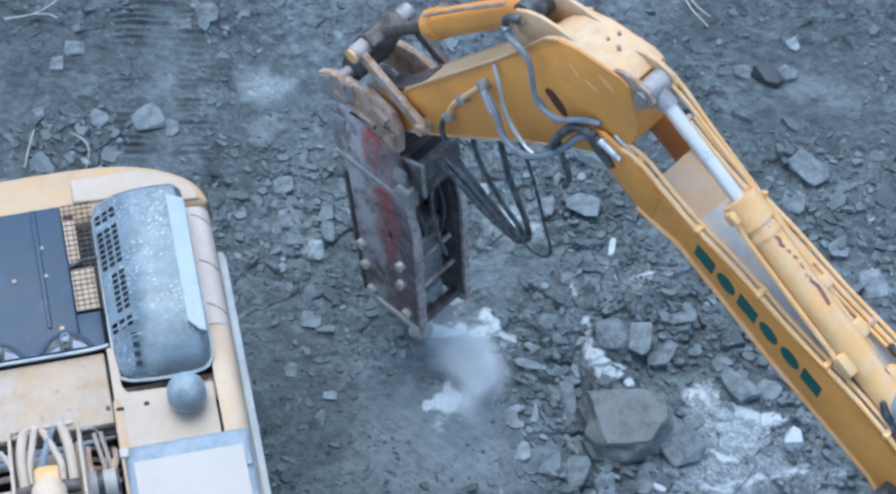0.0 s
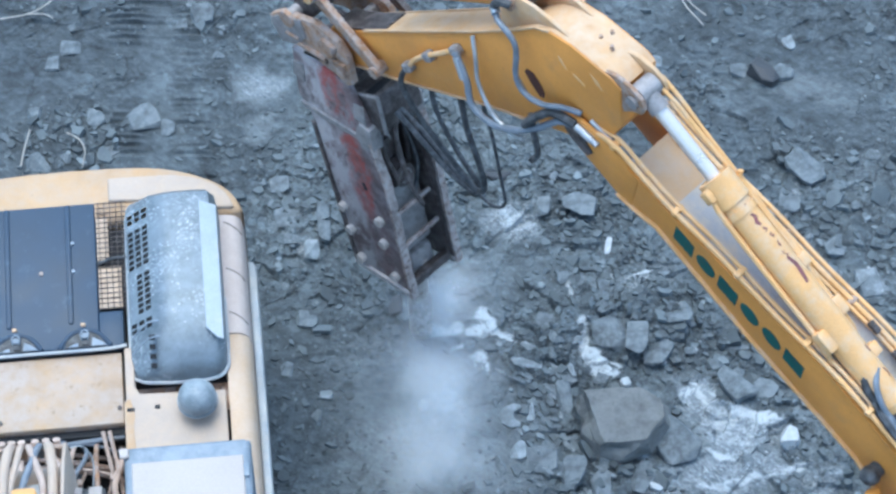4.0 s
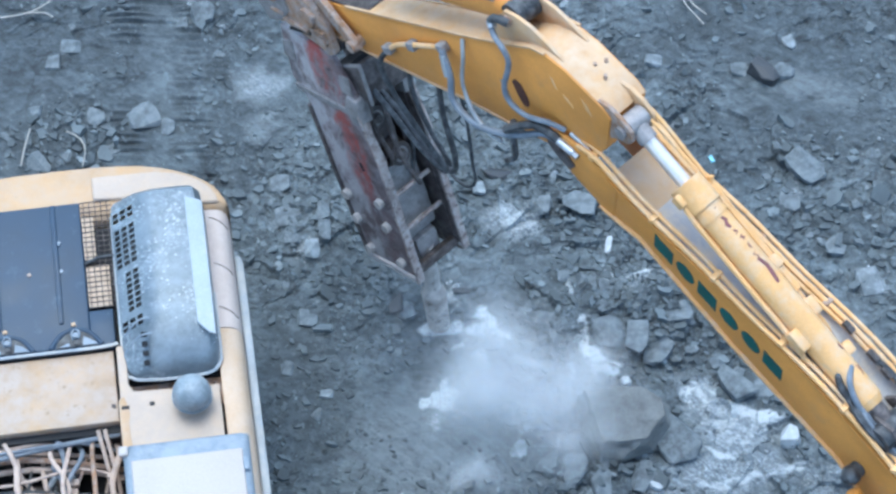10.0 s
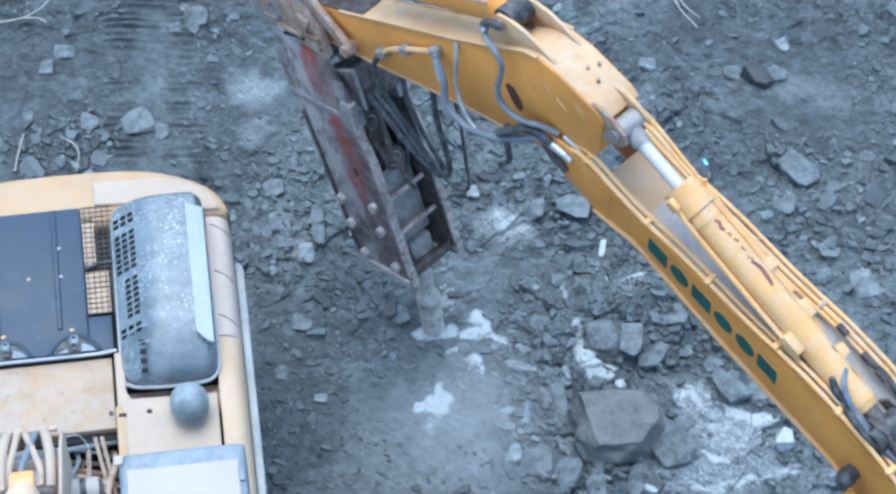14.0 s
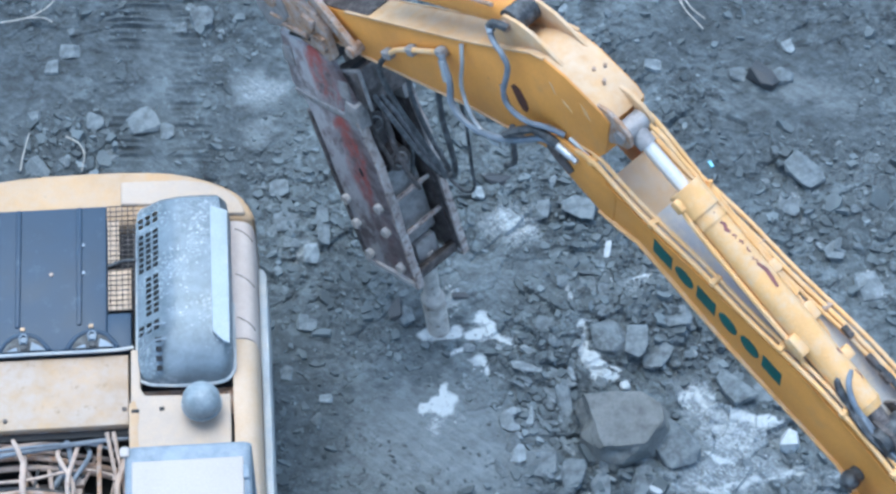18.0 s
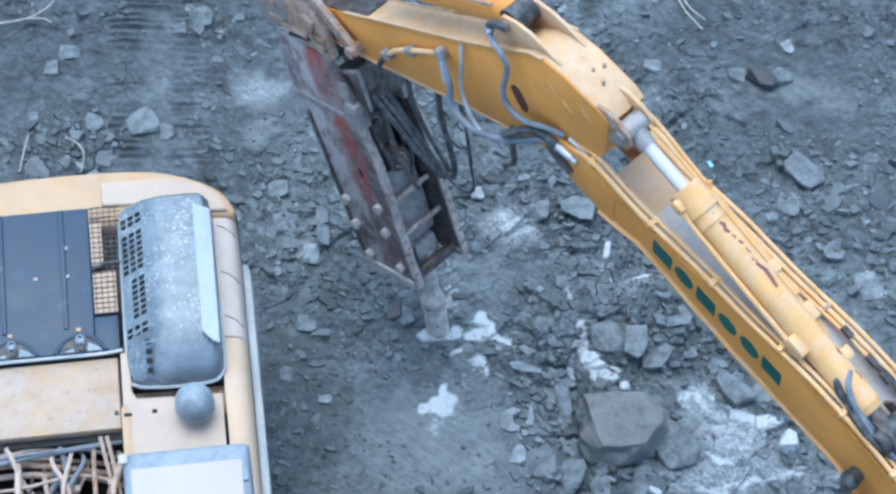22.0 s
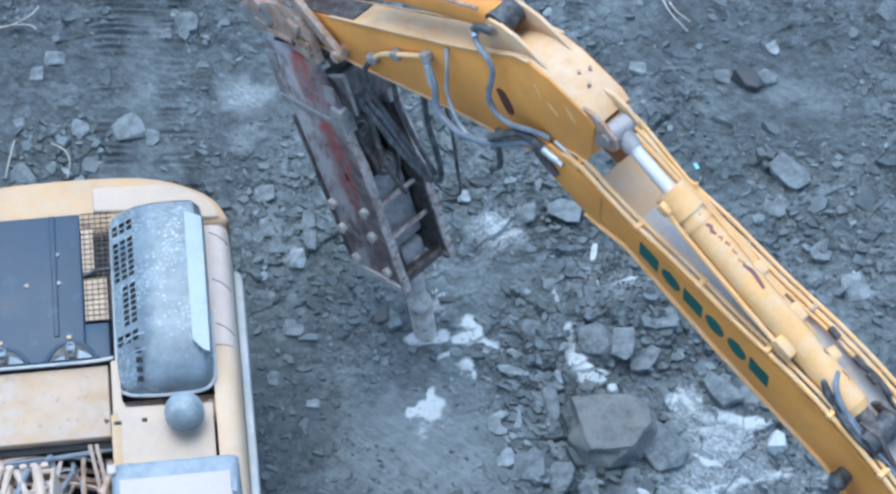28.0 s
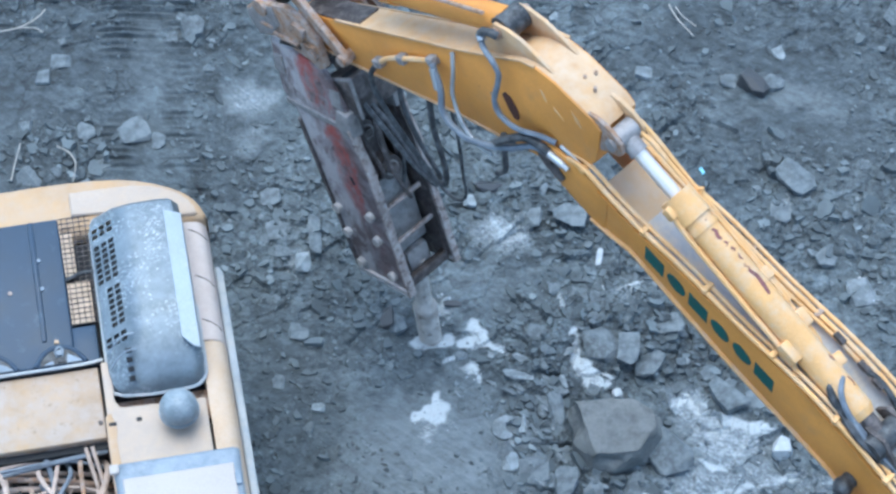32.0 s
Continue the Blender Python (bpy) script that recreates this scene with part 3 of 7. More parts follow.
def patches(x, y, rows):
    out = np.zeros(x.shape)
    wide, close = (0.03, 0.07) if rows is POWDER else (0.14, 0.10)
    x, y = x + wide * value_noise(x * 4.5, y * 4.5, 51) + close * value_noise(x * 11, y * 11, 53), y + wide * value_noise(x * 4.5 + 7, y * 4.5, 52) + close * value_noise(x * 11, y * 11 + 5, 54)
    for cx, cy, a, b, turn, k in rows:
        c, s = math.cos(radians(turn)), math.sin(radians(turn))
        u, v = ((x - cx) * c + (y - cy) * s) / a, (-(x - cx) * s + (y - cy) * c) / b
        out = np.maximum(out, k * np.exp(-0.7 * (u * u + v * v) ** 1.3))
    return out


def build_ground():
    def line(lo, hi, step):
        core = list(np.arange(lo, hi + 1e-6, step))
        right, left, d = [], [], step
        while (right[-1] if right else hi) < 2500:
            d *= 1.35
            right.append((right[-1] if right else hi) + d)
            left.append((left[-1] if left else lo) - d)
        return np.array(left[::-1] + core + right)
    xs, ys = line(-4.6, 4.6, 0.018), line(-3.4, 3.4, 0.020)
    X, Y = np.meshgrid(xs, ys)
    Z = ground_height(X, Y)
    nx, ny = len(xs), len(ys)
    me = bpy.data.meshes.new("ground")
    co = np.stack([X, Y, Z], -1).reshape(-1, 3)
    idx = np.arange(nx * ny).reshape(ny, nx)
    quads = np.stack([idx[:-1, :-1], idx[:-1, 1:], idx[1:, 1:], idx[1:, :-1]], -1).reshape(-1, 4)
    me.from_pydata(co.tolist(), [], quads.tolist())
    for name, rows in (("powder", POWDER), ("fines", FINES), ("compacted", COMPACTED), ("dusky", TONE_AND_GAP_SHADE), ("chalk", CHALK)):
        me.attributes.new(name, "FLOAT", "POINT").data.foreach_set("value", patches(X, Y, rows).ravel())
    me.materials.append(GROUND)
    return tagged(new("ground", me), "broken grey slate quarry floor with pale crushed patches", "ground", kind="structure")


build_ground()


def height_at(x, y):
    return float(ground_height(np.array([float(x)]), np.array([float(y)]))[0])
# ---- digging excavator ----
DIG_AT = (-2.717, -4.010)


def crawler(parent, x, length, width, height, mat_pad):
    """One crawler track: frame, pads round the loop and rollers."""
    bm = bmesh.new()
    r = height / 2
    half = length / 2 - r
    box(bm, (x, 0, r), (width * 0.55, length - height * 0.9, height * 0.62), bevel=0.03)
    for y in (-half, half):
        cyl(bm, (x - width * 0.3, y, r), (x + width * 0.3, y, r), r * 0.78, 24)
    tr = part("track_frame", bm, STEEL, parent)
    n, path = 46, 4 * half + 2 * math.pi * r
    pad = bmesh.new()
    box(pad, (0, 0, 0), (width, path / n * 0.92, 0.035), bevel=0.006)
    box(pad, (0, 0, 0.028), (width, 0.022, 0.03))
    me = None
    for i in range(n):
        s = i / n * path
        if s < 2 * half:
            y, z, a = -half + s, height - 0.02, 0
        elif s < 2 * half + math.pi * r:
            a = -(s - 2 * half) / r
            y, z = half - math.sin(a) * (r - 0.02), r + math.cos(a) * (r - 0.02)
        elif s < 4 * half + math.pi * r:
            y, z, a = half - (s - 2 * half - math.pi * r), 0.05, math.pi
        else:
            a = math.pi - (s - 4 * half - math.pi * r) / r
            y, z = -half - math.sin(a) * (r - 0.02), r + math.cos(a) * (r - 0.02)
        if me is None:
            ob = part("track_pad", pad, mat_pad, tr)
            me = ob.data
        else:
            ob = new("track_pad", me)
            ob.parent = tr
        ob.matrix_basis = pose(x, y, z) @ Matrix.Rotation(a, 4, "X")


def digging_excavator():
    root = tagged(new("excavator"), "dusty yellow crawler excavator with grey muffler guard, open valve bay", "excavator")
    root.location = (*DIG_AT, height_at(*DIG_AT))
    for x in (-0.84, 0.84):
        crawler(root, x, 3.6, 0.6, 0.95, TRACK)
    bm = bmesh.new()
    box(bm, (0, 0, 0.62), (1.5, 1.9, 0.4), bevel=0.04)
    cyl(bm, (0, 0, 0.8), (0, 0, 1.02), 0.72, 40)
    part("undercarriage_frame", bm, STEEL, root)

    bm = bmesh.new()
    box(bm, (0, 0.55, 1.12), (2.66, 4.6, 0.18), bevel=0.03)
    sup = part("superstructure", bm, STEEL, root, "dark steel deck of the swinging upper carriage")

    # counterweight, its rear edge rounded
    half = [(0.0, 3.338), (0.30, 3.334), (0.52, 3.322), (0.707, 3.298), (0.85, 3.262), (0.98, 3.214), (1.10, 3.155), (1.20, 3.090), (1.27, 3.022), (1.32, 2.94), (1.35, 2.86), (1.362, 2.80)]
    full = [(-x, y) for x, y in reversed(half[1:])] + half
    bm = bmesh.new()
    slab(bm, full, 0.95, 2.19, 0.055)
    part("counterweight", bm, YELLOW_DUSTY, sup, "dusty yellow counterweight with rounded corners")
    bm = bmesh.new()
    slab(bm, [(0.30, 3.20), (0.30, 2.985), (0.75, 2.95), (1.00, 2.93), (1.10, 2.845), (1.285, 2.835), (1.275, 2.90), (1.235, 2.98), (1.17, 3.05), (1.08, 3.11), (0.96, 3.16), (0.80, 3.19)], 2.17, 2.222, 0.018)
    part("rear_plate", bm, PEACH, sup, "bleached pale rear plate")
    # engine bay walls under the hood, black to paint the shade inside
    bm = bmesh.new()
    box(bm, (-0.02, 1.9, 1.62), (2.3, 1.9, 0.9))
    part("engine_bay", bm, BLACK, sup)

    # dark hood with ridges, edge rolls and two latch hollows painted as dark plates
    bm = bmesh.new()
    slab(bm, [(-1.20, 1.66), (0.19, 1.66), (0.19, 2.99), (-1.20, 2.99)], 2.09, 2.20, 0.02)
    part("engine_hood", bm, HOOD, sup, "slate-blue painted engine hood panel")
    for x in (-0.98, -0.51, -0.03):
        bm = bmesh.new()
        box(bm, (x, 2.43, 2.203), (0.042, 1.10, 0.030), bevel=0.013)
        part("hood_ridge", bm, HOOD, sup)
    bm = bmesh.new()
    box(bm, (0.28, 1.82, 2.145), (0.19, 0.32, 0.10), bevel=0.015)
    part("hood_corner", bm, HOOD, sup)
    bm = bmesh.new()
    tube(bm, [(-1.2, 1.645, 2.19), (-0.5, 1.642, 2.195), (0.2, 1.64, 2.195), (0.39, 1.66, 2.19)], 0.014, 8)
    part("hood_lip", bm, SKIRT, sup)
    for x in (-0.46, 0.07):
        bm = bmesh.new()
        arch = [(x + 0.165 * math.cos(a) * (1 + 0.2 * (1 - math.sin(a)) ** 3), 1.668 + 0.15 * math.sin(a), 2.197) for a in np.linspace(0, math.pi, 13)]
        tube(bm, arch, 0.020, 8, 2)
        part("latch_arch", bm, HOOD, sup, "rounded pressed arch round the latch")
        # flat plate: its black stands in for shade inside the hollow
        bm = bmesh.new()
        slab(bm, [(x + 0.155 * math.cos(a), 1.668 + 0.14 * math.sin(a)) for a in np.linspace(0, math.pi, 11)], 2.190, 2.2035)
        part("latch_shade", bm, RUBBER, sup, "flat dark plate painting the shade of the latch hollow")
        bm = bmesh.new()
        slab(bm, [(x + 0.05, 1.672), (x + 0.17, 1.672), (x + 0.12, 1.715), (x + 0.06, 1.75)], 2.198, 2.207, 0.002)
        part("dust_patch", bm, FRAME, sup, "pale settled dust")
        bm = bmesh.new()
        slab(bm, [(x - 0.13, 1.672), (x - 0.05, 1.672), (x - 0.055, 1.705), (x - 0.09, 1.695)], 2.198, 2.207, 0.002)
        part("dust_patch", bm, FRAME, sup, "pale settled dust")
        bm = bmesh.new()
        box(bm, (x + 0.005, 1.70, 2.205), (0.055, 0.045, 0.03), bevel=0.008)
        part("latch_base", bm, RUBBER, sup)
        bm = bmesh.new()
        cyl(bm, (x, 1.755, 2.20), (x, 1.755, 2.235), 0.024, 12)
        tube(bm, [(x - 0.02, 1.72, 2.225), (x - 0.03, 1.76, 2.25), (x, 1.80, 2.24), (x + 0.03, 1.765, 2.25), (x + 0.02, 1.72, 2.225)], 0.007, 6)
        part("hood_latch", bm, FRAME, sup)
        bm = bmesh.new()
        box(bm, (x - 0.01, 1.865, 2.205), (0.036, 0.030, 0.022), bevel=0.006)
        part("latch_tag", bm, TAN_TOP, sup, "small yellow tag")
    for x, y in ((-0.25, 2.36), (0.0, 2.36), (0.0, 2.62), (-0.7, 2.5)):
        bm = bmesh.new()
        cyl(bm, (x, y, 2.195), (x, y, 2.212), 0.017, 10)
        part("hood_bolt", bm, HOSE_TAN if x == -0.25 else FRAME, sup)

    # wire grille beside the guard, over a yellow shelf
    bm = bmesh.new()
    box(bm, (0.238, 2.68, 2.180), (0.092, 0.46, 0.02), bevel=0.006)
    box(bm, (0.285, 2.20, 2.180), (0.180, 0.38, 0.02), bevel=0.006)
    part("cooler_shelf", bm, SHELF, sup)
    for i in range(5):
        bm = bmesh.new()
        cyl(bm, (0.215 + 0.046 * i, 1.99, 2.20), (0.215 + 0.046 * i, 2.98, 2.20), 0.004, 6)
        part("grille_bar", bm, STEEL, sup)
    for i in range(22):
        bm = bmesh.new()
        cyl(bm, (0.19, 2.0 + 0.0465 * i, 2.202), (0.44, 2.0 + 0.0465 * i, 2.202), 0.004, 6)
        part("grille_wire", bm, STEEL, sup)
    bm = bmesh.new()
    tube(bm, [(0.19, 2.40, 2.21), (0.30, 2.44, 2.22), (0.42, 2.44, 2.23)], 0.012, 6)
    part("cable", bm, RUBBER, sup)

    # muffler guard: a domed sheet box with a punched left slope
    x0, y0, base = 0.42, 1.295, 2.20
    xs_ = [0.0, 0.008, 0.015, 0.195, 0.34, 0.56, 0.68, 0.73, 0.745]
    zs_ = [0.0, 0.09, 0.11, 0.255, 0.295, 0.30, 0.285, 0.20, 0.0]
    ys_ = [0.0, 0.025, 0.08, 0.20, 0.36, 1.46, 1.54, 1.585, 1.61, 1.62]
    ends = [0.0, 0.38, 0.58, 0.75, 1.0, 1.0, 0.96, 0.80, 0.45, 0.0]
    bm = bmesh.new()
    grid = []
    for y, e, squeeze in zip(ys_, ends, (0.13, 0.07, 0.022, 0.0, 0.0, 0.0, 0.008, 0.03, 0.06, 0.09)):
        grid.append([bm.verts.new((x0 + squeeze + x * (1 - 2 * squeeze / 0.745), y0 + y, base + z * min(1, e) + 0.0)) for x, z in zip(xs_, zs_)])
    quads = {}
    for j in range(len(ys_) - 1):
        for i in range(len(xs_) - 1):
            quads[i, j] = bm.faces.new((grid[j][i], grid[j][i + 1], grid[j + 1][i + 1], grid[j + 1][i]))
    # punched field: the slope between the second and third rail
    slope = quads[2, 4]
    a, b, c, d = (v.co.copy() for v in slope.verts)
    bm.faces.remove(slope)
    rows, cols, gap = 21, 3, 0.27
    for j in range(rows):
        for i in range(cols):
            def at(u, v):
                return (a * (1 - u) + b * u) * (1 - v) + (d * (1 - u) + c * u) * v
            u0, u1, v0, v1 = i / cols, (i + 1) / cols, j / rows, (j + 1) / rows
            du, dv = (u1 - u0) * gap / 2, (v1 - v0) * gap / 2
            outer = [at(u0, v0), at(u1, v0), at(u1, v1), at(u0, v1)]
            inner = [at(u0 + du, v0 + dv), at(u1 - du, v0 + dv), at(u1 - du, v1 - dv), at(u0 + du, v1 - dv)]
            ov, iv = [bm.verts.new(p) for p in outer], [bm.verts.new(p) for p in inner]
            shut = j in (2, 10, 18) or (i == 0 and 3 <= j < 10)
            for k in range(4):
                bm.faces.new((ov[k], ov[(k + 1) % 4], iv[(k + 1) % 4], iv[k]))
            if shut:
                bm.faces.new(iv)
    bmesh.ops.remove_doubles(bm, verts=bm.verts, dist=0.0004)
    part("muffler_guard", bm, GUARD, sup, "dusty grey domed sheet-metal muffler guard with punched slots")
    # added black box whose colour gives the punched holes their dark
    bm = bmesh.new()
    box(bm, (0.80, 2.06, 2.255), (0.62, 1.36, 0.10), bevel=0.03)
    part("hole_backing", bm, BLACK, sup)
    bm = bmesh.new()
    tube(bm, [(0.66, 1.75, 2.345), (0.66, 2.4, 2.345)], 0.05, 12)
    part("muffler", bm, BRACKET, sup, "rusty muffler barrel under the guard")
    bm = bmesh.new()
    tube(bm, [(0.43, 2.80, 2.215), (0.425, 2.2, 2.215), (0.425, 1.44, 2.215), (0.48, 1.32, 2.21), (0.62, 1.29, 2.21), (0.8, 1.28, 2.21), (1.06, 1.295, 2.21), (1.15, 1.37, 2.212), (1.168, 1.5, 2.215), (1.165, 2.0, 2.215)], 0.014, 8, 5)
    part("guard_lip", bm, SKIRT, sup)
    bm = bmesh.new()
    slab(bm, [(1.018, 1.58), (1.10, 1.48), (1.150, 1.46), (1.156, 2.68), (1.02, 2.74)], 2.486, 2.506, 0.006)
    part("guard_strip", bm, STRIP, sup, "pale white sheet strip")
    bm = bmesh.new()
    for y in (1.52, 1.66):
        tube(bm, [(0.44, y - 0.06, 2.36), (0.56, y, 2.485), (0.66, y + 0.02, 2.49)], 0.008, 6)
    part("guard_wire", bm, FRAME, sup)

    # black blocks laid on to paint the dark of four more holes
    for k in range(4):
        bm = solid(box, (0.60, 1.36 + 0.062 * k, 2.355 + 0.038 * k), (0.046, 0.042, 0.02), m=Matrix.Rotation(radians(32), 4, "X"))
        part("guard_hole_dark", bm, BLACK, sup)

    # plates before the hood
    bm = bmesh.new()
    slab(bm, [(-1.20, 1.00), (0.345, 1.00), (0.345, 1.625), (-1.20, 1.625)], 2.10, 2.15, 0.012)
    part("valve_cover", bm, STAINED, sup, "stained dusty yellow cover plate")
    for x, y in ((0.31, 1.13), (-0.6, 1.08)):
        bm = bmesh.new()
        cyl(bm, (x, y, 2.148), (x, y, 2.166), 0.018, 8)
        part("cover_bolt", bm, STEEL, sup)
    bm = bmesh.new()
    slab(bm, [(0.352, 0.26), (1.127, 0.26), (1.127, 1.163), (0.80, 1.172), (0.475, 1.187), (0.44, 1.26), (0.44, 1.60), (0.372, 1.60), (0.369, 1.14), (0.352, 1.12)], 2.10, 2.25, 0.008)
    part("side_cover", bm, PEACH, sup, "bleached peach-white cover plate with yellow left")
    bm = bmesh.new()
    box(bm, (0.80, 1.20, 2.02), (0.80, 0.24, 0.12))
    part("dark_slot", bm, BRACKET, sup)
    for x, y, rx in ((0.40, 1.05, 0.03), (0.605, 1.06, 0.020)):
        bm = bmesh.new()
        box(bm, (x, y, 2.25), (rx * 2, 0.034, 0.012), bevel=0.005)
        part("plug", bm, BLACK, sup)
    bm = bmesh.new()
    slab(bm, [(0.356, 0.32), (0.45, 0.34), (0.43, 0.62), (0.415, 0.9), (0.43, 1.0), (0.40, 1.14), (0.375, 1.14), (0.356, 1.1)], 2.248, 2.254, 0.001)
    part("worn_edge", bm, YELLOW_DUSTY, sup, "stained yellow worn edge")
    # air pre-cleaner bowl on its neck
    bm = bmesh.new()
    bmesh.ops.create_uvsphere(bm, u_segments=32, v_segments=20, radius=0.148, matrix=pose(0.915, 1.015, 2.42))
    for v in bm.verts:
        if v.co.z < 2.38:
            v.co.z = 2.38 + (v.co.z - 2.38) * 0.8
    part("air_precleaner", bm, BALL, sup, "round grey plastic air pre-cleaner bowl")
    bm = bmesh.new()
    cyl(bm, (0.915, 1.015, 2.24), (0.915, 1.015, 2.36), 0.085, 20, 0.11)
    part("precleaner_neck", bm, BALL, sup)
    bm = bmesh.new()
    cyl(bm, (0.915, 1.015, 2.366), (0.915, 1.015, 2.386), 0.156, 32)
    part("precleaner_rim", bm, BALL, sup)

    # rounded right flank, its seam, and the pale skirt
    bm = bmesh.new()
    prof = [(1.15, 2.183), (1.215, 2.18), (1.265, 2.168), (1.305, 2.14), (1.335, 2.09), (1.35, 2.0), (1.355, 1.9), (1.355, 1.2), (1.15, 1.2)]
    for ya, yb, nm in ((1.70, 2.79, "flank_rear"), (-0.2, 1.69, "flank_front")):
        bm = bmesh.new()
        lo = [bm.verts.new((x, ya, z)) for x, z in prof]
        hi = [bm.verts.new((x, yb, z)) for x, z in prof]
        bm.faces.new(lo), bm.faces.new(hi[::-1])
        for i in range(len(prof)):
            bm.faces.new((lo[i], hi[i], hi[(i + 1) % len(prof)], lo[(i + 1) % len(prof)]))
        part("flank_panel", bm, FLANK_REAR if nm == "flank_rear" else FLANK, sup, "rounded dusty side panel")
    for y in (2.70, 2.27, 1.87):
        bm = bmesh.new()
        tube(bm, [(1.195, y + 0.02, 2.180), (1.25, y - 0.005, 2.171), (1.300, y - 0.035, 2.142), (1.333, y - 0.06, 2.094)], 0.005, 6)
        part("panel_seam", bm, STEEL, sup, "thin dark pressed seam")
    bm = bmesh.new()
    box(bm, (1.165, 1.60, 2.183), (0.016, 0.17, 0.012))
    part("panel_slot", bm, BLACK, sup)
    for y in (1.95, 2.32):
        bm = bmesh.new()
        box(bm, (1.30, y, 2.09), (0.03, 0.05, 0.02), m=Matrix.Rotation(radians(50), 4, "Y"), bevel=0.006)
        part("hinge", bm, YELLOW_DUSTY, sup)
    bm = bmesh.new()
    slab(bm, [(1.358, -1.5), (1.425, -1.5), (1.425, 2.50), (1.40, 2.56), (1.358, 2.56)], 1.15, 1.82, 0.015)
    part("side_skirt", bm, SKIRT, sup, "pale grey side walkway skirt")
    bm = bmesh.new()
    slab(bm, [(-1.34, -1.6), (-1.20, -1.6), (-1.20, 2.7), (-1.34, 2.7)], 1.15, 2.1, 0.03)
    part("flank_panel", bm, YELLOW_DUSTY, sup)

    # cab: grey frame, bleached roof panel, glass
    bm = bmesh.new()
    slab(bm, [(0.38, 0.30), (1.30, 0.30), (1.30, -1.45), (0.38, -1.45)], 2.94, 3.05, 0.05)
    part("cab_roof_frame", bm, FRAME, sup, "dusty grey cab roof frame")
    bm = bmesh.new()
    slab(bm, [(0.435, 0.15), (1.245, 0.15), (1.245, -1.38), (0.435, -1.38)], 3.03, 3.066, 0.010)
    part("cab_roof_panel", bm, ROOF, sup, "bleached cream roof panel")
    for x, y in ((0.42, 0.26), (1.26, 0.26), (0.42, -1.41), (1.26, -1.41)):
        bm = bmesh.new()
        box(bm, (x, y, 2.1), (0.09, 0.09, 1.8), bevel=0.02)
        part("cab_pillar", bm, FRAME, sup)
    bm = bmesh.new()
    box(bm, (0.84, -0.575, 2.05), (0.80, 1.60, 1.72), bevel=0.02)
    part("cab_glass", bm, GLASS, sup)
    bm = bmesh.new()
    box(bm, (1.262, 0.02, 3.064), (0.045, 0.11, 0.03), bevel=0.01)
    part("roof_latch", bm, FRAME, sup)
    bm = bmesh.new()
    box(bm, (0.385, 0.24, 3.055), (0.07, 0.08, 0.03), bevel=0.012)
    part("roof_bracket", bm, ROOF, sup)

    for pts, r, mat in (([(-1.18, 0.86, 2.02), (-0.75, 0.83, 2.05), (-0.25, 0.89, 2.05), (0.33, 0.95, 2.03)], 0.022, HOSE_GREY), ([(-1.18, 0.96, 2.02), (-0.82, 0.965, 2.04), (-0.52, 0.965, 2.0)], 0.028, BRACKET),
                        ([(-1.18, 0.90, 1.98), (-0.70, 0.91, 2.00), (-0.30, 0.96, 2.02), (0.0, 0.985, 1.96)], 0.024, HOSE_TAN), ([(-0.55, 0.96, 2.06), (-0.50, 0.84, 2.09), (-0.44, 0.66, 2.0)], 0.020, HOSE_TAN),
                        ([(-0.15, 0.975, 2.03), (-0.12, 0.86, 2.0), (-0.10, 0.70, 1.95)], 0.024, HOSE_GREY)):
        bm = bmesh.new()
        tube(bm, pts, r, 8, 6)
        part("bay_line", bm, mat, sup)
    # valve bay: floor coloured black for the shade down there, hoses and fittings
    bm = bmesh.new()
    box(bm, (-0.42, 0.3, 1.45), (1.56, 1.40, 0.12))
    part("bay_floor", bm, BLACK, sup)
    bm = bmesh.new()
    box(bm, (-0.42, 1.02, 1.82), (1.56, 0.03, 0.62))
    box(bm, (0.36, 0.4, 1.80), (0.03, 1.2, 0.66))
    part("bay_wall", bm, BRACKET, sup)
    bm = bmesh.new()
    box(bm, (-0.30, 0.50, 1.62), (0.52, 0.5, 0.24), bevel=0.02)
    part("control_valve", bm, STEEL, sup, "dark cast hydraulic control valve block")
    rng = random.Random(5)
    for i in range(16):
        x = -0.72 + 0.066 * i + rng.uniform(-0.015, 0.015)
        bm = bmesh.new()
        y = 0.30 + rng.uniform(-0.05, 0.08)
        cyl(bm, (x, y, 1.66), (x, y, 1.83 + rng.uniform(-0.03, 0.05)), 0.024, 10)
        cyl(bm, (x, y, 1.74), (x, y, 1.78), 0.034, 6)
        part("hose_fitting", bm, HOSE_TAN, sup)
    for i in range(30):
        x = -0.95 + rng.random() * 1.25
        bm = bmesh.new()
        if i % 3 == 0:
            z = 1.84 + rng.random() * 0.26
            y = 0.20 + rng.random() * 0.75
            pts = [(-1.1, y + rng.uniform(-0.1, 0.1), z - 0.06), (-0.5, y + rng.uniform(-0.10, 0.10), z), (0.0, y + rng.uniform(-0.08, 0.08), z - rng.random() * 0.05), (0.32, y - 0.05, z - 0.16)]
        else:
            z = 1.80 + rng.random() * 0.28
            pts = [(x, 0.99, z - 0.15), (x + rng.uniform(-0.06, 0.06), 0.80, z), (x + rng.uniform(-0.12, 0.12), 0.50, z + rng.uniform(-0.04, 0.04)), (x + rng.uniform(-0.15, 0.15), 0.20, z - 0.10), (x, -0.1, 1.6)]
        tube(bm, pts, rng.choice((0.013, 0.019, 0.026)), 8, 4)
        part("hydraulic_hose", bm, rng.choice((HOSE_TAN, HOSE_TAN, HOSE_TAN, BRACKET, HOSE_GREY, RUBBER)), sup)
    for i in range(14):
        x, y, z = -0.75 + rng.random() * 1.0, 0.16 + rng.random() * 0.5, 1.84 + rng.random() * 0.14
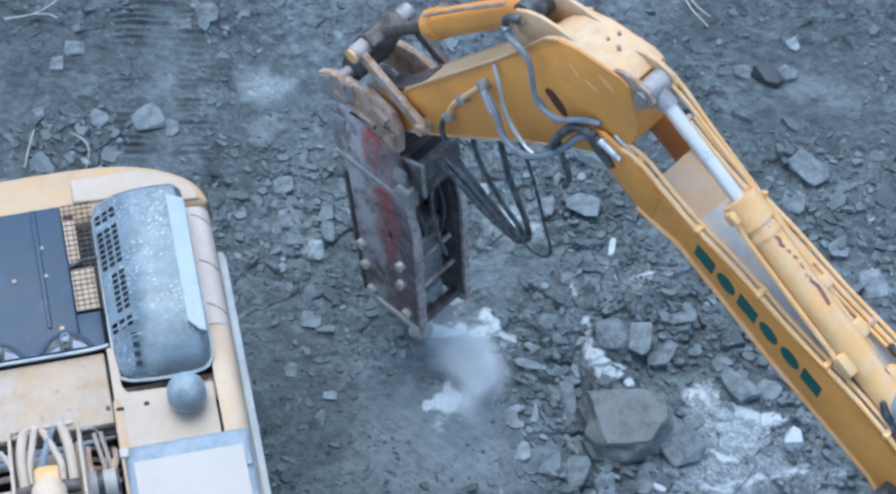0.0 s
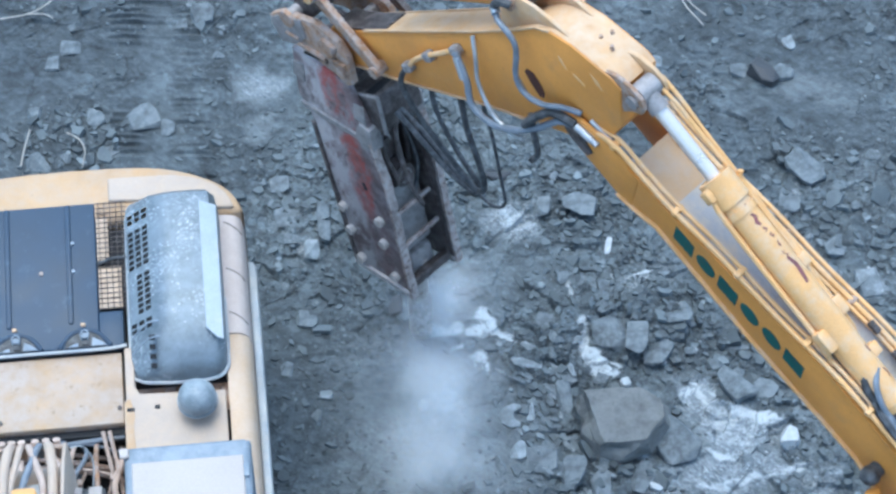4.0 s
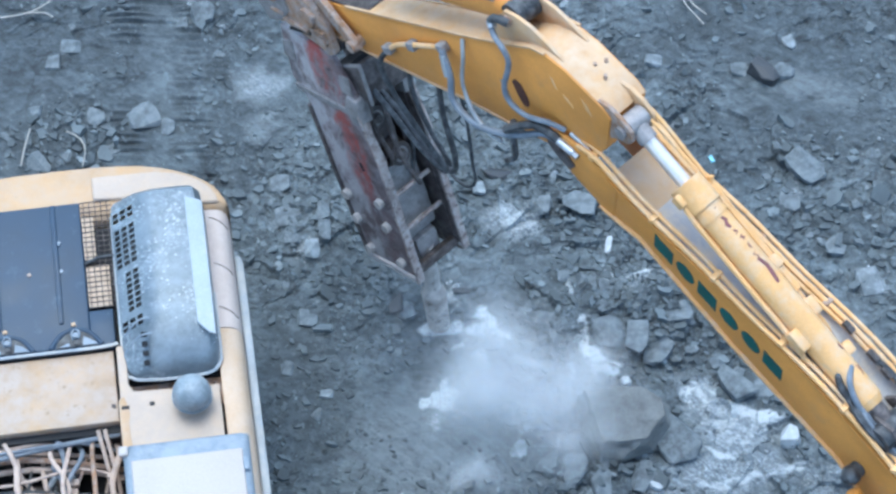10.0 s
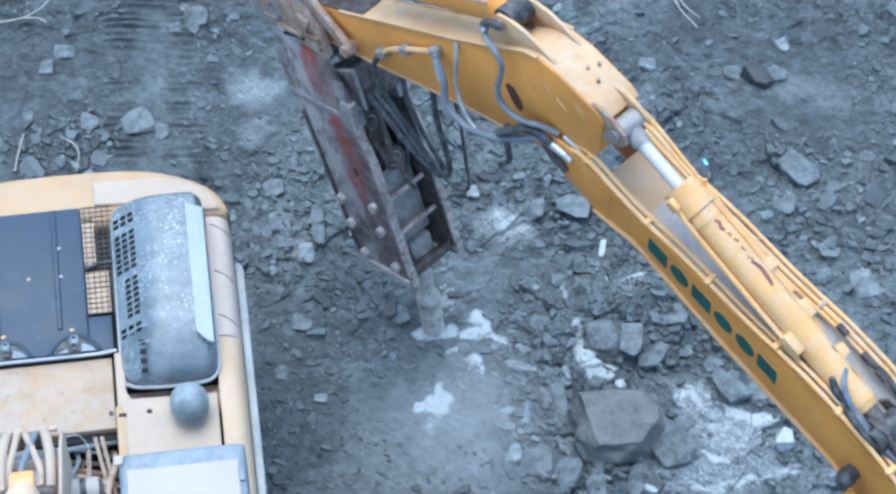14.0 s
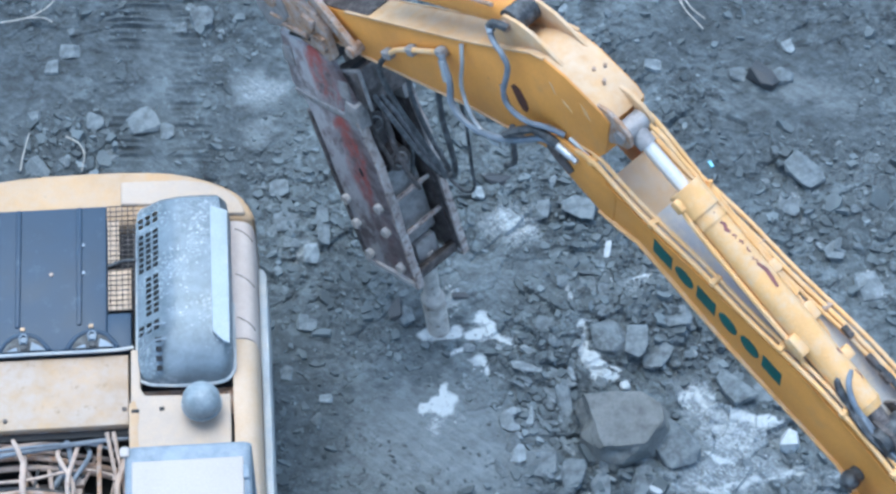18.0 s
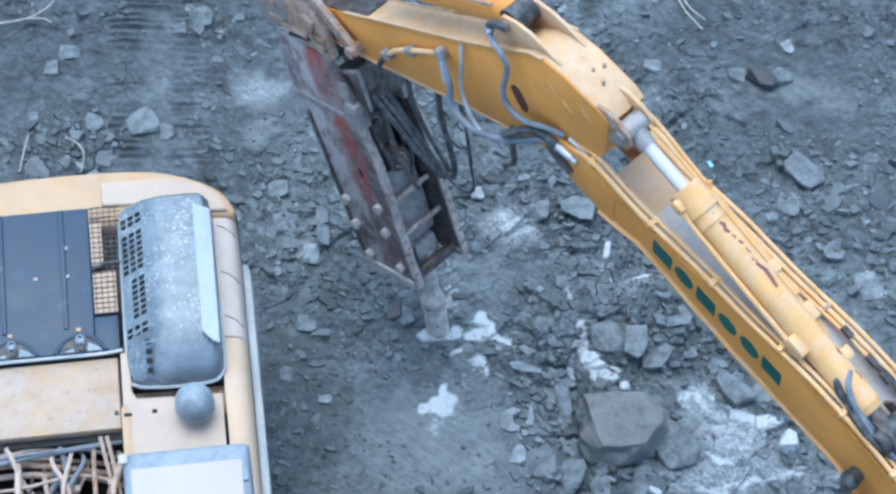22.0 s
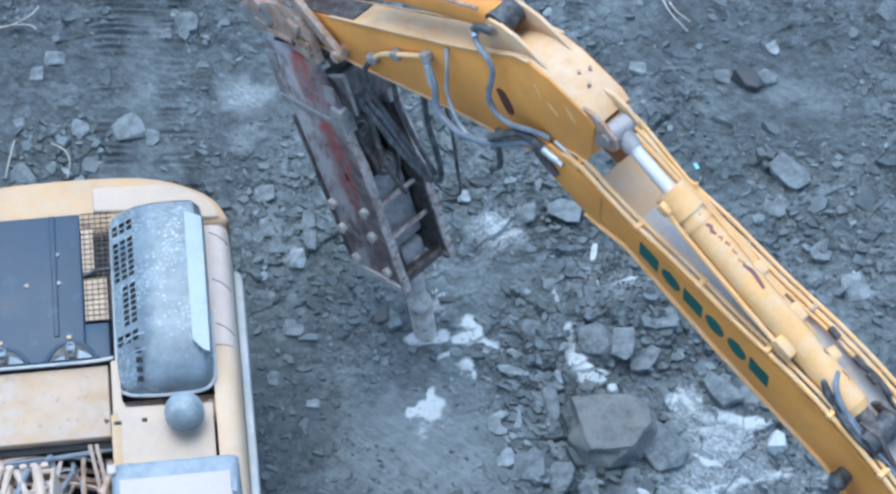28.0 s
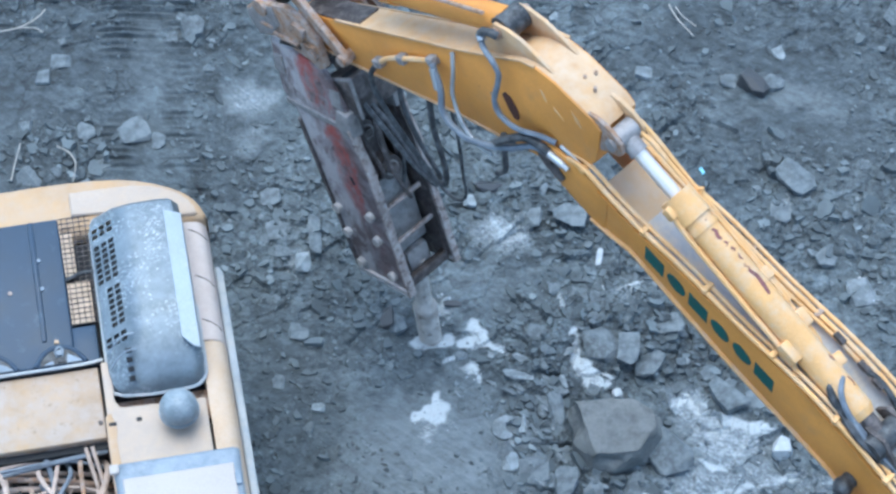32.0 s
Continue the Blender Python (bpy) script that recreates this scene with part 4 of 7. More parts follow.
        bm = solid(box, (x, y, z), (rng.uniform(0.05, 0.12), rng.uniform(0.04, 0.08), 0.05), m=Matrix.Rotation(rng.uniform(-0.4, 0.4), 4, "Z"), bevel=0.012)
        part("valve_block", bm, rng.choice((HOSE_TAN, SKIRT, TAN_TOP, BRACKET, STEEL)), sup)
    for i in range(8):
        x, y, z = -0.72 + 0.12 * i, 0.22 + rng.uniform(-0.05, 0.12), 1.90 + rng.random() * 0.08
        bm = bmesh.new()
        tube(bm, [(x - 0.05, y - 0.06, z - 0.05), (x - 0.05, y + 0.02, z + 0.03), (x, y + 0.06, z + 0.05), (x + 0.05, y + 0.02, z + 0.03), (x + 0.05, y - 0.06, z - 0.05)], 0.016, 8, 4)
        part("hose_elbow", bm, HOSE_TAN, sup)
    for dx in (0.20, 0.25):
        bm = bmesh.new()
        tube(bm, [(dx - 0.03, 0.97, 2.10), (dx, 0.80, 2.02), (dx + 0.03, 0.62, 1.92), (dx + 0.05, 0.40, 1.75)], 0.017, 8, 5)
        part("hydraulic_hose", bm, HOSE_TAN, sup)

    # boom on its foot pin; x is its centre line, and it reaches forward along -y when low
    bm = bmesh.new()
    out = [(0.14, 0.0), (0.0, -0.20), (-1.0, 0.42), (-2.0, 0.92), (-2.6, 1.02), (-5.9, -0.10), (-6.05, 0.08), (-5.8, 0.36), (-3.3, 1.36), (-2.7, 1.56), (-2.25, 1.60), (-1.7, 1.38), (0.0, 0.22)]
    turn_z = Matrix.Rotation(radians(90), 3, "Z")

    def upright(bm, outline, xa, xb, bevel=0.0):
        prism(bm, outline, -xb, -xa, bevel)
        bmesh.ops.rotate(bm, verts=bm.verts, cent=(0, 0, 0), matrix=turn_z)
    upright(bm, out, -0.215, 0.215, 0.02)
    boom = part("digging_boom", bm, PEACH, root, "dusty bleached yellow cranked digging boom")
    for xa in (-0.238, 0.216):
        bm = bmesh.new()
        upright(bm, [(-1.9, 1.42), (-2.38, 1.80), (-2.46, 1.825), (-2.75, 1.79), (-3.6, 1.46), (-5.6, 0.66), (-5.7, 0.32), (-3.3, 1.20), (-2.2, 1.40)], xa, xa + 0.022, 0.004)
        part("boom_flange", bm, PEACH, boom)
    # hoses over the bend and the bar that holds them
    bm = bmesh.new()
    box(bm, (0, -2.44, 1.795), (0.43, 0.045, 0.03), bevel=0.01)
    part("hose_bar", bm, HOSE_TAN, boom)
    bm = bmesh.new()
    box(bm, (0, -2.86, 1.545), (0.22, 0.36, 0.08), m=Matrix.Rotation(radians(17), 4, "X"), bevel=0.02)
    part("manifold", bm, SKIRT, boom, "pale dusty hose manifold")
    for x in (-0.19, -0.125, -0.06, 0.03, 0.10, 0.17):
        bm = bmesh.new()
        cyl(bm, (x, -2.36, 1.72), (x, -2.40, 1.835), 0.026, 12)
        part("hose_elbow", bm, HOSE_TAN, boom)
    for x0, x1, x2, r in ((-0.165, -0.16, -0.165, 0.034), (0.155, 0.16, 0.165, 0.034)):
        bm = bmesh.new()
        tube(bm, [(x0 * 0.7, -2.36, 1.72), (x0 * 0.8, -2.50, 1.82), (x0, -2.75, 1.72), (x1, -3.1, 1.58), (x1, -3.7, 1.36), (x2, -4.6, 0.98), (x2, -5.3, 0.70)], r, 10, 6)
        part("boom_pipe", bm, PEACH, boom)
    for k, (x0, x1) in enumerate(((-0.06, -0.12), (-0.01, 0.09), (0.06, -0.04))):
        bm = bmesh.new()
        tube(bm, [(x0, -2.36, 1.72), (x0, -2.48, 1.82), ((x0 + x1) / 2, -2.64, 1.75), (x1, -2.82, 1.66), (x1, -2.95, 1.58)], 0.024, 8, 6)
        part("boom_hose", bm, (PEACH, HOSE_TAN, HOSE_GREY)[k], boom)
    for k, (x, r, m) in enumerate(((-0.205, 0.016, HOSE_GREY), (0.125, 0.014, HOSE_GREY), (0.200, 0.013, HOSE_TAN), (-0.125, 0.012, HOSE_GREY))):
        bm = bmesh.new()
        tube(bm, [(x, -2.46, 1.70), (x, -2.8, 1.60), (x + 0.01, -3.4, 1.37), (x, -4.2, 1.04), (x, -5.2, 0.64)], r, 8, 5)
        part("boom_pipe", bm, m, boom)
    bm = bmesh.new()
    box(bm, (0, -3.28, 1.66), (0.165, 0.21, 0.17), m=Matrix.Rotation(radians(17), 4, "X"), bevel=0.03)
    part("cylinder_eye", bm, CYL_YELLOW, boom, "orange-yellow cylinder eye")
    bm = bmesh.new()
    cyl(bm, (-0.20, -3.27, 1.62), (0.20, -3.27, 1.62), 0.045, 16)
    part("eye_pin", bm, STEEL, boom)
    bm = bmesh.new()
    cyl(bm, (0, -3.38, 1.63), (0, -4.78, 1.165), 0.112, 28)
    barrel = part("arm_cylinder", bm, FLANK, boom, "dust-bleached hydraulic cylinder barrel")
    bm = bmesh.new()
    cyl(bm, (0, -4.68, 1.199), (0, -4.86, 1.139), 0.128, 24)
    for k in range(6):
        a = k * math.pi / 3 + 0.3
        c = Vector((0.110 * math.cos(a), -4.70, 1.193 + 0.110 * math.sin(a)))
        cyl(bm, c, c + Vector((0, 0.05, 0.017)), 0.016, 8)
    part("cylinder_gland", bm, TAN_TOP, barrel)
    bm = bmesh.new()
    cyl(bm, (0, -4.80, 1.159), (0, -5.6, 0.89), 0.055, 18)
    part("cylinder_rod", bm, CHROME, barrel)
    bm = bmesh.new()
    cyl(bm, (-0.10, -3.62, 1.57), (-0.155, -3.60, 1.58), 0.030, 12)
    part("cylinder_port", bm, SKIRT, barrel)
    # swivel and clamp on the flank, a thin wire that loops over
    for y, z in ((-2.13, 1.306),):
        bm = bmesh.new()
        cyl(bm, (0.20, y, z), (0.285, y, z), 0.098, 24)
        cyl(bm, (0.33, y, z), (0.415, y, z), 0.098, 24)
        part("hose_swivel", bm, ROOF, boom, "pale dusty hose swivel")
        bm = bmesh.new()
        cyl(bm, (0.283, y, z), (0.332, y, z), 0.088, 20)
        cyl(bm, (0.414, y, z), (0.435, y, z), 0.08, 20)
        part("swivel_band", bm, RUBBER, boom)
    bm = bmesh.new()
    box(bm, (0.29, -2.40, 1.10), (0.15, 0.05, 0.05), bevel=0.012)
    cyl(bm, (0.33, -2.40, 1.10), (0.33, -2.43, 1.15), 0.035, 12)
    part("hose_clamp", bm, FRAME, boom)
    bm = bmesh.new()
    tube(bm, [(0.245, -2.30, 1.74), (0.32, -2.22, 1.72), (0.375, -2.14, 1.60), (0.36, -2.12, 1.40)], 0.005, 6, 6)
    part("wire_loop", bm, SKIRT, boom)
    for x in (0.245, 0.30):
        bm = bmesh.new()
        tube(bm, [(x, -2.18, 1.24), (x, -2.6, 1.02), (x - 0.01, -3.2, 0.86), (x - 0.03, -4.4, 0.46)], 0.030, 8, 6)
        part("boom_hose", bm, HOSE_GREY, boom)
    for x in (-0.34, 0.34):
        bm = bmesh.new()
        cyl(bm, (x, -2.55, 0.72), (x, -1.75, -0.25), 0.085, 18)
        part("lift_cylinder", bm, SKIRT, boom)
    # stick and bucket, folded under the boom's end
    bm = bmesh.new()
    upright(bm, [(-5.6, 0.40), (-6.1, 0.35), (-6.3, -0.1), (-5.9, -2.5), (-5.65, -2.5), (-5.6, -0.3)], -0.19, 0.19, 0.02)
    part("digging_stick", bm, YELLOW_DUSTY, boom)
    bm = bmesh.new()
    upright(bm, [(-5.95, -2.4), (-5.6, -2.4), (-4.8, -2.8), (-4.7, -3.3), (-5.2, -3.7), (-5.8, -3.5)], -0.6, 0.6, 0.05)
    part("bucket", bm, STEEL, boom)
    return root, sup, boom


DIGGER, DIGGER_TOP, DIGGER_BOOM = digging_excavator()
BOOM_FOOT = (-0.097, -0.25, 1.95)
# ---- rock-breaking excavator ----
# its own space: x forward along the boom, y to its left, z up; SHIFT puts the tool's strike at x = 7.5
SHIFT = 7.5
HEAD = 134.257
STRIKE = Vector((-0.05, -0.86, 0.0))


def at_arm(s, z, w=0.0):
    return Vector((s + SHIFT, -w, z))


def plate(bm, outline, w0, w1, bevel=0.0):
    prism(bm, [(s + SHIFT, z) for s, z in outline], -w1, -w0, bevel)


def ribbon(bm, line, w0, w1, thick):
    """A strip laid along a line of the side view."""
    pts = [Vector((s + SHIFT, z)) for s, z in line]
    up = []
    for i, p in enumerate(pts):
        d = (pts[min(i + 1, len(pts) - 1)] - pts[max(i - 1, 0)]).normalized()
        n = Vector((-d.y, d.x))
        up.append(p + (n if n.y > 0 else -n) * thick)
    prism(bm, [tuple(p) for p in pts] + [tuple(p) for p in reversed(up)], -w1, -w0)


def pin(bm, s, z, w0, w1, r, seg=20):
    cyl(bm, at_arm(s, z, w0), at_arm(s, z, w1), r, seg)


B_PIN, S_PIN, H_PIN = Vector((-7.608, 1.829)), Vector((-1.423, 4.514)), Vector((1.195, 3.561))
IDLER, LINK, IDLER_LEN, LINK_LEN = Vector((0.71, 3.64)), Vector((1.62, 3.48)), 0.75, 0.545
ARM_EYE, ARM_BASE = Vector((-1.95, 5.15)), Vector((-4.50, 4.07))
TIP_BASE = Vector((-0.80, 5.31))


def turn(v, a):
    c, s = math.cos(a), math.sin(a)
    return Vector((c * v.x - s * v.y, s * v.x + c * v.y))


def arm_state(row):
    """Pins of the arm for one row: seconds, boom, stick and breaker turns, rock forward and up, swing."""
    _, b, g, h, ds, dz, _ = row
    b, g, h = radians(b), radians(g), radians(h)
    foot = B_PIN + Vector((ds, dz))
    s = foot + turn(S_PIN - B_PIN, b)
    hp = s + turn(H_PIN - S_PIN, g)
    idl, lnk = s + turn(IDLER - S_PIN, g), hp + turn(LINK - H_PIN, h)
    d = lnk - idl
    a = (IDLER_LEN ** 2 - LINK_LEN ** 2 + d.length_squared) / (2 * d.length)
    up = Vector((-d.y, d.x)).normalized()
    k = idl + d.normalized() * a + up * math.sqrt(max(0.0, IDLER_LEN ** 2 - a * a))
    return dict(boom=(B_PIN, foot, b), stick=(S_PIN, s, g), breaker=(H_PIN, hp, h), idler=idl, link=lnk, knee=k,
                arm_eye=s + turn(ARM_EYE - S_PIN, g), arm_base=foot + turn(ARM_BASE - B_PIN, b), tip_base=s + turn(TIP_BASE - S_PIN, g))


REST = arm_state((0, 0, 0, 0, 0, 0, 0))
KNEE = REST["knee"]


def breaker_excavator():
    root = tagged(new("breaker_excavator"), "yellow excavator with a scraped red hydraulic rock breaker on its arm", "excavator")
    away = Matrix.Rotation(radians(HEAD), 3, "Z") @ Vector((SHIFT, 0, 0))
    root.matrix_basis = Matrix.Translation(STRIKE - away) @ pose(0, 0, 0, 0, 0, HEAD)

    # carriage, out of the way behind the arm
    for y in (-1.1, 1.1):
        crawler_x(root, y)
    bm = solid(box, (0, 0, 0.7), (2.2, 1.7, 0.45), bevel=0.05)
    cyl(bm, (0, 0, 0.9), (0, 0, 1.1), 0.75, 36)
    part("undercarriage_frame", bm, STEEL, root)
    bm = solid(box, (-0.9, 0, 1.22), (4.4, 2.7, 0.22), bevel=0.03)
    house = part("superstructure", bm, STEEL, root)
    part("engine_house", solid(box, (-1.5, 0, 1.85), (2.0, 2.6, 1.05), bevel=0.12), YELLOW_DUSTY, house)
    part("counterweight", solid(box, (-2.85, 0, 1.75), (0.7, 2.7, 1.1), bevel=0.16), YELLOW_DUSTY, house)
    part("tool_locker", solid(box, (0.3, -0.95, 1.7), (1.6, 0.75, 0.75), bevel=0.06), YELLOW_DUSTY, house)
    part("cab_body", solid(box, (0.35, 0.88, 2.1), (1.75, 0.95, 1.6), bevel=0.08), GLASS, house)
    part("cab_roof", solid(box, (0.35, 0.88, 2.95), (1.8, 1.0, 0.1), bevel=0.04), YELLOW_DUSTY, house)
    for x in (-0.45, 1.15):
        for y in (0.45, 1.31):
            part("cab_pillar", solid(box, (x, y, 2.1), (0.1, 0.1, 1.65), bevel=0.02), YELLOW, house)
    for y in (-0.34, 0.34):
        part("boom_foot_cheek", solid(box, (-0.1, y, 1.62), (0.6, 0.07, 0.7), bevel=0.02), YELLOW, house)

    # boom
    top = [(-7.4, 2.1), (-5.6, 3.36), (-4.76, 3.88), (-3.88, 4.22), (-2.77, 4.415), (-2.3, 4.49), (-1.9, 4.58)]
    low = [(-1.9, 4.205), (-2.05, 4.19), (-2.24, 4.205), (-3.18, 3.85), (-4.24, 3.53), (-5.3, 2.75), (-7.45, 1.58), (-7.75, 1.72), (-7.72, 2.0)]
    bm = bmesh.new()
    plate(bm, top + low, -0.22, 0.27, 0.012)
    boom = part("boom", bm, YELLOW, root, "worn yellow box-section boom with green lettering bars")
    for w in (-0.227, 0.22):
        bm = bmesh.new()
        plate(bm, [(-2.0, 4.60), (-1.62, 4.66), (-1.42, 4.655), (-1.30, 4.57), (-1.29, 4.46), (-1.38, 4.37), (-1.62, 4.275), (-1.85, 4.195), (-2.0, 4.19)], w, w + 0.03, 0.006)
        part("boom_fork", bm, YELLOW, boom)
    # added dark plate on the fork, in place of the bracket behind it
    bm = bmesh.new()
    plate(bm, [(-1.60, 4.42), (-1.50, 4.50), (-1.36, 4.56), (-1.315, 4.50), (-1.33, 4.44), (-1.42, 4.38), (-1.56, 4.34)], -0.240, -0.226, 0.004)
    part("worn_tip", bm, STEEL, boom, "dark plate standing in for a greyish bracket behind the boom tip")
    bm = bmesh.new()
    pin(bm, S_PIN.x, S_PIN.y, -0.265, 0.30, 0.055, 24)
    part("boom_pin", bm, STEEL, boom)
    bm = bmesh.new()
    ribbon(bm, top[2:6], -0.20, 0.25, 0.006)
    part("boom_top_plate", bm, GREY_TOP, boom, "dust-caked greyish top plate")
    bm = bmesh.new()
    ribbon(bm, top[5:], -0.20, 0.20, 0.006)
    part("boom_tip_plate", bm, YELLOW_DUSTY, boom, "tan dusty top plate")
    bm = bmesh.new()
    for w in (-0.245, 0.265):
        ribbon(bm, top[1:], w, w + 0.03, 0.022)
    part("boom_flange", bm, YELLOW, boom)
    # low edge lip
    bm = bmesh.new()
    ribbon(bm, [(-1.86, 4.185), (-2.05, 4.172), (-2.24, 4.188), (-3.18, 3.835), (-4.24, 3.515), (-5.3, 2.73)], -0.245, 0.245, 0.014)
    part("boom_bottom_flange", bm, CYL_YELLOW, boom)

    # pipes along both top edges, with clamps
    def along(w, lift, wob=0.0):
        line = [(-1.60, 4.64), (-1.78, 4.66), (-2.05, 4.60), (-2.32, 4.51), (-2.77, 4.435), (-3.3, 4.345), (-3.88, 4.245), (-4.35, 4.08), (-4.76, 3.91), (-5.6, 3.39), (-6.6, 2.7)]
        return [at_arm(s, z + lift + (wob * math.sin(i * 2.1)), w + 0.25 * wob * math.cos(i * 1.7)) for i, (s, z) in enumerate(line)]
    for w, lift, r, wob in ((-0.225, 0.035, 0.020, 0.012), (-0.175, 0.045, 0.017, 0.015), (0.255, 0.05, 0.022, 0.012), (0.305, 0.06, 0.018, 0.015), (0.21, 0.05, 0.016, 0.01)):
        bm = bmesh.new()
        tube(bm, along(w, lift, wob)[0 if w < 0 else 1:], r, 8, 5)
        part("boom_pipe", bm, CYL_YELLOW, boom)
    for s, z in ((-1.75, 4.69), (-2.35, 4.54), (-2.95, 4.45), (-3.6, 4.34), (-4.2, 4.18), (-4.7, 3.97)):
        for w in (-0.20, 0.265):
            bm = solid(box, at_arm(s, z, w), (0.05, 0.10, 0.045), m=Matrix.Rotation(radians(10), 4, "Y"), bevel=0.01)
            part("pipe_clamp", bm, CYL_YELLOW if w < 0 else BRACKET, boom)
    # couplings at the boom's end
    for p, q, r in (((-1.58, 4.585, -0.245), (-1.43, 4.60, -0.25), 0.031), ((-1.64, 4.665, -0.185), (-1.50, 4.69, -0.19), 0.019)):
        bm = bmesh.new()
        cyl(bm, at_arm(*p), at_arm(*q), r, 12)
        cyl(bm, at_arm(p[0] - 0.05, p[1] - 0.005, p[2]), at_arm(*p), r * 0.8, 6)
        part("hose_coupling", bm, GALV, boom)
    # six plain green lettering blocks on the near side
    for i in range(6):
        f = i / 5
        s = -2.475 - 1.08 * f
        zt = 4.285 - 0.30 * f
        slope = 0.33
        bm = bmesh.new()
        wdt, hgt = 0.182, 0.148
        c = Vector((s, zt))
        def pt(u, v):
            return (c.x - u, c.y - u * slope * 0.95 + v)
        if i in (1, 3, 4):
            loop = [pt(wdt * 0.5 * math.cos(a), hgt * 0.5 * math.sin(a)) for a in np.linspace(0, 2 * math.pi, 14)[:-1]]
        else:
            loop = [pt(-wdt / 2, -hgt / 2), pt(wdt / 2, -hgt / 2), pt(wdt / 2, hgt / 2), pt(-wdt / 2, hgt / 2)]
        plate(bm, loop, -0.2255, -0.2195)
        part("lettering_block", bm, GREEN, boom, "green painted lettering block")
    # lift cylinders and their pin heads
    for w in (-0.36, 0.36):
        bm = bmesh.new()
        pin(bm, -4.42, 3.62, -0.32 if w < 0 else 0.2, -0.2 if w < 0 else 0.33, 0.062, 20)
        bmesh.ops.create_uvsphere(bm, u_segments=20, v_segments=12, radius=0.075, matrix=Matrix.Translation(at_arm(-4.42, 3.62, -0.30 if w < 0 else 0.33)))
        part("lift_pin", bm, RUBBER, boom, "dark greasy pin head")
        bm = bmesh.new()
        cyl(bm, at_arm(-4.5, 3.55, w), at_arm(-5.0, 2.95, w), 0.055, 16)
        cyl(bm, at_arm(-5.0, 2.95, w), at_arm(-6.5, 1.2, w), 0.10, 18)
        part("lift_cylinder", bm, YELLOW, boom)
    # cylinder base bracket
    for w in (-0.12, 0.10):
        bm = bmesh.new()
        plate(bm, [(-4.25, 4.00), (-4.38, 4.17), (-4.55, 4.18), (-4.75, 3.95), (-4.72, 3.82)], w, w + 0.035, 0.005)
        part("cylinder_bracket", bm, STEEL, boom)
    for k in range(3):
        bm = bmesh.new()
        tube(bm, [at_arm(-4.15, 4.24, -0.10 - 0.03 * k), at_arm(-4.4, 4.15, -0.17 - 0.02 * k), at_arm(-4.7, 3.98, -0.14), at_arm(-5.0, 3.80, -0.12 + 0.05 * k)], 0.018, 8)
        part("hose", bm, RUBBER if k else HOSE_GREY, boom)
    for pts, r, m in (([(-4.02, 4.33, -0.10), (-4.10, 4.28, -0.15), (-4.22, 4.20, -0.14), (-4.34, 4.11, -0.11)], 0.034, RUBBER), ([(-4.06, 4.36, -0.02), (-4.14, 4.34, -0.12), (-4.25, 4.24, -0.15), (-4.40, 4.12, -0.13), (-4.7, 3.97, -0.10)], 0.022, HOSE_GREY),
                      ([(-4.20, 4.26, -0.08), (-4.32, 4.14, -0.12), (-4.52, 4.06, -0.10), (-4.8, 3.92, -0.06)], 0.020, PEACH), ([(-4.10, 4.24, 0.20), (-4.25, 4.20, 0.22), (-4.45, 4.08, 0.20), (-4.8, 3.92, 0.16)], 0.024, RUBBER)):
        bm = bmesh.new()
        tube(bm, [at_arm(*p) for p in pts], r, 8, 6)
        part("hose", bm, m, boom)
    for s, z, w in ((-4.08, 4.25, -0.10), (-4.30, 4.15, -0.13)):
        part("hose_clamp", solid(box, at_arm(s, z, w), (0.09, 0.05, 0.08), m=Matrix.Rotation(radians(-24), 4, "Y"), bevel=0.012), STEEL, boom)
    for s, z in ((-3.84, 4.36), (-4.08, 4.26), (-4.22, 4.20)):
        part("pipe_clamp", solid(box, at_arm(s, z, 0.20), (0.10, 0.05, 0.05), m=Matrix.Rotation(radians(-20), 4, "Y"), bevel=0.012), STEEL, boom)

    # arm cylinder, barrel and rod
    ax = (ARM_EYE - ARM_BASE)
    L, off, rad = ax.length, -0.045, 0.110
    u = ax.normalized()
    P = lambda d, lift=0.0: ARM_BASE + u * d + Vector((-u.y, u.x)) * lift
    bm = bmesh.new()
    cyl(bm, at_arm(*P(0.26), off), at_arm(*P(2.02), off), rad, 28)
    cyl(bm, at_arm(*P(0.20), off), at_arm(*P(0.262), off), 0.085, 28, rad)
    barrel = part("arm_cylinder", bm, CYL_YELLOW, root, "yellow hydraulic cylinder with scraped purple-brown scars")
    bm = bmesh.new()
    cyl(bm, at_arm(*P(2.00), off), at_arm(*P(2.22), off), 0.128, 28)
    part("cylinder_gland", bm, CYL_YELLOW, barrel)
    bm = bmesh.new()
    cyl(bm, at_arm(*P(1.90), off), at_arm(*P(1.95), off), 0.120, 28)
    part("cylinder_band", bm, CYL_YELLOW, barrel)
    bm = bmesh.new()
    cyl(bm, at_arm(*P(0.02), off), at_arm(*P(0.21), off), 0.07, 24)
    part("cylinder_neck", bm, STEEL, barrel)
    bm = bmesh.new()
    pin(bm, ARM_BASE.x, ARM_BASE.y, -0.19, 0.11, 0.10, 20)
    part("cylinder_boss", bm, RUBBER, barrel)
    for w, drop in ((-0.178, 0.0), (0.09, 0.02)):
        bm = bmesh.new()
        tube(bm, [at_arm(*P(2.14, 0.05), w + 0.03), at_arm(*P(2.02, 0.0), w), at_arm(*P(1.4, -0.02), w), at_arm(*P(0.92, -0.02), w), at_arm(*P(0.80, -0.04), w), at_arm(*P(0.68, -0.12 - drop), w - 0.01), at_arm(*P(0.50, -0.17 - drop), w - 0.01), at_arm(*P(0.1, -0.20 - drop), w)], 0.021, 8, 5)
        part("cylinder_pipe", bm, CYL_YELLOW, barrel)
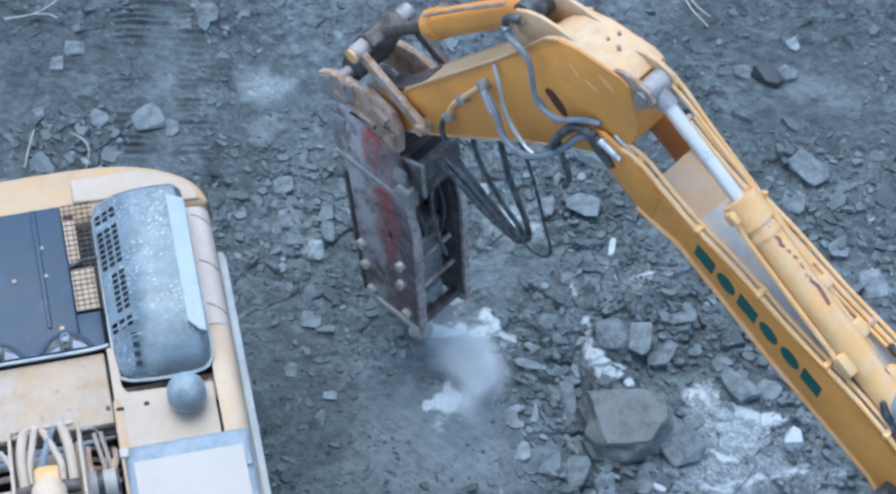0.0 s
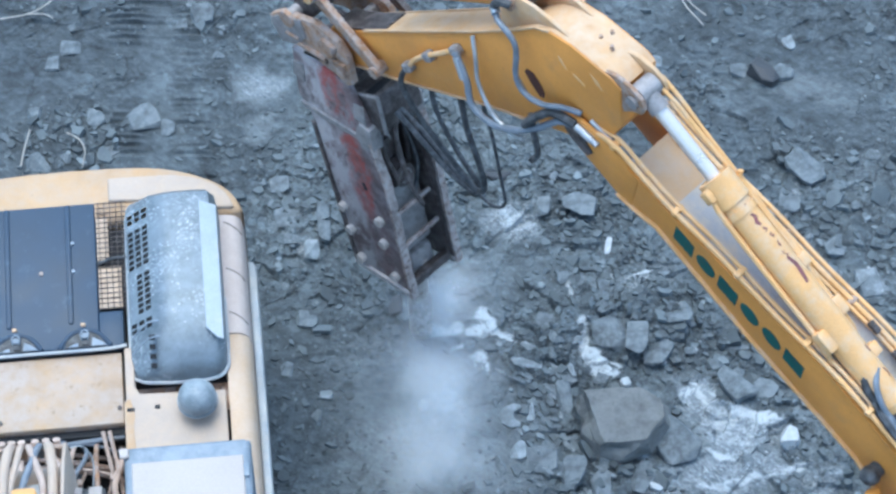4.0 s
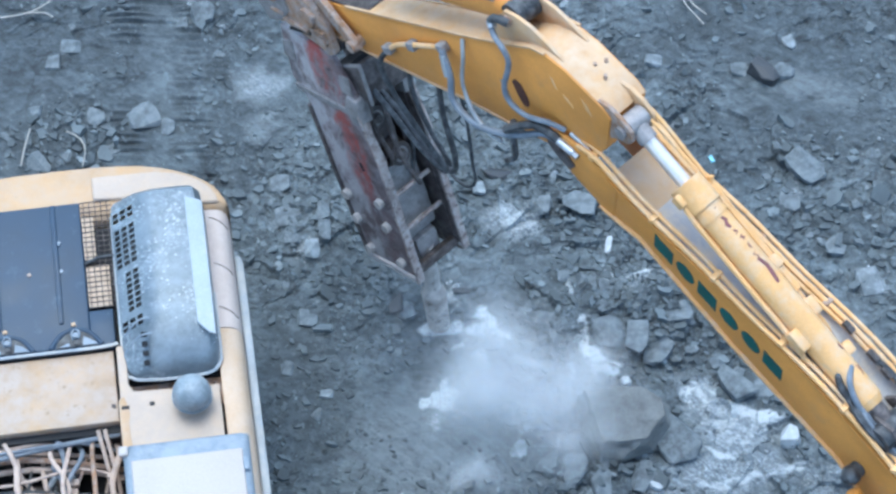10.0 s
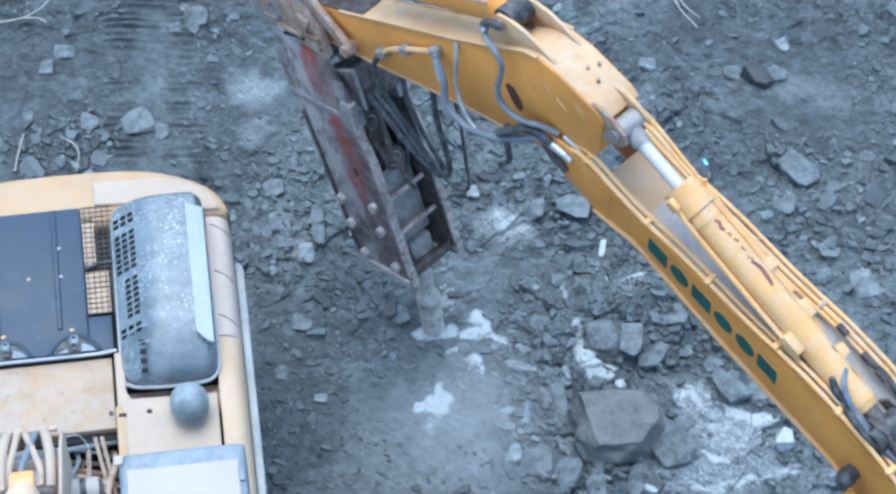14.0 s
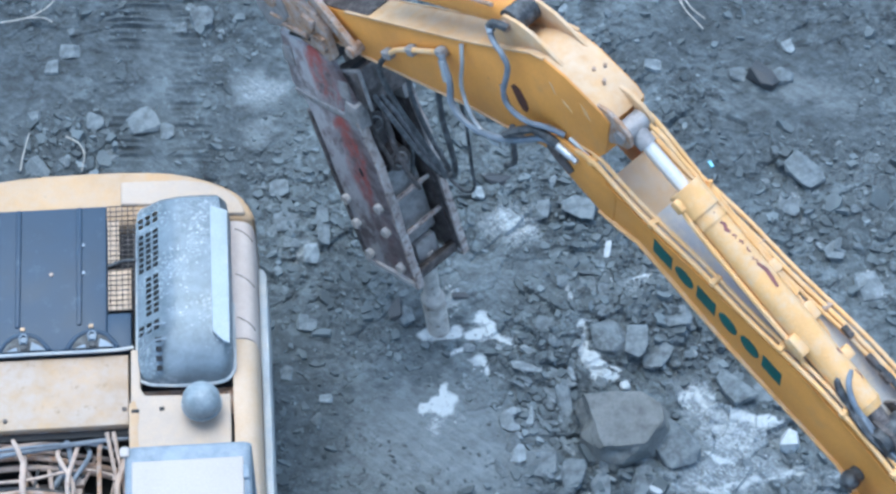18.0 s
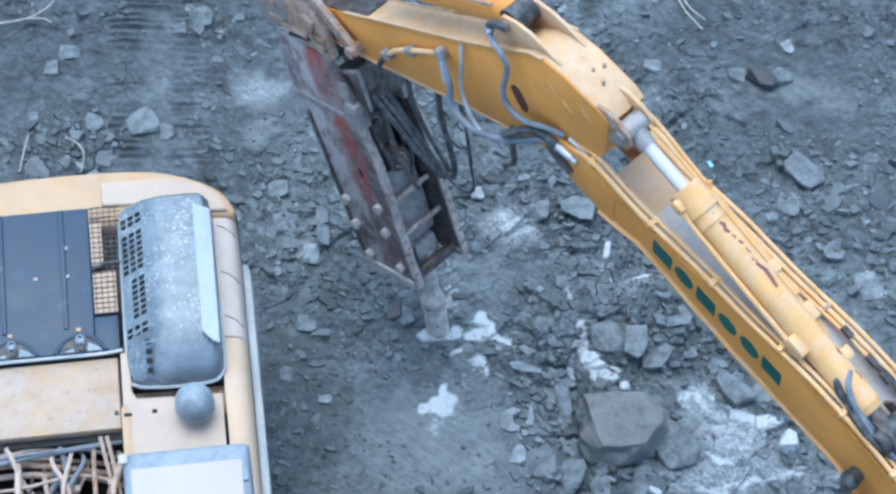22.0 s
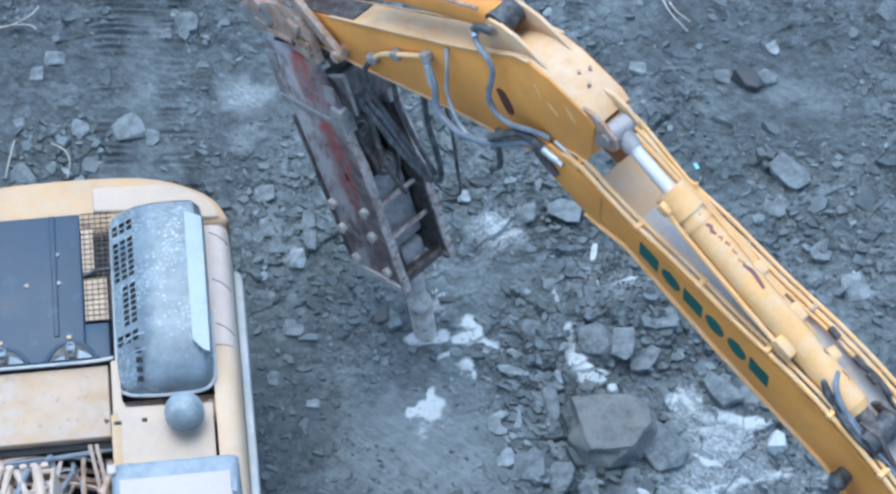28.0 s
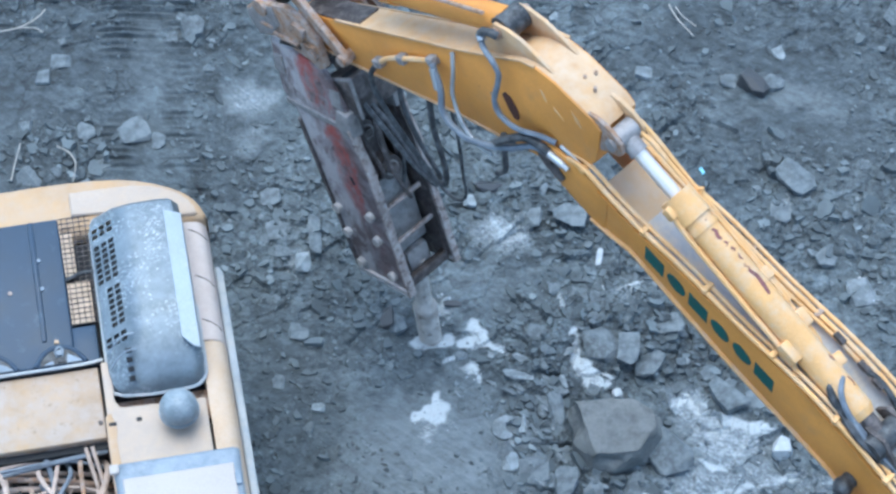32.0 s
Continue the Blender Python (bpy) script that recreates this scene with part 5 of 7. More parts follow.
    for d, w, size in ((2.14, -0.16, (0.10, 0.09, 0.09)), (0.88, -0.165, (0.17, 0.09, 0.10)), (0.62, 0.08, (0.10, 0.09, 0.09)), (1.4, 0.085, (0.10, 0.08, 0.08)), (1.0, 0.085, (0.14, 0.08, 0.08))):
        bm = solid(box, at_arm(*P(d, 0.01), w), size, m=Matrix.Rotation(-math.atan2(u.y, u.x), 4, "Y"), bevel=0.015)
        part("pipe_block", bm, CYL_YELLOW, barrel)
    # scraped scars, thin shells that hug the barrel
    for d0, d1, a0, a1 in ((1.88, 1.78, 80, 97), (1.96, 1.91, 84, 92), (1.76, 1.72, 88, 98), (1.70, 1.66, 94, 106), (1.63, 1.58, 96, 104), (1.55, 1.53, 88, 95), (1.50, 1.28, 90, 110), (1.53, 1.48, 92, 100), (0.70, 0.64, 118, 130), (0.5, 0.42, 122, 132)):
        bm = bmesh.new()
        rows_ = []
        for j in range(4):
            f = j / 3
            wig = 5 * math.sin(7 * f + d0 * 20)
            rows_.append([])
            for i in range(4):
                a = radians(a0 + (a1 - a0) * i / 3 * (0.35 + 0.65 * math.sin(math.pi * (0.15 + 0.7 * f))) + wig)
                c = P(d0 + (d1 - d0) * f)
                n = Vector((-u.y, u.x))
                q = c + n * ((rad + 0.0015) * math.sin(a))
                rows_[-1].append(bm.verts.new(at_arm(q.x, q.y, off - (rad + 0.0015) * math.cos(a))))
        for j in range(3):
            for i in range(3):
                bm.faces.new((rows_[j][i], rows_[j][i + 1], rows_[j + 1][i + 1], rows_[j + 1][i]))
        part("scar", bm, SCAR, barrel)
    bm = bmesh.new()
    cyl(bm, at_arm(*P(1.5), off), at_arm(*P(L - 0.14), off), 0.053, 24)
    rod = part("cylinder_rod", bm, CHROME, root, "bright chrome rod")
    bm = bmesh.new()
    cyl(bm, at_arm(*P(L - 0.17), off), at_arm(*P(L - 0.05), off), 0.072, 20)
    pin(bm, ARM_EYE.x, ARM_EYE.y, -0.125, 0.045, 0.085, 24)
    part("rod_eye", bm, SCUFF, rod, "grey rod eye")
    bm = bmesh.new()
    tube(bm, [at_arm(*P(1.15, 0.02), 0.075), at_arm(*P(1.8, 0.03), 0.075), at_arm(*P(2.3, 0.035), 0.065), at_arm(*P(L - 0.22, 0.05), 0.055), at_arm(*P(L - 0.06, 0.04), 0.045)], 0.016, 8, 5)
    part("rod_hose", bm, CYL_YELLOW, rod)
    bm = bmesh.new()
    tube(bm, [at_arm(*P(1.15, 0.0), 0.105), at_arm(*P(1.8, 0.0), 0.11), at_arm(*P(2.3, 0.02), 0.105), at_arm(*P(L - 0.18, 0.05), 0.10), at_arm(*P(L, 0.06), 0.09)], 0.018, 8, 5)
    part("rod_hose", bm, CYL_YELLOW, rod)

    # stick
    s_top = [(1.05, 3.78), (0.87, 3.90), (-0.39, 4.765), (-0.83, 5.09), (-1.07, 5.28), (-1.20, 5.33), (-1.40, 5.335), (-1.77, 5.255), (-1.85, 5.20)]
    s_low = [(-1.83, 4.82), (-1.72, 4.62), (-1.52, 4.40), (-1.30, 4.32), (-0.95, 4.21), (-0.47, 4.04), (0.48, 3.62), (1.08, 3.39), (1.28, 3.44), (1.31, 3.62), (1.22, 3.72)]
    def taper(bm):
        for v in bm.verts:
            if v.co.y < 0:
                v.co.y *= 1 - 0.75 * min(1.0, max(0.0, (v.co.x - SHIFT + 1.0) / 1.1))
    bm = bmesh.new()
    plate(bm, s_top + s_low, -0.18, 0.18, 0.012)
    taper(bm)
    stick = part("stick", bm, YELLOW, root, "worn yellow box-section stick")
    bm = bmesh.new()
    ribbon(bm, s_top[1:], -0.165, 0.165, 0.006)
    taper(bm)
    part("stick_top_plate", bm, TAN_TOP, stick, "dust-bleached top plate")
    bm = bmesh.new()
    ribbon(bm, s_top[1:6], -0.19, -0.165, 0.014)
    ribbon(bm, s_top[1:6], 0.165, 0.19, 0.014)
    taper(bm)
    part("stick_flange", bm, TAN_TOP, stick)
    bm = bmesh.new()
    ribbon(bm, [(0.62, 4.08), (0.87, 3.905), (1.06, 3.785), (1.23, 3.72)], -0.17, 0.17, 0.012)
    taper(bm)
    part("greasy_tip", bm, STEEL, stick, "dark greasy end of the stick")
    bm = bmesh.new()
    ribbon(bm, [(-0.95, 4.198), (-0.47, 4.028), (0.48, 3.608), (1.06, 3.383)], -0.192, -0.150, 0.014)
    part("stick_bottom_flange", bm, TAN_TOP, stick)
    for s, w in ((-1.50, 0.02), (-1.53, 0.10), (-1.62, 0.0)):
        bm = bmesh.new()
        cyl(bm, at_arm(s, 5.28, w), at_arm(s, 5.335, w), 0.014, 10)
        part("bolt_head", bm, BRACKET, stick)
    for w in (-0.165, 0.055):
        bm = bmesh.new()
        plate(bm, [(-1.66, 5.265), (-1.80, 5.30), (-1.93, 5.275), (-2.03, 5.21), (-2.055, 5.13), (-2.02, 5.06), (-1.93, 5.03), (-1.85, 4.97), (-1.80, 5.10)], w, w + 0.034, 0.008)
        part("clevis_ear", bm, BRACKET if w < 0 else TAN_TOP, stick)
    bm = bmesh.new()
    pin(bm, ARM_EYE.x, ARM_EYE.y, -0.19, 0.11, 0.05)
    part("clevis_pin", bm, SCUFF, stick)
    for w in (-0.135, 0.105):
        bm = bmesh.new()
        plate(bm, [(-0.66, 5.00), (-0.69, 5.22), (-0.75, 5.37), (-0.88, 5.41), (-1.02, 5.42), (-1.16, 5.395), (-1.36, 5.335), (-1.20, 5.31), (-1.04, 5.25), (-0.83, 5.06)], w, w + 0.03, 0.006)
        part("cylinder_ear", bm, TAN_TOP, stick)
    bm = bmesh.new()
    pin(bm, TIP_BASE.x, TIP_BASE.y, -0.17, 0.17, 0.045)
    part("ear_pin", bm, BRACKET, stick)
    bm = bmesh.new()
    pin(bm, IDLER.x, IDLER.y, -0.30, 0.30, 0.05)
    part("idler_pin", bm, BRACKET, stick)
    bm = bmesh.new()
    tube(bm, [at_arm(-0.69, 5.25, -0.20), at_arm(-0.73, 5.33, -0.21), at_arm(-0.79, 5.36, -0.20), at_arm(-0.84, 5.35, -0.18)], 0.032, 10, 5)
    part("hose_elbow", bm, RUBBER, stick)
    bm = bmesh.new()
    cyl(bm, at_arm(-0.69, 5.26, -0.20), at_arm(-0.735, 5.24, -0.225), 0.034, 12)
    part("hose_end", bm, GALV, stick)
    # side rail with fittings on the near face
    bm = bmesh.new()
    tube(bm, [at_arm(0.34, 3.93, -0.215), at_arm(0.20, 4.12, -0.225), at_arm(-0.20, 4.47, -0.215)], 0.022, 8)
    part("stick_pipe", bm, CYL_YELLOW, stick)
    for s, z in ((0.36, 3.90), (0.10, 4.20), (-0.22, 4.49)):
        bm = solid(box, at_arm(s, z, -0.215), (0.09, 0.08, 0.08), m=Matrix.Rotation(radians(35), 4, "Y"), bevel=0.018)
        part("pipe_block", bm, SCUFF, stick)
    bm = bmesh.new()
    plate(bm, [(-0.90, 4.72), (-0.93, 4.77), (-0.99, 4.765), (-1.06, 4.68), (-1.085, 4.61), (-1.07, 4.56), (-1.03, 4.55), (-0.97, 4.61)], -0.1845, -0.179)
    part("rust_patch", bm, RUST, stick)
    bm = bmesh.new()
    plate(bm, [(-0.78, 4.62), (-0.82, 4.64), (-0.92, 4.47), (-0.93, 4.40), (-0.88, 4.42)], -0.1845, -0.179)
    part("rust_patch", bm, BRACKET, stick)
    bm = bmesh.new()
    plate(bm, [(-1.40, 5.06), (-1.415, 5.035), (-1.505, 4.99), (-1.50, 5.015)], -0.1845, -0.179)
    part("scrape_mark", bm, CYL_YELLOW, stick)
    for s, z in ((-1.60, 5.16), (-1.64, 5.14), (-1.30, 5.12)):
        bm = bmesh.new()
        plate(bm, [(s, z), (s + 0.03, z + 0.02), (s - 0.02, z - 0.06), (s - 0.04, z - 0.07)], -0.1845, -0.179)
        part("scrape_mark", bm, CYL_YELLOW, stick)
    # grey hoses hanging from the stick to the boom's end
    for pts, r, m in (
        ([(-0.69, 5.24, -0.20), (-0.77, 5.22, -0.25), (-0.89, 5.20, -0.28), (-0.95, 5.12, -0.28), (-0.96, 5.01, -0.29), (-0.94, 4.83, -0.30), (-0.965, 4.71, -0.30), (-1.06, 4.66, -0.30), (-1.19, 4.67, -0.29), (-1.33, 4.71, -0.25), (-1.46, 4.695, -0.20)], 0.022, HOSE_GREY),
        ([(-0.25, 4.52, -0.25), (-0.38, 4.36, -0.29), (-0.45, 4.17, -0.33), (-0.66, 4.12, -0.34), (-0.90, 4.22, -0.33), (-1.125, 4.40, -0.31), (-1.30, 4.56, -0.27), (-1.44, 4.598, -0.25)], 0.027, HOSE_GREY),
        ([(-0.41, 4.76, -0.20), (-0.47, 4.62, -0.25), (-0.51, 4.40, -0.29), (-0.66, 4.20, -0.32), (-0.84, 4.14, -0.33), (-0.96, 4.17, -0.33)], 0.017, GALV),
        ([(-1.00, 4.36, -0.33), (-1.12, 4.52, -0.32), (-1.26, 4.63, -0.28), (-1.44, 4.61, -0.25)], 0.034, RUBBER),
        ([(-1.02, 4.44, -0.28), (-1.06, 4.30, -0.31), (-1.10, 4.12, -0.33), (-1.02, 3.98, -0.33)], 0.024, RUBBER)):
        bm = bmesh.new()
        tube(bm, [at_arm(*(p[0], p[1], p[2])) for p in pts], r, 8, 6)
        part("hydraulic_hose", bm, m, stick)
    bm = bmesh.new()
    cyl(bm, at_arm(-0.27, 4.49, -0.26), at_arm(-0.36, 4.35, -0.295), 0.031, 10)
    part("hose_end", bm, GALV, stick)

    # tip cylinder, idlers and link
    ax2 = KNEE - TIP_BASE
    u2 = ax2.normalized()
    Q = lambda d: TIP_BASE + u2 * d
    bm = bmesh.new()
    cyl(bm, at_arm(*Q(0.02)), at_arm(*Q(1.42)), 0.108, 26)
    cyl(bm, at_arm(*Q(1.36)), at_arm(*Q(1.50)), 0.122, 26)
    tipc = part("tip_cylinder", bm, YELLOW, root, "yellow hydraulic cylinder on the stick")
    bm = bmesh.new()
    pin(bm, TIP_BASE.x, TIP_BASE.y, -0.10, 0.10, 0.104)
    part("cylinder_boss", bm, RUBBER, tipc, "black greasy boss")
    bm = bmesh.new()
    for w in (-0.10, 0.10):
        tube(bm, [at_arm(*(Q(0.15) + Vector((0.06, 0.10))), w), at_arm(*(Q(0.7) + Vector((0.07, 0.11))), w), at_arm(*(Q(1.35) + Vector((0.07, 0.11))), w)], 0.016, 8)
    part("cylinder_pipe", bm, BRACKET, tipc)
    bm = bmesh.new()
    cyl(bm, at_arm(*Q(1.0)), at_arm(*Q(ax2.length)), 0.05, 20)
    tiprod = part("tip_rod", bm, STEEL, root)
    bm = bmesh.new()
    pin(bm, KNEE.x, KNEE.y, -0.10, 0.10, 0.095)
    part("rod_eye", bm, STEEL, tiprod)

    def bar(a, b, half, w0, w1):
        d = (b - a).normalized()
        n = Vector((-d.y, d.x)) * half
        a2, b2 = a - d * half, b + d * half
        bm = bmesh.new()
        plate(bm, [tuple(a2 + n * 0.6), tuple(a + n), tuple(b + n), tuple(b2 + n * 0.6), tuple(b2 - n * 0.6), tuple(b - n), tuple(a - n), tuple(a2 - n * 0.6)], w0, w1, 0.008)
        return bm
    idlers = []
    for w0, w1 in ((-0.27, -0.215), (0.215, 0.27)):
        idlers.append(part("idler_link", bar(IDLER, KNEE, 0.055, w0, w1), BRACKET if w0 < 0 else STEEL, root, "worn tan steel idler link" if w0 < 0 else "dark greasy steel idler link"))
    bm = bmesh.new()
    pin(bm, KNEE.x, KNEE.y, -0.30, 0.30, 0.07)
    part("knee_pin", bm, SCUFF, idlers[0])
    bm = bmesh.new()
    pin(bm, KNEE.x, KNEE.y, -0.325, -0.275, 0.06)
    part("pin_cap", bm, CYL_YELLOW, idlers[0])
    link = part("power_link", bar(LINK, KNEE, 0.10, -0.17, 0.17), STEEL, root, "dark greasy power link")

    # breaker: two side plates, cell between them, tool
    side = [(1.58, 3.08), (1.46, 2.50), (1.32, 2.39), (1.25, 2.30), (0.76, 1.15), (0.61, 0.79), (0.55, 0.76), (0.0, 1.00), (-0.01, 1.06), (0.26, 1.78), (0.45, 2.33), (0.66, 2.74), (0.70, 2.90), (0.98, 3.25)]
    bm = bmesh.new()
    plate(bm, side, -0.265, -0.215, 0.008)
    brk = part("breaker", bm, RED_PLATE, root, "scraped red and grey breaker housing plates")
    bm = bmesh.new()
    plate(bm, side, 0.215, 0.265, 0.008)
    part("side_plate", bm, STEEL, brk)
    bm = bmesh.new()
    plate(bm, [(1.30, 2.42), (0.72, 1.17), (0.57, 0.84), (0.50, 0.88), (0.64, 1.20), (1.22, 2.44)], -0.214, 0.214)
    part("front_plate", bm, STEEL, brk)
    for w0, w1 in ((-0.285, -0.205), (0.205, 0.285)):
        bm = bmesh.new()
        rough = random.Random(7)
        edge = [(0.0, 1.04), (0.26, 1.78), (0.45, 2.33), (0.66, 2.74)]
        line = [(a[0] + (b[0] - a[0]) * k / 5 + rough.uniform(-0.016, 0.010), a[1] + (b[1] - a[1]) * k / 5) for a, b in zip(edge, edge[1:]) for k in range(5)] + [edge[-1]]
        ribbon(bm, [(a + (0.0 if w0 > 0 else 0.012), b) for a, b in line], 0.217 if w0 > 0 else -0.298, 0.278 if w0 > 0 else -0.225, 0.030 if w0 > 0 else 0.032)
        part("edge_strip", bm, EDGE, brk, "scuffed bare steel edge")
        bm = bmesh.new()
        plate(bm, [(1.245, 2.30), (0.755, 1.15), (0.610, 0.82), (0.635, 0.80), (0.790, 1.14), (1.285, 2.30)], w0, w1, 0.004)
        part("front_lip", bm, STEEL, brk)
    for w0, w1, dz in ((-0.290, -0.212, 0.0), (0.212, 0.290, 0.02)):
        bm = bmesh.new()
        rough = random.Random(19)
        low = [(0.615 - 0.0625 * k, 0.775 + 0.0265 * k + rough.uniform(-0.008, 0.008)) for k in range(11)]
        ribbon(bm, [(a, b + dz) for a, b in low], w0, w1, 0.045)
        part("bottom_edge", bm, BOTTOM_EDGE, brk, "dust-whitened worn bottom edge")
    # middle rib below the bracket
    bm = bmesh.new()
    plate(bm, [(0.66, 2.70), (1.38, 2.42), (1.42, 2.46), (0.68, 2.76)], -0.285, -0.262, 0.006)
    part("rib", bm, SCUFF, brk)
    for w0, w1 in ((-0.29, -0.18), (0.18, 0.29)):
        bm = bmesh.new()
        plate(bm, [(0.60, 2.68), (0.72, 2.60), (0.82, 2.70), (0.80, 2.90), (0.68, 2.92)], w0, w1, 0.01)
        part("knuckle", bm, SCUFF, brk)
    bm = bmesh.new()
    plate(bm, [(0.58, 2.92), (0.86, 2.76), (1.02, 3.02), (0.72, 3.30)], -0.21, 0.21, 0.02)
    part("cross_box", bm, STEEL, brk, "dark steel cross box")
    for s0, z0, s1, z1 in ((0.72, 3.30, 1.02, 3.02), (0.58, 2.92, 0.72, 3.30)):
        bm = bmesh.new()
        tube(bm, [at_arm(s0, z0, -0.20), at_arm(s1, z1, -0.20)], 0.016, 6)
        part("box_rim", bm, SCUFF, brk)
    bm = bmesh.new()
    plate(bm, [(0.80, 3.02), (0.95, 2.95), (1.0, 3.03), (0.78, 3.25)], -0.18, 0.18, 0.01)
    part("box_mouth", bm, BLACK, brk)
    bm = bmesh.new()
    cyl(bm, at_arm(1.05, 2.75), at_arm(0.66, 1.70), 0.17, 28)
    part("power_cell", bm, STEEL, brk, "dark oily percussion cell")
    bm = bmesh.new()
    plate(bm, [(0.80, 1.95), (0.50, 1.14), (0.24, 1.26), (0.52, 2.02)], -0.17, 0.17, 0.03)
    part("cell_front_head", bm, SCUFF, brk, "dusty grey lower cell body")
    for s, z, w in ((0.55, 2.10, 0.0), (0.78, 2.42, -0.05)):
        bm = bmesh.new()
        cyl(bm, at_arm(s + 0.06, z - 0.03, w), at_arm(s - 0.06, z + 0.03, w), 0.125, 24, 0.105)
        cyl(bm, at_arm(s - 0.05, z + 0.03, w), at_arm(s - 0.10, z + 0.05, w), 0.06, 16, 0.04)
        part("cell_cap", bm, STEEL, brk, "dark greasy round cap")
        bm = bmesh.new()
        cyl(bm, at_arm(s - 0.055, z + 0.028, w), at_arm(s - 0.075, z + 0.038, w), 0.066, 18)
        part("cap_face", bm, SCUFF, brk, "bare worn cap face")
    for s, z in ((0.38, 1.80), (0.24, 1.48)):
        bm = bmesh.new()
        cyl(bm, at_arm(s, z, -0.215), at_arm(s, z, 0.215), 0.022, 10)
        part("tie_bolt", bm, EDGE, brk)
    for w0, w1 in ((-0.213, -0.205), (0.205, 0.213)):
        bm = bmesh.new()
        plate(bm, [(1.25, 2.42), (0.73, 1.2), (0.58, 0.84), (0.05, 1.04), (0.30, 1.78), (0.70, 2.70)], w0, w1)
        part("inner_lining", bm, STEEL, brk)
    bm = bmesh.new()
    plate(bm, [(0.12, 1.02), (0.46, 0.88), (0.56, 1.12), (0.20, 1.26)], -0.12, 0.12, 0.04)
    part("lower_bush", bm, SCUFF, brk, "dusty tool bush")
    bm = bmesh.new()
    plate(bm, [(0.03, 1.05), (0.10, 1.02), (0.13, 1.10), (0.06, 1.14)], -0.213, 0.213, 0.01)
    part("lower_tie", bm, STEEL, brk, "scuffed brown cross tie above the tool")
    for s, z in ((0.845, 1.46), (0.73, 1.22), (0.575, 0.93), (0.45, 1.74), (0.37, 1.47), (0.20, 1.12)):
        for w in (-0.31, 0.26):
            bm = bmesh.new()
            pin(bm, s, z, w, w + 0.05, 0.044, 14)
            part("housing_bolt", bm, BOLT, brk)
    bm = bmesh.new()
    plate(bm, [(0.66, 1.98), (0.70, 2.05), (0.67, 2.07), (0.63, 2.0)], -0.2695, -0.263)
    part("slot", bm, BLACK, brk)
    # adapter bracket on top
    adapter = [(1.78, 3.20), (1.82, 3.28), (1.72, 3.44), (1.36, 3.70), (1.10, 3.73), (0.99, 3.62), (0.90, 3.36), (0.96, 3.27), (1.08, 3.28), (1.48, 3.22), (1.66, 3.08)]
    for w0, w1 in ((-0.285, -0.225), (0.225, 0.285)):
        bm = bmesh.new()
        plate(bm, adapter, w0, w1, 0.010)
        part("adapter_plate", bm, BRACKET, brk, "worn tan adapter plate")
    for s, z, ang, ln in ((1.30, 3.28, 32, 0.30), (1.52, 3.25, 32, 0.16), (1.15, 3.45, 32, 0.14)):
        c, sn = math.cos(radians(-ang)), math.sin(radians(-ang))
        bm = bmesh.new()
        plate(bm, [(s - ln / 2 * c - 0.012 * sn, z - ln / 2 * sn + 0.02), (s + ln / 2 * c, z + ln / 2 * sn + 0.02), (s + ln / 2 * c, z + ln / 2 * sn - 0.02), (s - ln / 2 * c, z - ln / 2 * sn - 0.02)], -0.2895, -0.284)
        part("slot", bm, BLACK, brk)
    bm = bmesh.new()
    plate(bm, [(1.77, 3.21), (1.80, 3.28), (1.70, 3.43), (1.50, 3.585), (1.42, 3.42), (1.50, 3.24), (1.65, 3.10)], -0.298, -0.283, 0.006)
    part("adapter_nose", bm, SCUFF, brk, "bright worn nose of the adapter")
    for s, z, ln in ((1.33, 3.325, 0.30), (1.10, 3.47, 0.22), (1.55, 3.30, 0.14), (1.18, 3.60, 0.16)):
        bm = bmesh.new()
        plate(bm, [(s - ln / 2, z + 0.17 * ln), (s - ln / 2 + 0.01, z + 0.17 * ln + 0.035), (s + ln / 2, z - 0.17 * ln + 0.03), (s + ln / 2, z - 0.17 * ln)], -0.315, -0.284, 0.006)
        part("adapter_rib", bm, BRACKET, brk)
    for s, z, r in ((1.195, 3.561, 0.085), (1.62, 3.48, 0.075), (1.02, 3.42, 0.05)):
        bm = bmesh.new()
        pin(bm, s, z, -0.318, -0.28, r, 20)
        part("pin_boss", bm, BRACKET, brk)
    for s, z in ((1.46, 2.86), (0.80, 3.02)):
        bm = bmesh.new()
        plate(bm, [(s - 0.06, z - 0.10), (s + 0.07, z - 0.13), (s + 0.09, z + 0.06), (s - 0.02, z + 0.12)], -0.277, -0.262, 0.008)
        part("weld_patch", bm, SCUFF, brk)
    for pts, r in (([(0.98, 2.92, -0.16), (0.80, 2.55, -0.14), (0.66, 2.2, -0.15), (0.52, 1.85, -0.16)], 0.026), ([(0.90, 2.86, 0.14), (0.70, 2.45, 0.16), (0.58, 2.1, 0.14)], 0.022), ([(0.62, 2.62, -0.02), (0.46, 2.36, -0.06), (0.44, 2.22, -0.10), (0.54, 2.16, -0.14)], 0.014)):
        bm = bmesh.new()
        tube(bm, [at_arm(*p) for p in pts], r, 8, 6)
        part("breaker_pipe", bm, STEEL, brk)
    for p in (H_PIN, LINK):
        bm = bmesh.new()
        pin(bm, p.x, p.y, -0.30, 0.30, 0.055)
        part("bracket_pin", bm, SCUFF, brk)
    bm = bmesh.new()
    plate(bm, [(1.0, 3.16), (1.50, 2.98), (1.54, 3.06), (1.02, 3.24)], -0.214, 0.214)
    part("adapter_base", bm, STEEL, brk)
    bm = bmesh.new()
    cyl(bm, at_arm(0.20, 1.10), at_arm(0.128, 0.52), 0.066, 24, 0.070)
    cyl(bm, at_arm(0.128, 0.52), at_arm(0.118, 0.44), 0.070, 24, 0.104)
    cyl(bm, at_arm(0.118, 0.44), at_arm(0.05, 0.0), 0.104, 24, 0.096)
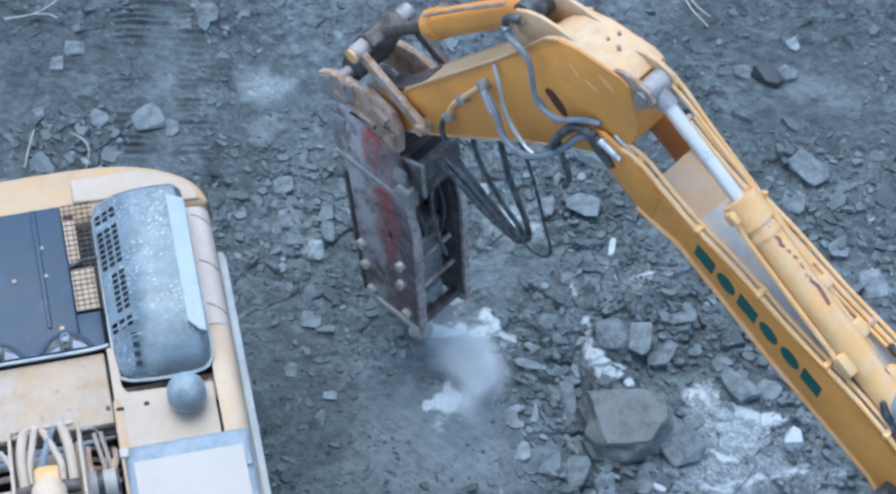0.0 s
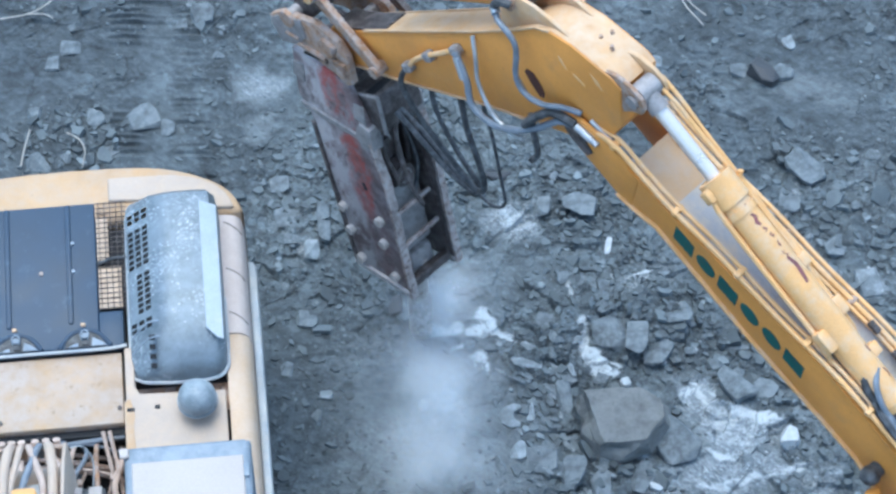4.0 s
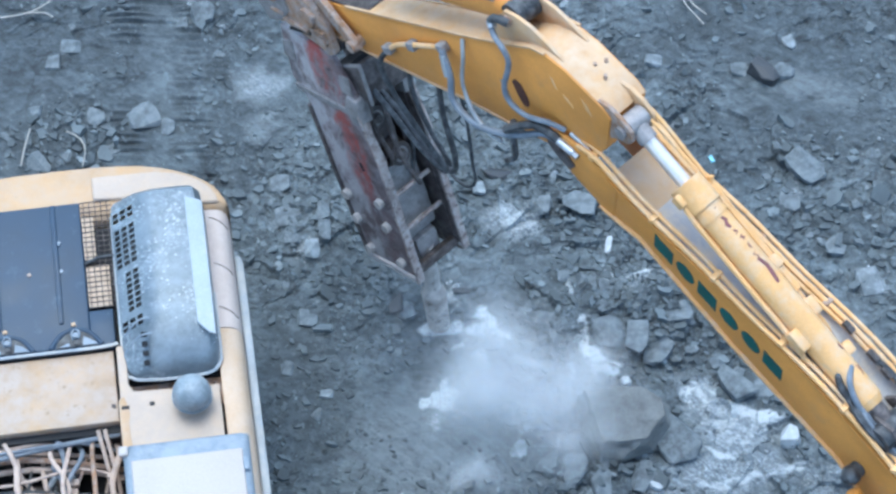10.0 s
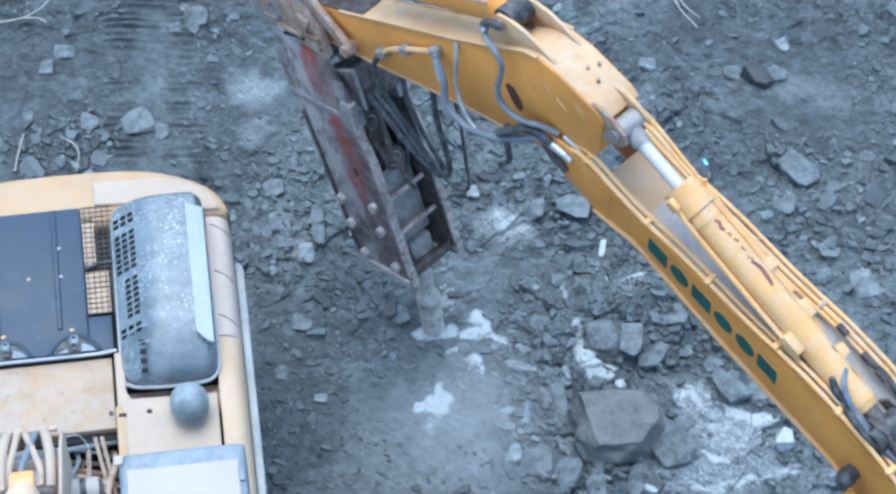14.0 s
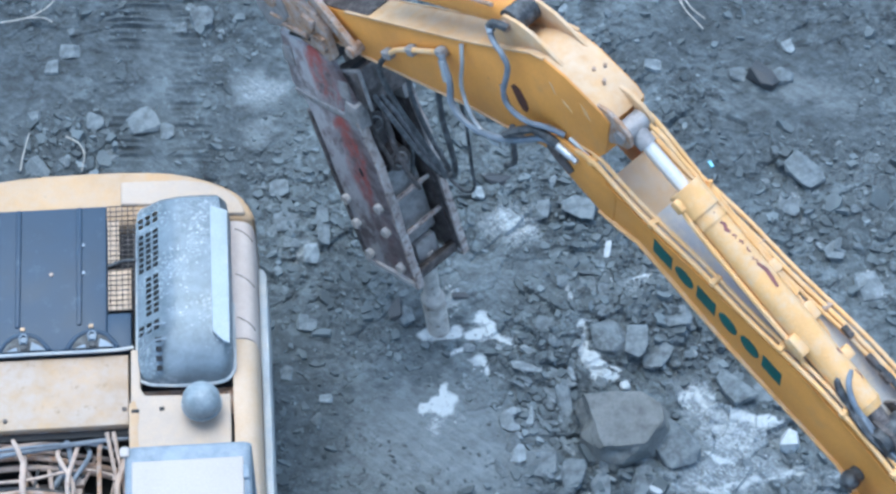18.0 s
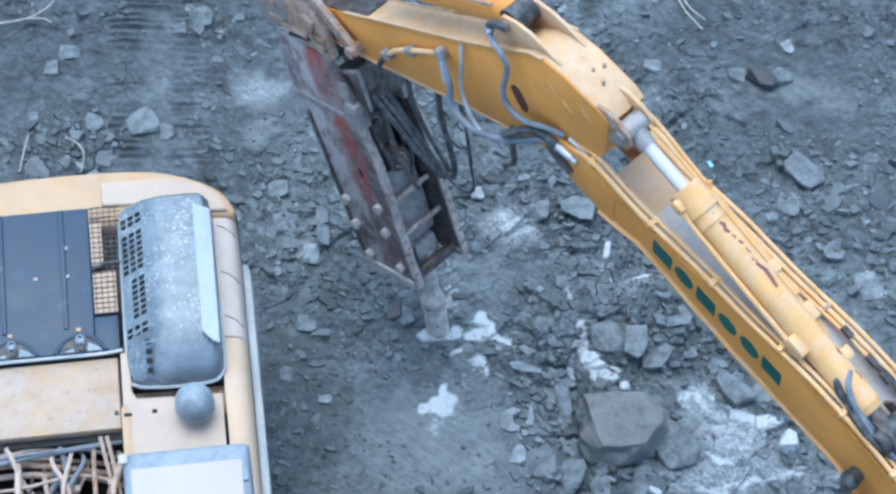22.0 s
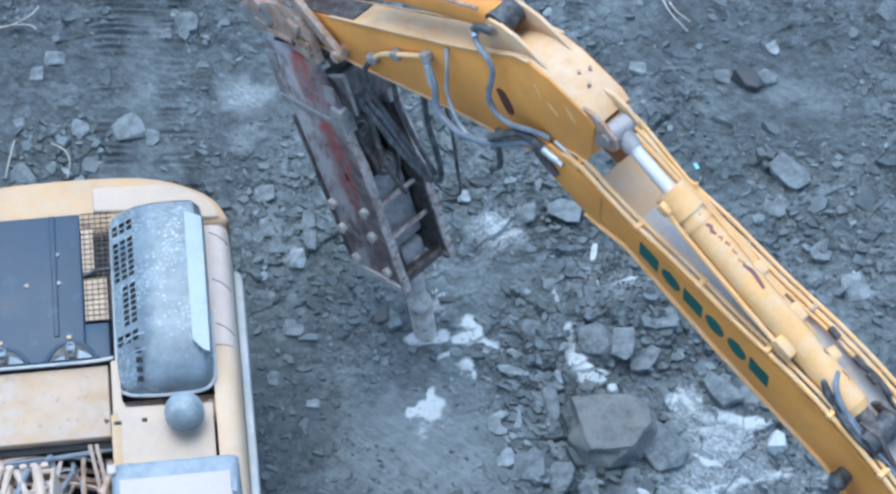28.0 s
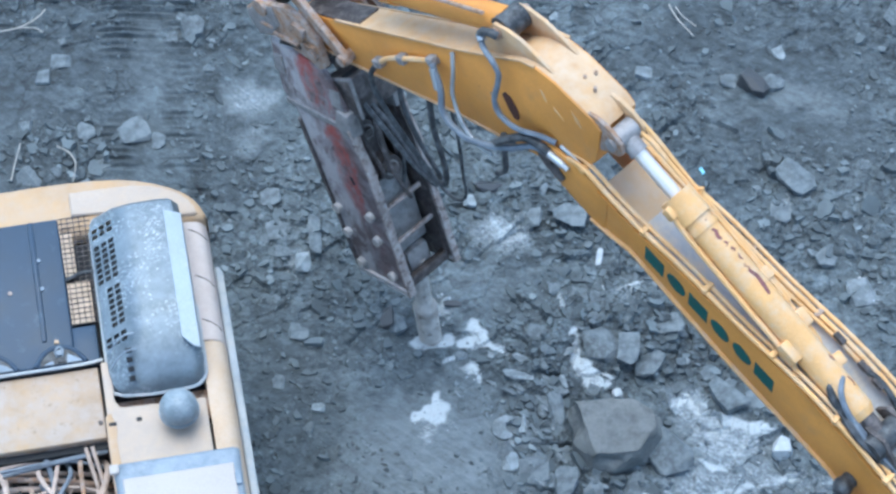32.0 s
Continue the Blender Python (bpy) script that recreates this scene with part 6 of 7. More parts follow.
    cyl(bm, at_arm(0.05, 0.0), at_arm(0.03, -0.16), 0.096, 24, 0.080)
    part("chisel_tool", bm, CHISEL, brk, "worn steel chisel tool")
    for pts, r in (([(0.72, 2.85, -0.12), (0.62, 2.55, -0.16), (0.45, 2.25, -0.13), (0.55, 2.0, -0.10)], 0.022),
                   ([(0.70, 2.95, 0.02), (0.55, 2.62, -0.08), (0.34, 2.30, -0.10), (0.26, 1.95, 0.0)], 0.020),
                   ([(0.66, 2.60, 0.10), (0.50, 2.2, 0.14), (0.40, 1.9, 0.05)], 0.018)):
        bm = bmesh.new()
        tube(bm, [at_arm(*p) for p in pts], r, 8, 6)
        part("breaker_pipe", bm, STEEL if r > 0.019 else RUBBER, brk)

    # hanging hoses between stick and breaker
    loops = []
    for pts, r in (([(0.37, 3.88, -0.23), (0.42, 3.66, -0.25), (0.28, 3.34, -0.22), (0.06, 3.00, -0.16), (-0.14, 2.74, -0.12), (-0.10, 2.64, -0.10), (0.14, 2.72, -0.12), (0.40, 2.90, -0.14), (0.64, 3.02, -0.14)], 0.023),
                   ([(0.30, 3.72, -0.06), (0.26, 3.36, -0.08), (0.08, 2.96, -0.06), (-0.12, 2.68, -0.04), (0.02, 2.60, -0.02), (0.34, 2.78, -0.04), (0.64, 2.94, -0.06)], 0.021),
                   ([(-0.10, 3.86, -0.14), (-0.16, 3.5, -0.15), (-0.25, 3.05, -0.12), (-0.24, 2.78, -0.10), (-0.10, 2.66, -0.08), (0.16, 2.74, -0.08), (0.44, 2.90, -0.08), (0.66, 2.98, -0.08)], 0.025),
                   ([(-0.16, 3.88, -0.02), (-0.26, 3.4, 0.0), (-0.33, 2.9, 0.0), (-0.36, 2.62, 0.0), (-0.24, 2.46, 0.0), (-0.04, 2.48, 0.0), (0.12, 2.56, 0.0)], 0.014)):
        bm = bmesh.new()
        tube(bm, [at_arm(*p) for p in pts], r, 10, 7)
        loops.append(part("hanging_hose", bm, RUBBER, root, "black rubber hydraulic hose hanging in a loop"))
    return dict(root=root, house=house, boom=boom, barrel=barrel, rod=rod, stick=stick, tipc=tipc, tiprod=tiprod, idlers=idlers, link=link, brk=brk, loops=loops)


def crawler_x(parent, y):
    """A crawler track that runs along x."""
    holder = part("track_frame", solid(box, (0, y, 0.48), (3.6, 0.34, 0.6), bevel=0.05), STEEL, parent)
    me = None
    r, half, n = 0.48, 1.55, 46
    path = 4 * half + 2 * math.pi * r
    for i in range(n):
        s = i / n * path
        if s < 2 * half:
            x, z, a = -half + s, 2 * r - 0.02, 0.0
        elif s < 2 * half + math.pi * r:
            a = (s - 2 * half) / r
            x, z = half + math.sin(a) * (r - 0.02), r + math.cos(a) * (r - 0.02)
        elif s < 4 * half + math.pi * r:
            x, z, a = half - (s - 2 * half - math.pi * r), 0.05, math.pi
        else:
            a = math.pi + (s - 4 * half - math.pi * r) / r
            x, z = -half + math.sin(a) * (r - 0.02), r + math.cos(a) * (r - 0.02)
        if me is None:
            bm = solid(box, (0, 0, 0), (path / n * 0.92, 0.6, 0.035), bevel=0.006)
            box(bm, (0, 0, 0.028), (0.022, 0.6, 0.03))
            ob = part("track_pad", bm, TRACK, holder)
            me = ob.data
        else:
            ob = new("track_pad", me)
            ob.parent = holder
        ob.matrix_basis = pose(x, y, z) @ Matrix.Rotation(a, 4, "Y")


ARM = breaker_excavator()
# ---- loose stones ----
def stone_mesh(seed, mat, sx, sy, sz, points=16, edge=0.03, keel=0.35):
    """An angular split stone: the hull of a few points in a box, edges worn."""
    rng = random.Random(seed)
    bm = bmesh.new()
    for i in range(points):
        p = [rng.uniform(-1, 1) for _ in range(3)]
        k = rng.randrange(3)
        p[k] = math.copysign(1, p[k]) * rng.uniform(0.8, 1)
        p[2] = max(p[2], -keel) if i % 2 else p[2]
        n = math.sqrt(p[0] ** 2 + p[1] ** 2)
        if n > 1.0:
            p[0], p[1] = p[0] / n * 1.06, p[1] / n * 1.06
        bm.verts.new((p[0] * sx / 2, p[1] * sy / 2, p[2] * sz / 2))
    hull = bmesh.ops.convex_hull(bm, input=bm.verts)
    bmesh.ops.delete(bm, geom=list({g for g in hull["geom_interior"] + hull["geom_unused"] if isinstance(g, bmesh.types.BMVert)}), context="VERTS")
    bmesh.ops.dissolve_limit(bm, angle_limit=radians(14), verts=bm.verts, edges=bm.edges)
    bmesh.ops.bevel(bm, geom=list(bm.edges), offset=edge * min(sx, sy, sz), segments=1, affect="EDGES")
    bmesh.ops.recalc_face_normals(bm, faces=bm.faces)
    me = bpy.data.meshes.new("rock")
    bm.to_mesh(me)
    bm.free()
    me.materials.append(mat)
    return me


# x, y, length, width, height, turn, kind
KNOWN = [(1.90, -1.98, 0.36, 0.40, 0.36, 30, "s"), (2.86, -1.95, 0.17, 0.20, 0.20, 12, "p"), (3.15, 0.78, 0.40, 0.24, 0.24, -50, "s"),
         (2.84, 1.82, 0.32, 0.17, 0.22, -50, "d"), (2.66, 1.88, 0.22, 0.18, 0.15, 0, "s"), (3.03, 1.86, 0.22, 0.17, 0.13, 30, "s"),
         (1.39, -0.95, 0.34, 0.40, 0.34, 10, "s"), (1.61, -0.99, 0.22, 0.34, 0.20, -8, "s"), (0.58, -2.09, 0.15, 0.18, 0.13, 0, "g"),
         (2.45, -1.43, 0.30, 0.36, 0.18, 30, "s"), (-1.50, 0.64, 0.19, 0.18, 0.11, 8, "s"), (1.16, 0.36, 0.34, 0.22, 0.10, -15, "s"),
         (0.83, 0.36, 0.13, 0.20, 0.10, -10, "s"), (0.44, 0.72, 0.26, 0.16, 0.12, 0, "d"), (1.85, 2.0, 0.17, 0.15, 0.14, -20, "g"),
         (3.65, -0.40, 0.26, 0.30, 0.16, 15, "g"), (-1.10, 0.22, 0.13, 0.42, 0.09, 5, "s"),
         (-2.74, 1.33, 0.28, 0.28, 0.12, 40, "s"), (-3.17, 1.34, 0.19, 0.19, 0.11, 10, "s"), (-2.52, 1.25, 0.13, 0.18, 0.09, 0, "s"),
         (-2.27, 2.50, 0.22, 0.20, 0.15, 0, "s"), (-1.20, -0.06, 0.15, 0.2, 0.14, 0, "g"), (0.97, -1.54, 0.14, 0.32, 0.10, 5, "s"),
         (1.03, -2.28, 0.22, 0.28, 0.12, -20, "s"), (0.77, -2.17, 0.28, 0.26, 0.13, 10, "s"), (1.62, -2.32, 0.20, 0.30, 0.12, -25, "s"),
         (1.27, -2.40, 0.16, 0.3, 0.12, 10, "s"), (1.39, -0.02, 0.06, 0.17, 0.05, -12, "p"), (0.26, 0.54, 0.12, 0.14, 0.10, 0, "g"),
         (3.0, 0.46, 0.20, 0.24, 0.10, 0, "s"), (3.10, 2.20, 0.11, 0.17, 0.07, 20, "g"), (1.95, -0.75, 0.28, 0.24, 0.10, 0, "s"),
         (1.79, -1.09, 0.20, 0.32, 0.10, -30, "s"), (1.22, -0.46, 0.12, 0.14, 0.09, 0, "s"), (1.36, -0.49, 0.17, 0.18, 0.11, 10, "s"),
         (0.86, -0.83, 0.26, 0.16, 0.08, 0, "s"), (-1.43, 0.30, 0.22, 0.24, 0.08, 0, "s"), (-0.46, -0.66, 0.14, 0.20, 0.10, 0, "d"),
         (-0.38, -0.72, 0.16, 0.18, 0.10, 30, "s"), (-1.22, -0.78, 0.18, 0.20, 0.07, 0, "s"), (2.05, -0.72, 0.20, 0.2, 0.1, 20, "s"),
         (2.46, -0.98, 0.26, 0.14, 0.09, -10, "s"), (2.65, -1.48, 0.28, 0.20, 0.10, 30, "s"),
         (-1.04, -1.54, 0.12, 0.10, 0.07, 0, "g"), (-1.38, -1.29, 0.12, 0.18, 0.07, 0, "s"), (-3.45, 2.11, 0.20, 0.18, 0.10, 0, "s"),
         (-2.45, 2.40, 0.12, 0.12, 0.08, 0, "s"), (-3.6, 1.92, 0.16, 0.18, 0.10, 0, "s"), (-3.05, 0.98, 0.26, 0.12, 0.07, 30, "s"),
         (-3.72, 1.41, 0.14, 0.18, 0.1, 0, "s"), (3.37, -0.05, 0.20, 0.18, 0.1, 0, "s"), (3.05, -1.58, 0.16, 0.14, 0.1, 10, "p"),
         (3.58, -2.2, 0.3, 0.24, 0.15, 0, "s"), (0.71, -1.10, 0.24, 0.075, 0.06, -38, "g"), (0.95, -1.32, 0.30, 0.10, 0.06, -35, "s"),
         (0.66, -1.24, 0.28, 0.10, 0.05, -6, "g"), (0.85, -1.42, 0.28, 0.11, 0.07, -55, "s"), (0.15, -1.42, 0.10, 0.025, 0.03, -50, "g"), (0.12, -1.73, 0.09, 0.025, 0.03, -55, "g"), (0.42, -1.02, 0.10, 0.06, 0.04, -30, "g"), (1.50, -1.40, 0.09, 0.08, 0.07, 20, "p"),
         (1.72, -2.40, 0.12, 0.06, 0.05, -20, "p"), (2.28, -1.22, 0.13, 0.1, 0.07, 0, "s"), (0.10, -0.52, 0.16, 0.07, 0.04, 5, "d")]


def known_stones():
    mats = {"s": SLATE, "p": PALE, "d": DARK_STONE, "g": SLATE_PALE}
    words = {"s": "angular grey slate stone lying on the quarry floor", "p": "pale whitish broken stone on the rubble",
             "d": "dark damp stone half sunk in the ground", "g": "light grey angular stone on the quarry floor"}
    for i, (x, y, a, b, h, rz, kind) in enumerate(KNOWN):
        ob = new("rock", stone_mesh(40 + i, mats[kind], a * 1.08, b * 1.12, h * (0.95 if kind in "pd" else 0.62), 30 if kind == "p" else 18))
        ob.matrix_basis = pose(x, y, height_at(x, y) + h * (0.30 if kind == "p" else 0.10), random.Random(i).uniform(-12, 12), random.Random(i + 90).uniform(-12, 12), rz)
        tagged(ob, words[kind], "rock", "loose stones")
    # the big boulder: a tilted block with a flat worn face
    bm = bmesh.new()
    foot = [(1.09, -1.62), (1.60, -1.55), (1.84, -1.68), (1.87, -1.88), (1.72, -2.10), (1.47, -2.17), (1.22, -2.16), (1.12, -1.96)]
    face = [(1.13, -1.64), (1.60, -1.62), (1.78, -1.73), (1.80, -1.88), (1.62, -2.10), (1.44, -2.11), (1.29, -2.13), (1.22, -1.92)]
    foot, face = [[(x - 1.45, y + 1.87) for x, y in line] for line in (foot, face)]
    lo = [bm.verts.new((x * 1.02, y * 1.02, -0.2)) for x, y in foot]
    mid = [bm.verts.new((x, y, 0.06 + 0.03 * math.sin(3 * i))) for i, (x, y) in enumerate(foot)]
    hi = [bm.verts.new((x, y, 0.29 + 0.10 * y - 0.03 * x)) for x, y in face]
    bm.faces.new(lo[::-1]), bm.faces.new(hi)
    for a, b in ((lo, mid), (mid, hi)):
        for i in range(8):
            bm.faces.new((a[i], a[(i + 1) % 8], b[(i + 1) % 8], b[i]))
    bmesh.ops.bevel(bm, geom=list(bm.edges), offset=0.004, segments=1, affect="EDGES")
    bmesh.ops.triangulate(bm, faces=bm.faces)
    bmesh.ops.subdivide_edges(bm, edges=bm.edges, cuts=5, use_grid_fill=True)
    for v in bm.verts:
        v.co += Vector((noise.noise(v.co * 6), noise.noise(v.co * 6 + Vector((7, 0, 0))), noise.noise(v.co * 6 + Vector((0, 9, 0))))) * (0.016 if v.co.z > 0.22 else 0.05)
        v.co += Vector((noise.noise(v.co * 19), noise.noise(v.co * 19 + Vector((3, 0, 0))), noise.noise(v.co * 19 + Vector((0, 4, 0))))) * 0.008
    ob = part("boulder", bm, BOULDER, None)
    ob.data.set_sharp_from_angle(angle=radians(16))
    ob.matrix_basis = pose(1.45, -1.87, 0.0)
    tagged(ob, "large block of weathered grey-brown slate with a flat top", "boulder")


def notched_stone():
    """A flat flake with a bite broken out of one side."""
    bm = bmesh.new()
    slab(bm, [(-0.13, 0.00), (-0.07, 0.09), (0.02, 0.13), (0.11, 0.12), (0.12, 0.08), (0.04, 0.04), (0.05, -0.03), (0.13, -0.07), (0.12, -0.12), (0.0, -0.13), (-0.09, -0.09)], 0.0, 0.045, 0.008)
    for v in bm.verts:
        v.co.x, v.co.y = v.co.x * 0.74, v.co.y * 0.86
    ob = part("rock", bm, SLATE_PALE, None)
    ob.matrix_basis = pose(0.52, -1.75, height_at(0.52, -1.75) - 0.006, 6, -5, -5)
    tagged(ob, "light grey slate flake with a notched edge", "rock", "loose stones")


SLATE_PALE = material("light_slate_stone", (0.19, 0.21, 0.22), 0.8, dust=0.3, dust_col=(0.30, 0.322, 0.335), grain=45, patch=6, spread=0.3, bump=0.5, random_tint=0.35)
known_stones()
notched_stone()


def rubble_density(x, y):
    at = np.array([float(x)]), np.array([float(y)])
    d = 0.28 + 0.6 * float(patches(*at, RUBBLE)[0]) - 0.45 * float(patches(*at, COMPACTED)[0])
    return d + 0.5 * float(value_noise(np.array([x * 1.1 + 5]), np.array([y * 1.1]), 31)[0])


def scattered_stones():
    rng = random.Random(11)
    kinds = []
    for i in range(14):
        a = rng.uniform(0.75, 1.2)
        kinds.append(stone_mesh(200 + i, SLATE if i % 5 else SLATE_PALE, a, a * rng.uniform(0.55, 0.95), a * rng.uniform(0.16, 0.42), 11, 0.04))
    made = 0
    while made < 255:
        x, y = rng.uniform(-4.3, 4.4), rng.uniform(-2.9, 3.1)
        if rng.random() > rubble_density(x, y) or (x + 0.05) ** 2 + (y + 0.86) ** 2 < 0.05 or patches(np.array([x]), np.array([y]), POWDER)[0] > 0.3:
            continue
        size = 0.085 * math.exp(rng.gauss(0, 0.45))
        ob = new("rock", kinds[rng.randrange(14)])
        ob.matrix_basis = pose(x, y, height_at(x, y) + size * 0.10, rng.uniform(-22, 22), rng.uniform(-22, 22), rng.uniform(0, 360)) @ Matrix.Diagonal((size, size, size, 1))
        tagged(ob, "small angular slate stone on the quarry floor", "rock", "small scattered stones")
        made += 1
    # split shards heaped beside the pit and the block
    shards = [stone_mesh(260 + i, SLATE if i % 4 else SLATE_PALE, 1.0, rng.uniform(0.28, 0.45), rng.uniform(0.10, 0.18), 10, 0.05) for i in range(6)]
    for i in range(46):
        x, y = rng.uniform(0.40, 1.35), rng.uniform(-2.65, -0.95)
        if (x - 1.45) ** 2 / 0.2 + (y + 1.87) ** 2 / 0.16 < 1:
            y -= 0.55
        size = rng.uniform(0.11, 0.22)
        ob = new("rock", shards[i % 6])
        ob.matrix_basis = pose(x, y, height_at(x, y) + size * 0.07, rng.uniform(-18, 18), rng.uniform(-18, 18), rng.gauss(-38, 24)) @ Matrix.Diagonal((size, size, size, 1))
        tagged(ob, "thin split slate shard on the quarry floor", "rock", "small scattered stones")


scattered_stones()


def chip_field(name, seed, n, middle, spread, least, most, thick, tilt, sides, heaped):
    """Slate chips and gravel, far too many to count."""
    r = np.random.RandomState(seed)
    x, y = r.uniform(-4.6, 4.6, n), r.uniform(-3.2, 3.3, n)
    dens = 0.36 + 0.75 * value_noise(x * 0.9 + 5, y * 0.9, 31) + 0.45 * value_noise(x * 2.7, y * 2.7, 32)
    dens = dens + heaped * patches(x, y, RUBBLE) - (0.62 if heaped > 0.5 else 0.42) * patches(x, y, COMPACTED)
    dens = dens - 1.9 * np.clip(patches(x, y, POWDER) - 0.2, 0, 1) - 0.3 * np.clip(patches(x, y, CHALK) - 0.3, 0, 1) - 0.45 * np.clip(patches(x, y, FINES) - 0.5, 0, 0.6)
    keep = (r.rand(n) < dens) & (((x + 0.05) ** 2 + (y + 0.86) ** 2) > 0.02) & (((x - 1.45) / 0.36) ** 2 + ((y + 1.87) / 0.28) ** 2 > 1)
    x, y = x[keep], y[keep]
    n = len(x)
    size = np.clip(middle * np.exp(r.normal(0, spread, n)), least, most)
    z = ground_height(x, y)
    k = sides
    ang = (np.arange(k) / k * 2 * np.pi)[None] + r.uniform(-0.35, 0.35, (n, k)) + r.uniform(0, 6.28, (n, 1))
    rad = size[:, None] * r.uniform(0.55, 1.1, (n, k))
    stretch = r.uniform(0.3, 0.95, (n, 1))
    px, py = rad * np.cos(ang), rad * np.sin(ang) * stretch
    spin = np.radians(-38) + r.normal(0, 0.75, (n, 1))
    px, py = px * np.cos(spin) - py * np.sin(spin), px * np.sin(spin) + py * np.cos(spin)
    th = np.minimum(size[:, None] * r.uniform(0.15, 0.5, (n, 1)), thick)
    ta, tb = r.normal(0, tilt, (n, 1)), r.normal(0, tilt, (n, 1))
    top = np.stack([x[:, None] + px * 0.88, y[:, None] + py * 0.88, z[:, None] + th + ta * px + tb * py], -1)
    low = np.stack([x[:, None] + px, y[:, None] + py, z[:, None] - th * 0.7 + ta * px + tb * py], -1)
    co = np.concatenate([top, low], 1).reshape(-1, 3)
    base = (np.arange(n) * 2 * k)[:, None]
    faces = []
    a = np.arange(k)
    tops = (base + a[None]).tolist()
    b2 = (a + 1) % k
    for i in range(k):
        faces.append(np.concatenate([base + a[i], base + k + a[i], base + k + b2[i], base + b2[i]], 1))
    me = bpy.data.meshes.new(name)
    me.from_pydata(co.tolist(), [], tops + np.concatenate(faces).tolist())
    me.materials.append(CHIPS)
    return tagged(new(name, me), "grey slate chips and gravel strewn over the ground" if heaped < 0.5 else "split grey slate fragments heaped on the ground", "gravel", kind="stuff")


def chip_material():
    m = material("slate_chips", (0.107, 0.123, 0.130), 0.85, dust=0.35, dust_col=(0.146, 0.162, 0.169), grain=60, patch=3, spread=0.25, bump=0.3)
    N, L = m.node_tree.nodes, m.node_tree.links
    bsdf = N["Principled BSDF"]
    old = bsdf.inputs["Base Color"].links[0].from_socket
    geo = N.new("ShaderNodeNewGeometry")
    tint = ramp(N, L, geo.outputs["Random Per Island"], [(0.0, (0.62,) * 3), (0.5, (0.92,) * 3), (0.93, (1.2,) * 3), (1.0, (1.8,) * 3)])
    L.new(mixed(N, L, 1.0, old, tint, "MULTIPLY"), bsdf.inputs["Base Color"])
    return m


CHIPS = chip_material()
chip_field("gravel", 4, 80000, 0.0135, 0.60, 0.006, 0.05, 0.016, 0.28, 6, 0.30)
chip_field("slate_fragments", 14, 8000, 0.041, 0.45, 0.022, 0.115, 0.040, 0.26, 7, 0.85)


def pale_crumbs():
    """Whitish crumbs of crushed stone in the pale patches."""
    r = np.random.RandomState(9)
    n = 5200
    x, y = r.uniform(-1.6, 4.0, n * 3), r.uniform(-2.7, 0.6, n * 3)
    keep = r.rand(n * 3) < patches(x, y, POWDER) ** 1.5 * 0.5
    x, y = x[keep], y[keep]
    n = len(x)
    size = np.clip(0.013 * np.exp(r.normal(0, 0.5, n)), 0.006, 0.05)
    z = ground_height(x, y)
    tet = np.array([(1, 0, -0.3), (-0.5, 0.85, -0.3), (-0.5, -0.85, -0.3), (0.1, 0.1, 0.75), (0.75, 0.6, 0.1)])
    a = r.uniform(0, 6.28, n)
    c, s = np.cos(a)[:, None], np.sin(a)[:, None]
    q = tet[None] * size[:, None, None] * r.uniform(0.7, 1.3, (n, 5, 1))
    co = np.stack([x[:, None] + q[..., 0] * c - q[..., 1] * s, y[:, None] + q[..., 0] * s + q[..., 1] * c, z[:, None] + q[..., 2]], -1).reshape(-1, 3)
    base = (np.arange(n) * 5)[:, None]
    tri = np.array([(0, 4, 3), (4, 1, 3), (1, 2, 3), (2, 0, 3), (0, 1, 4)])
    me = bpy.data.meshes.new("crushed_stone")
    me.from_pydata(co.tolist(), [], (base[:, None, :] + tri[None]).reshape(-1, 3).tolist())
    me.materials.append(PALE)
    tagged(new("crushed_stone", me), "whitish crumbs of freshly crushed stone", "gravel", kind="stuff")


pale_crumbs()


def twigs():
    for pts in ([(-4.1, 2.38, 0.05), (-3.85, 2.42, 0.09), (-3.68, 2.52, 0.10), (-3.62, 2.66, 0.08)], [(-3.85, 2.42, 0.09), (-3.7, 2.43, 0.07), (-3.62, 2.40, 0.05)],
                [(-3.42, 1.16, 0.04), (-3.30, 1.08, 0.08), (-3.24, 0.96, 0.07), (-3.26, 0.82, 0.03)], [(-3.75, 1.2, 0.03), (-3.78, 0.95, 0.07), (-3.8, 0.8, 0.04)],
                [(2.12, 2.75, 0.04), (2.18, 2.56, 0.09), (2.27, 2.44, 0.08), (2.33, 2.38, 0.05)], [(2.18, 2.72, 0.04), (2.24, 2.58, 0.08), (2.36, 2.50, 0.04)]):
        bm = bmesh.new()
        tube(bm, [(x, y, z + height_at(x, y)) for x, y, z in pts], 0.007, 6, 5)
        tagged(part("twig", bm, DEADWOOD, None), "bleached dry twig lying on the ground", "twig", "dry twigs")


twigs()
bm = solid(box, (0, 0, 0.02), (0.035, 0.07, 0.02), bevel=0.006)
ob = part("plastic_scrap", bm, material("pale_blue_plastic", (0.25, 0.55, 0.65), 0.4, grain=40, bump=0.05), None)
ob.matrix_basis = pose(2.33, 0.87, height_at(2.33, 0.87), 0, 0, 25)
tagged(ob, "small scrap of pale blue plastic on the ground", "scrap")


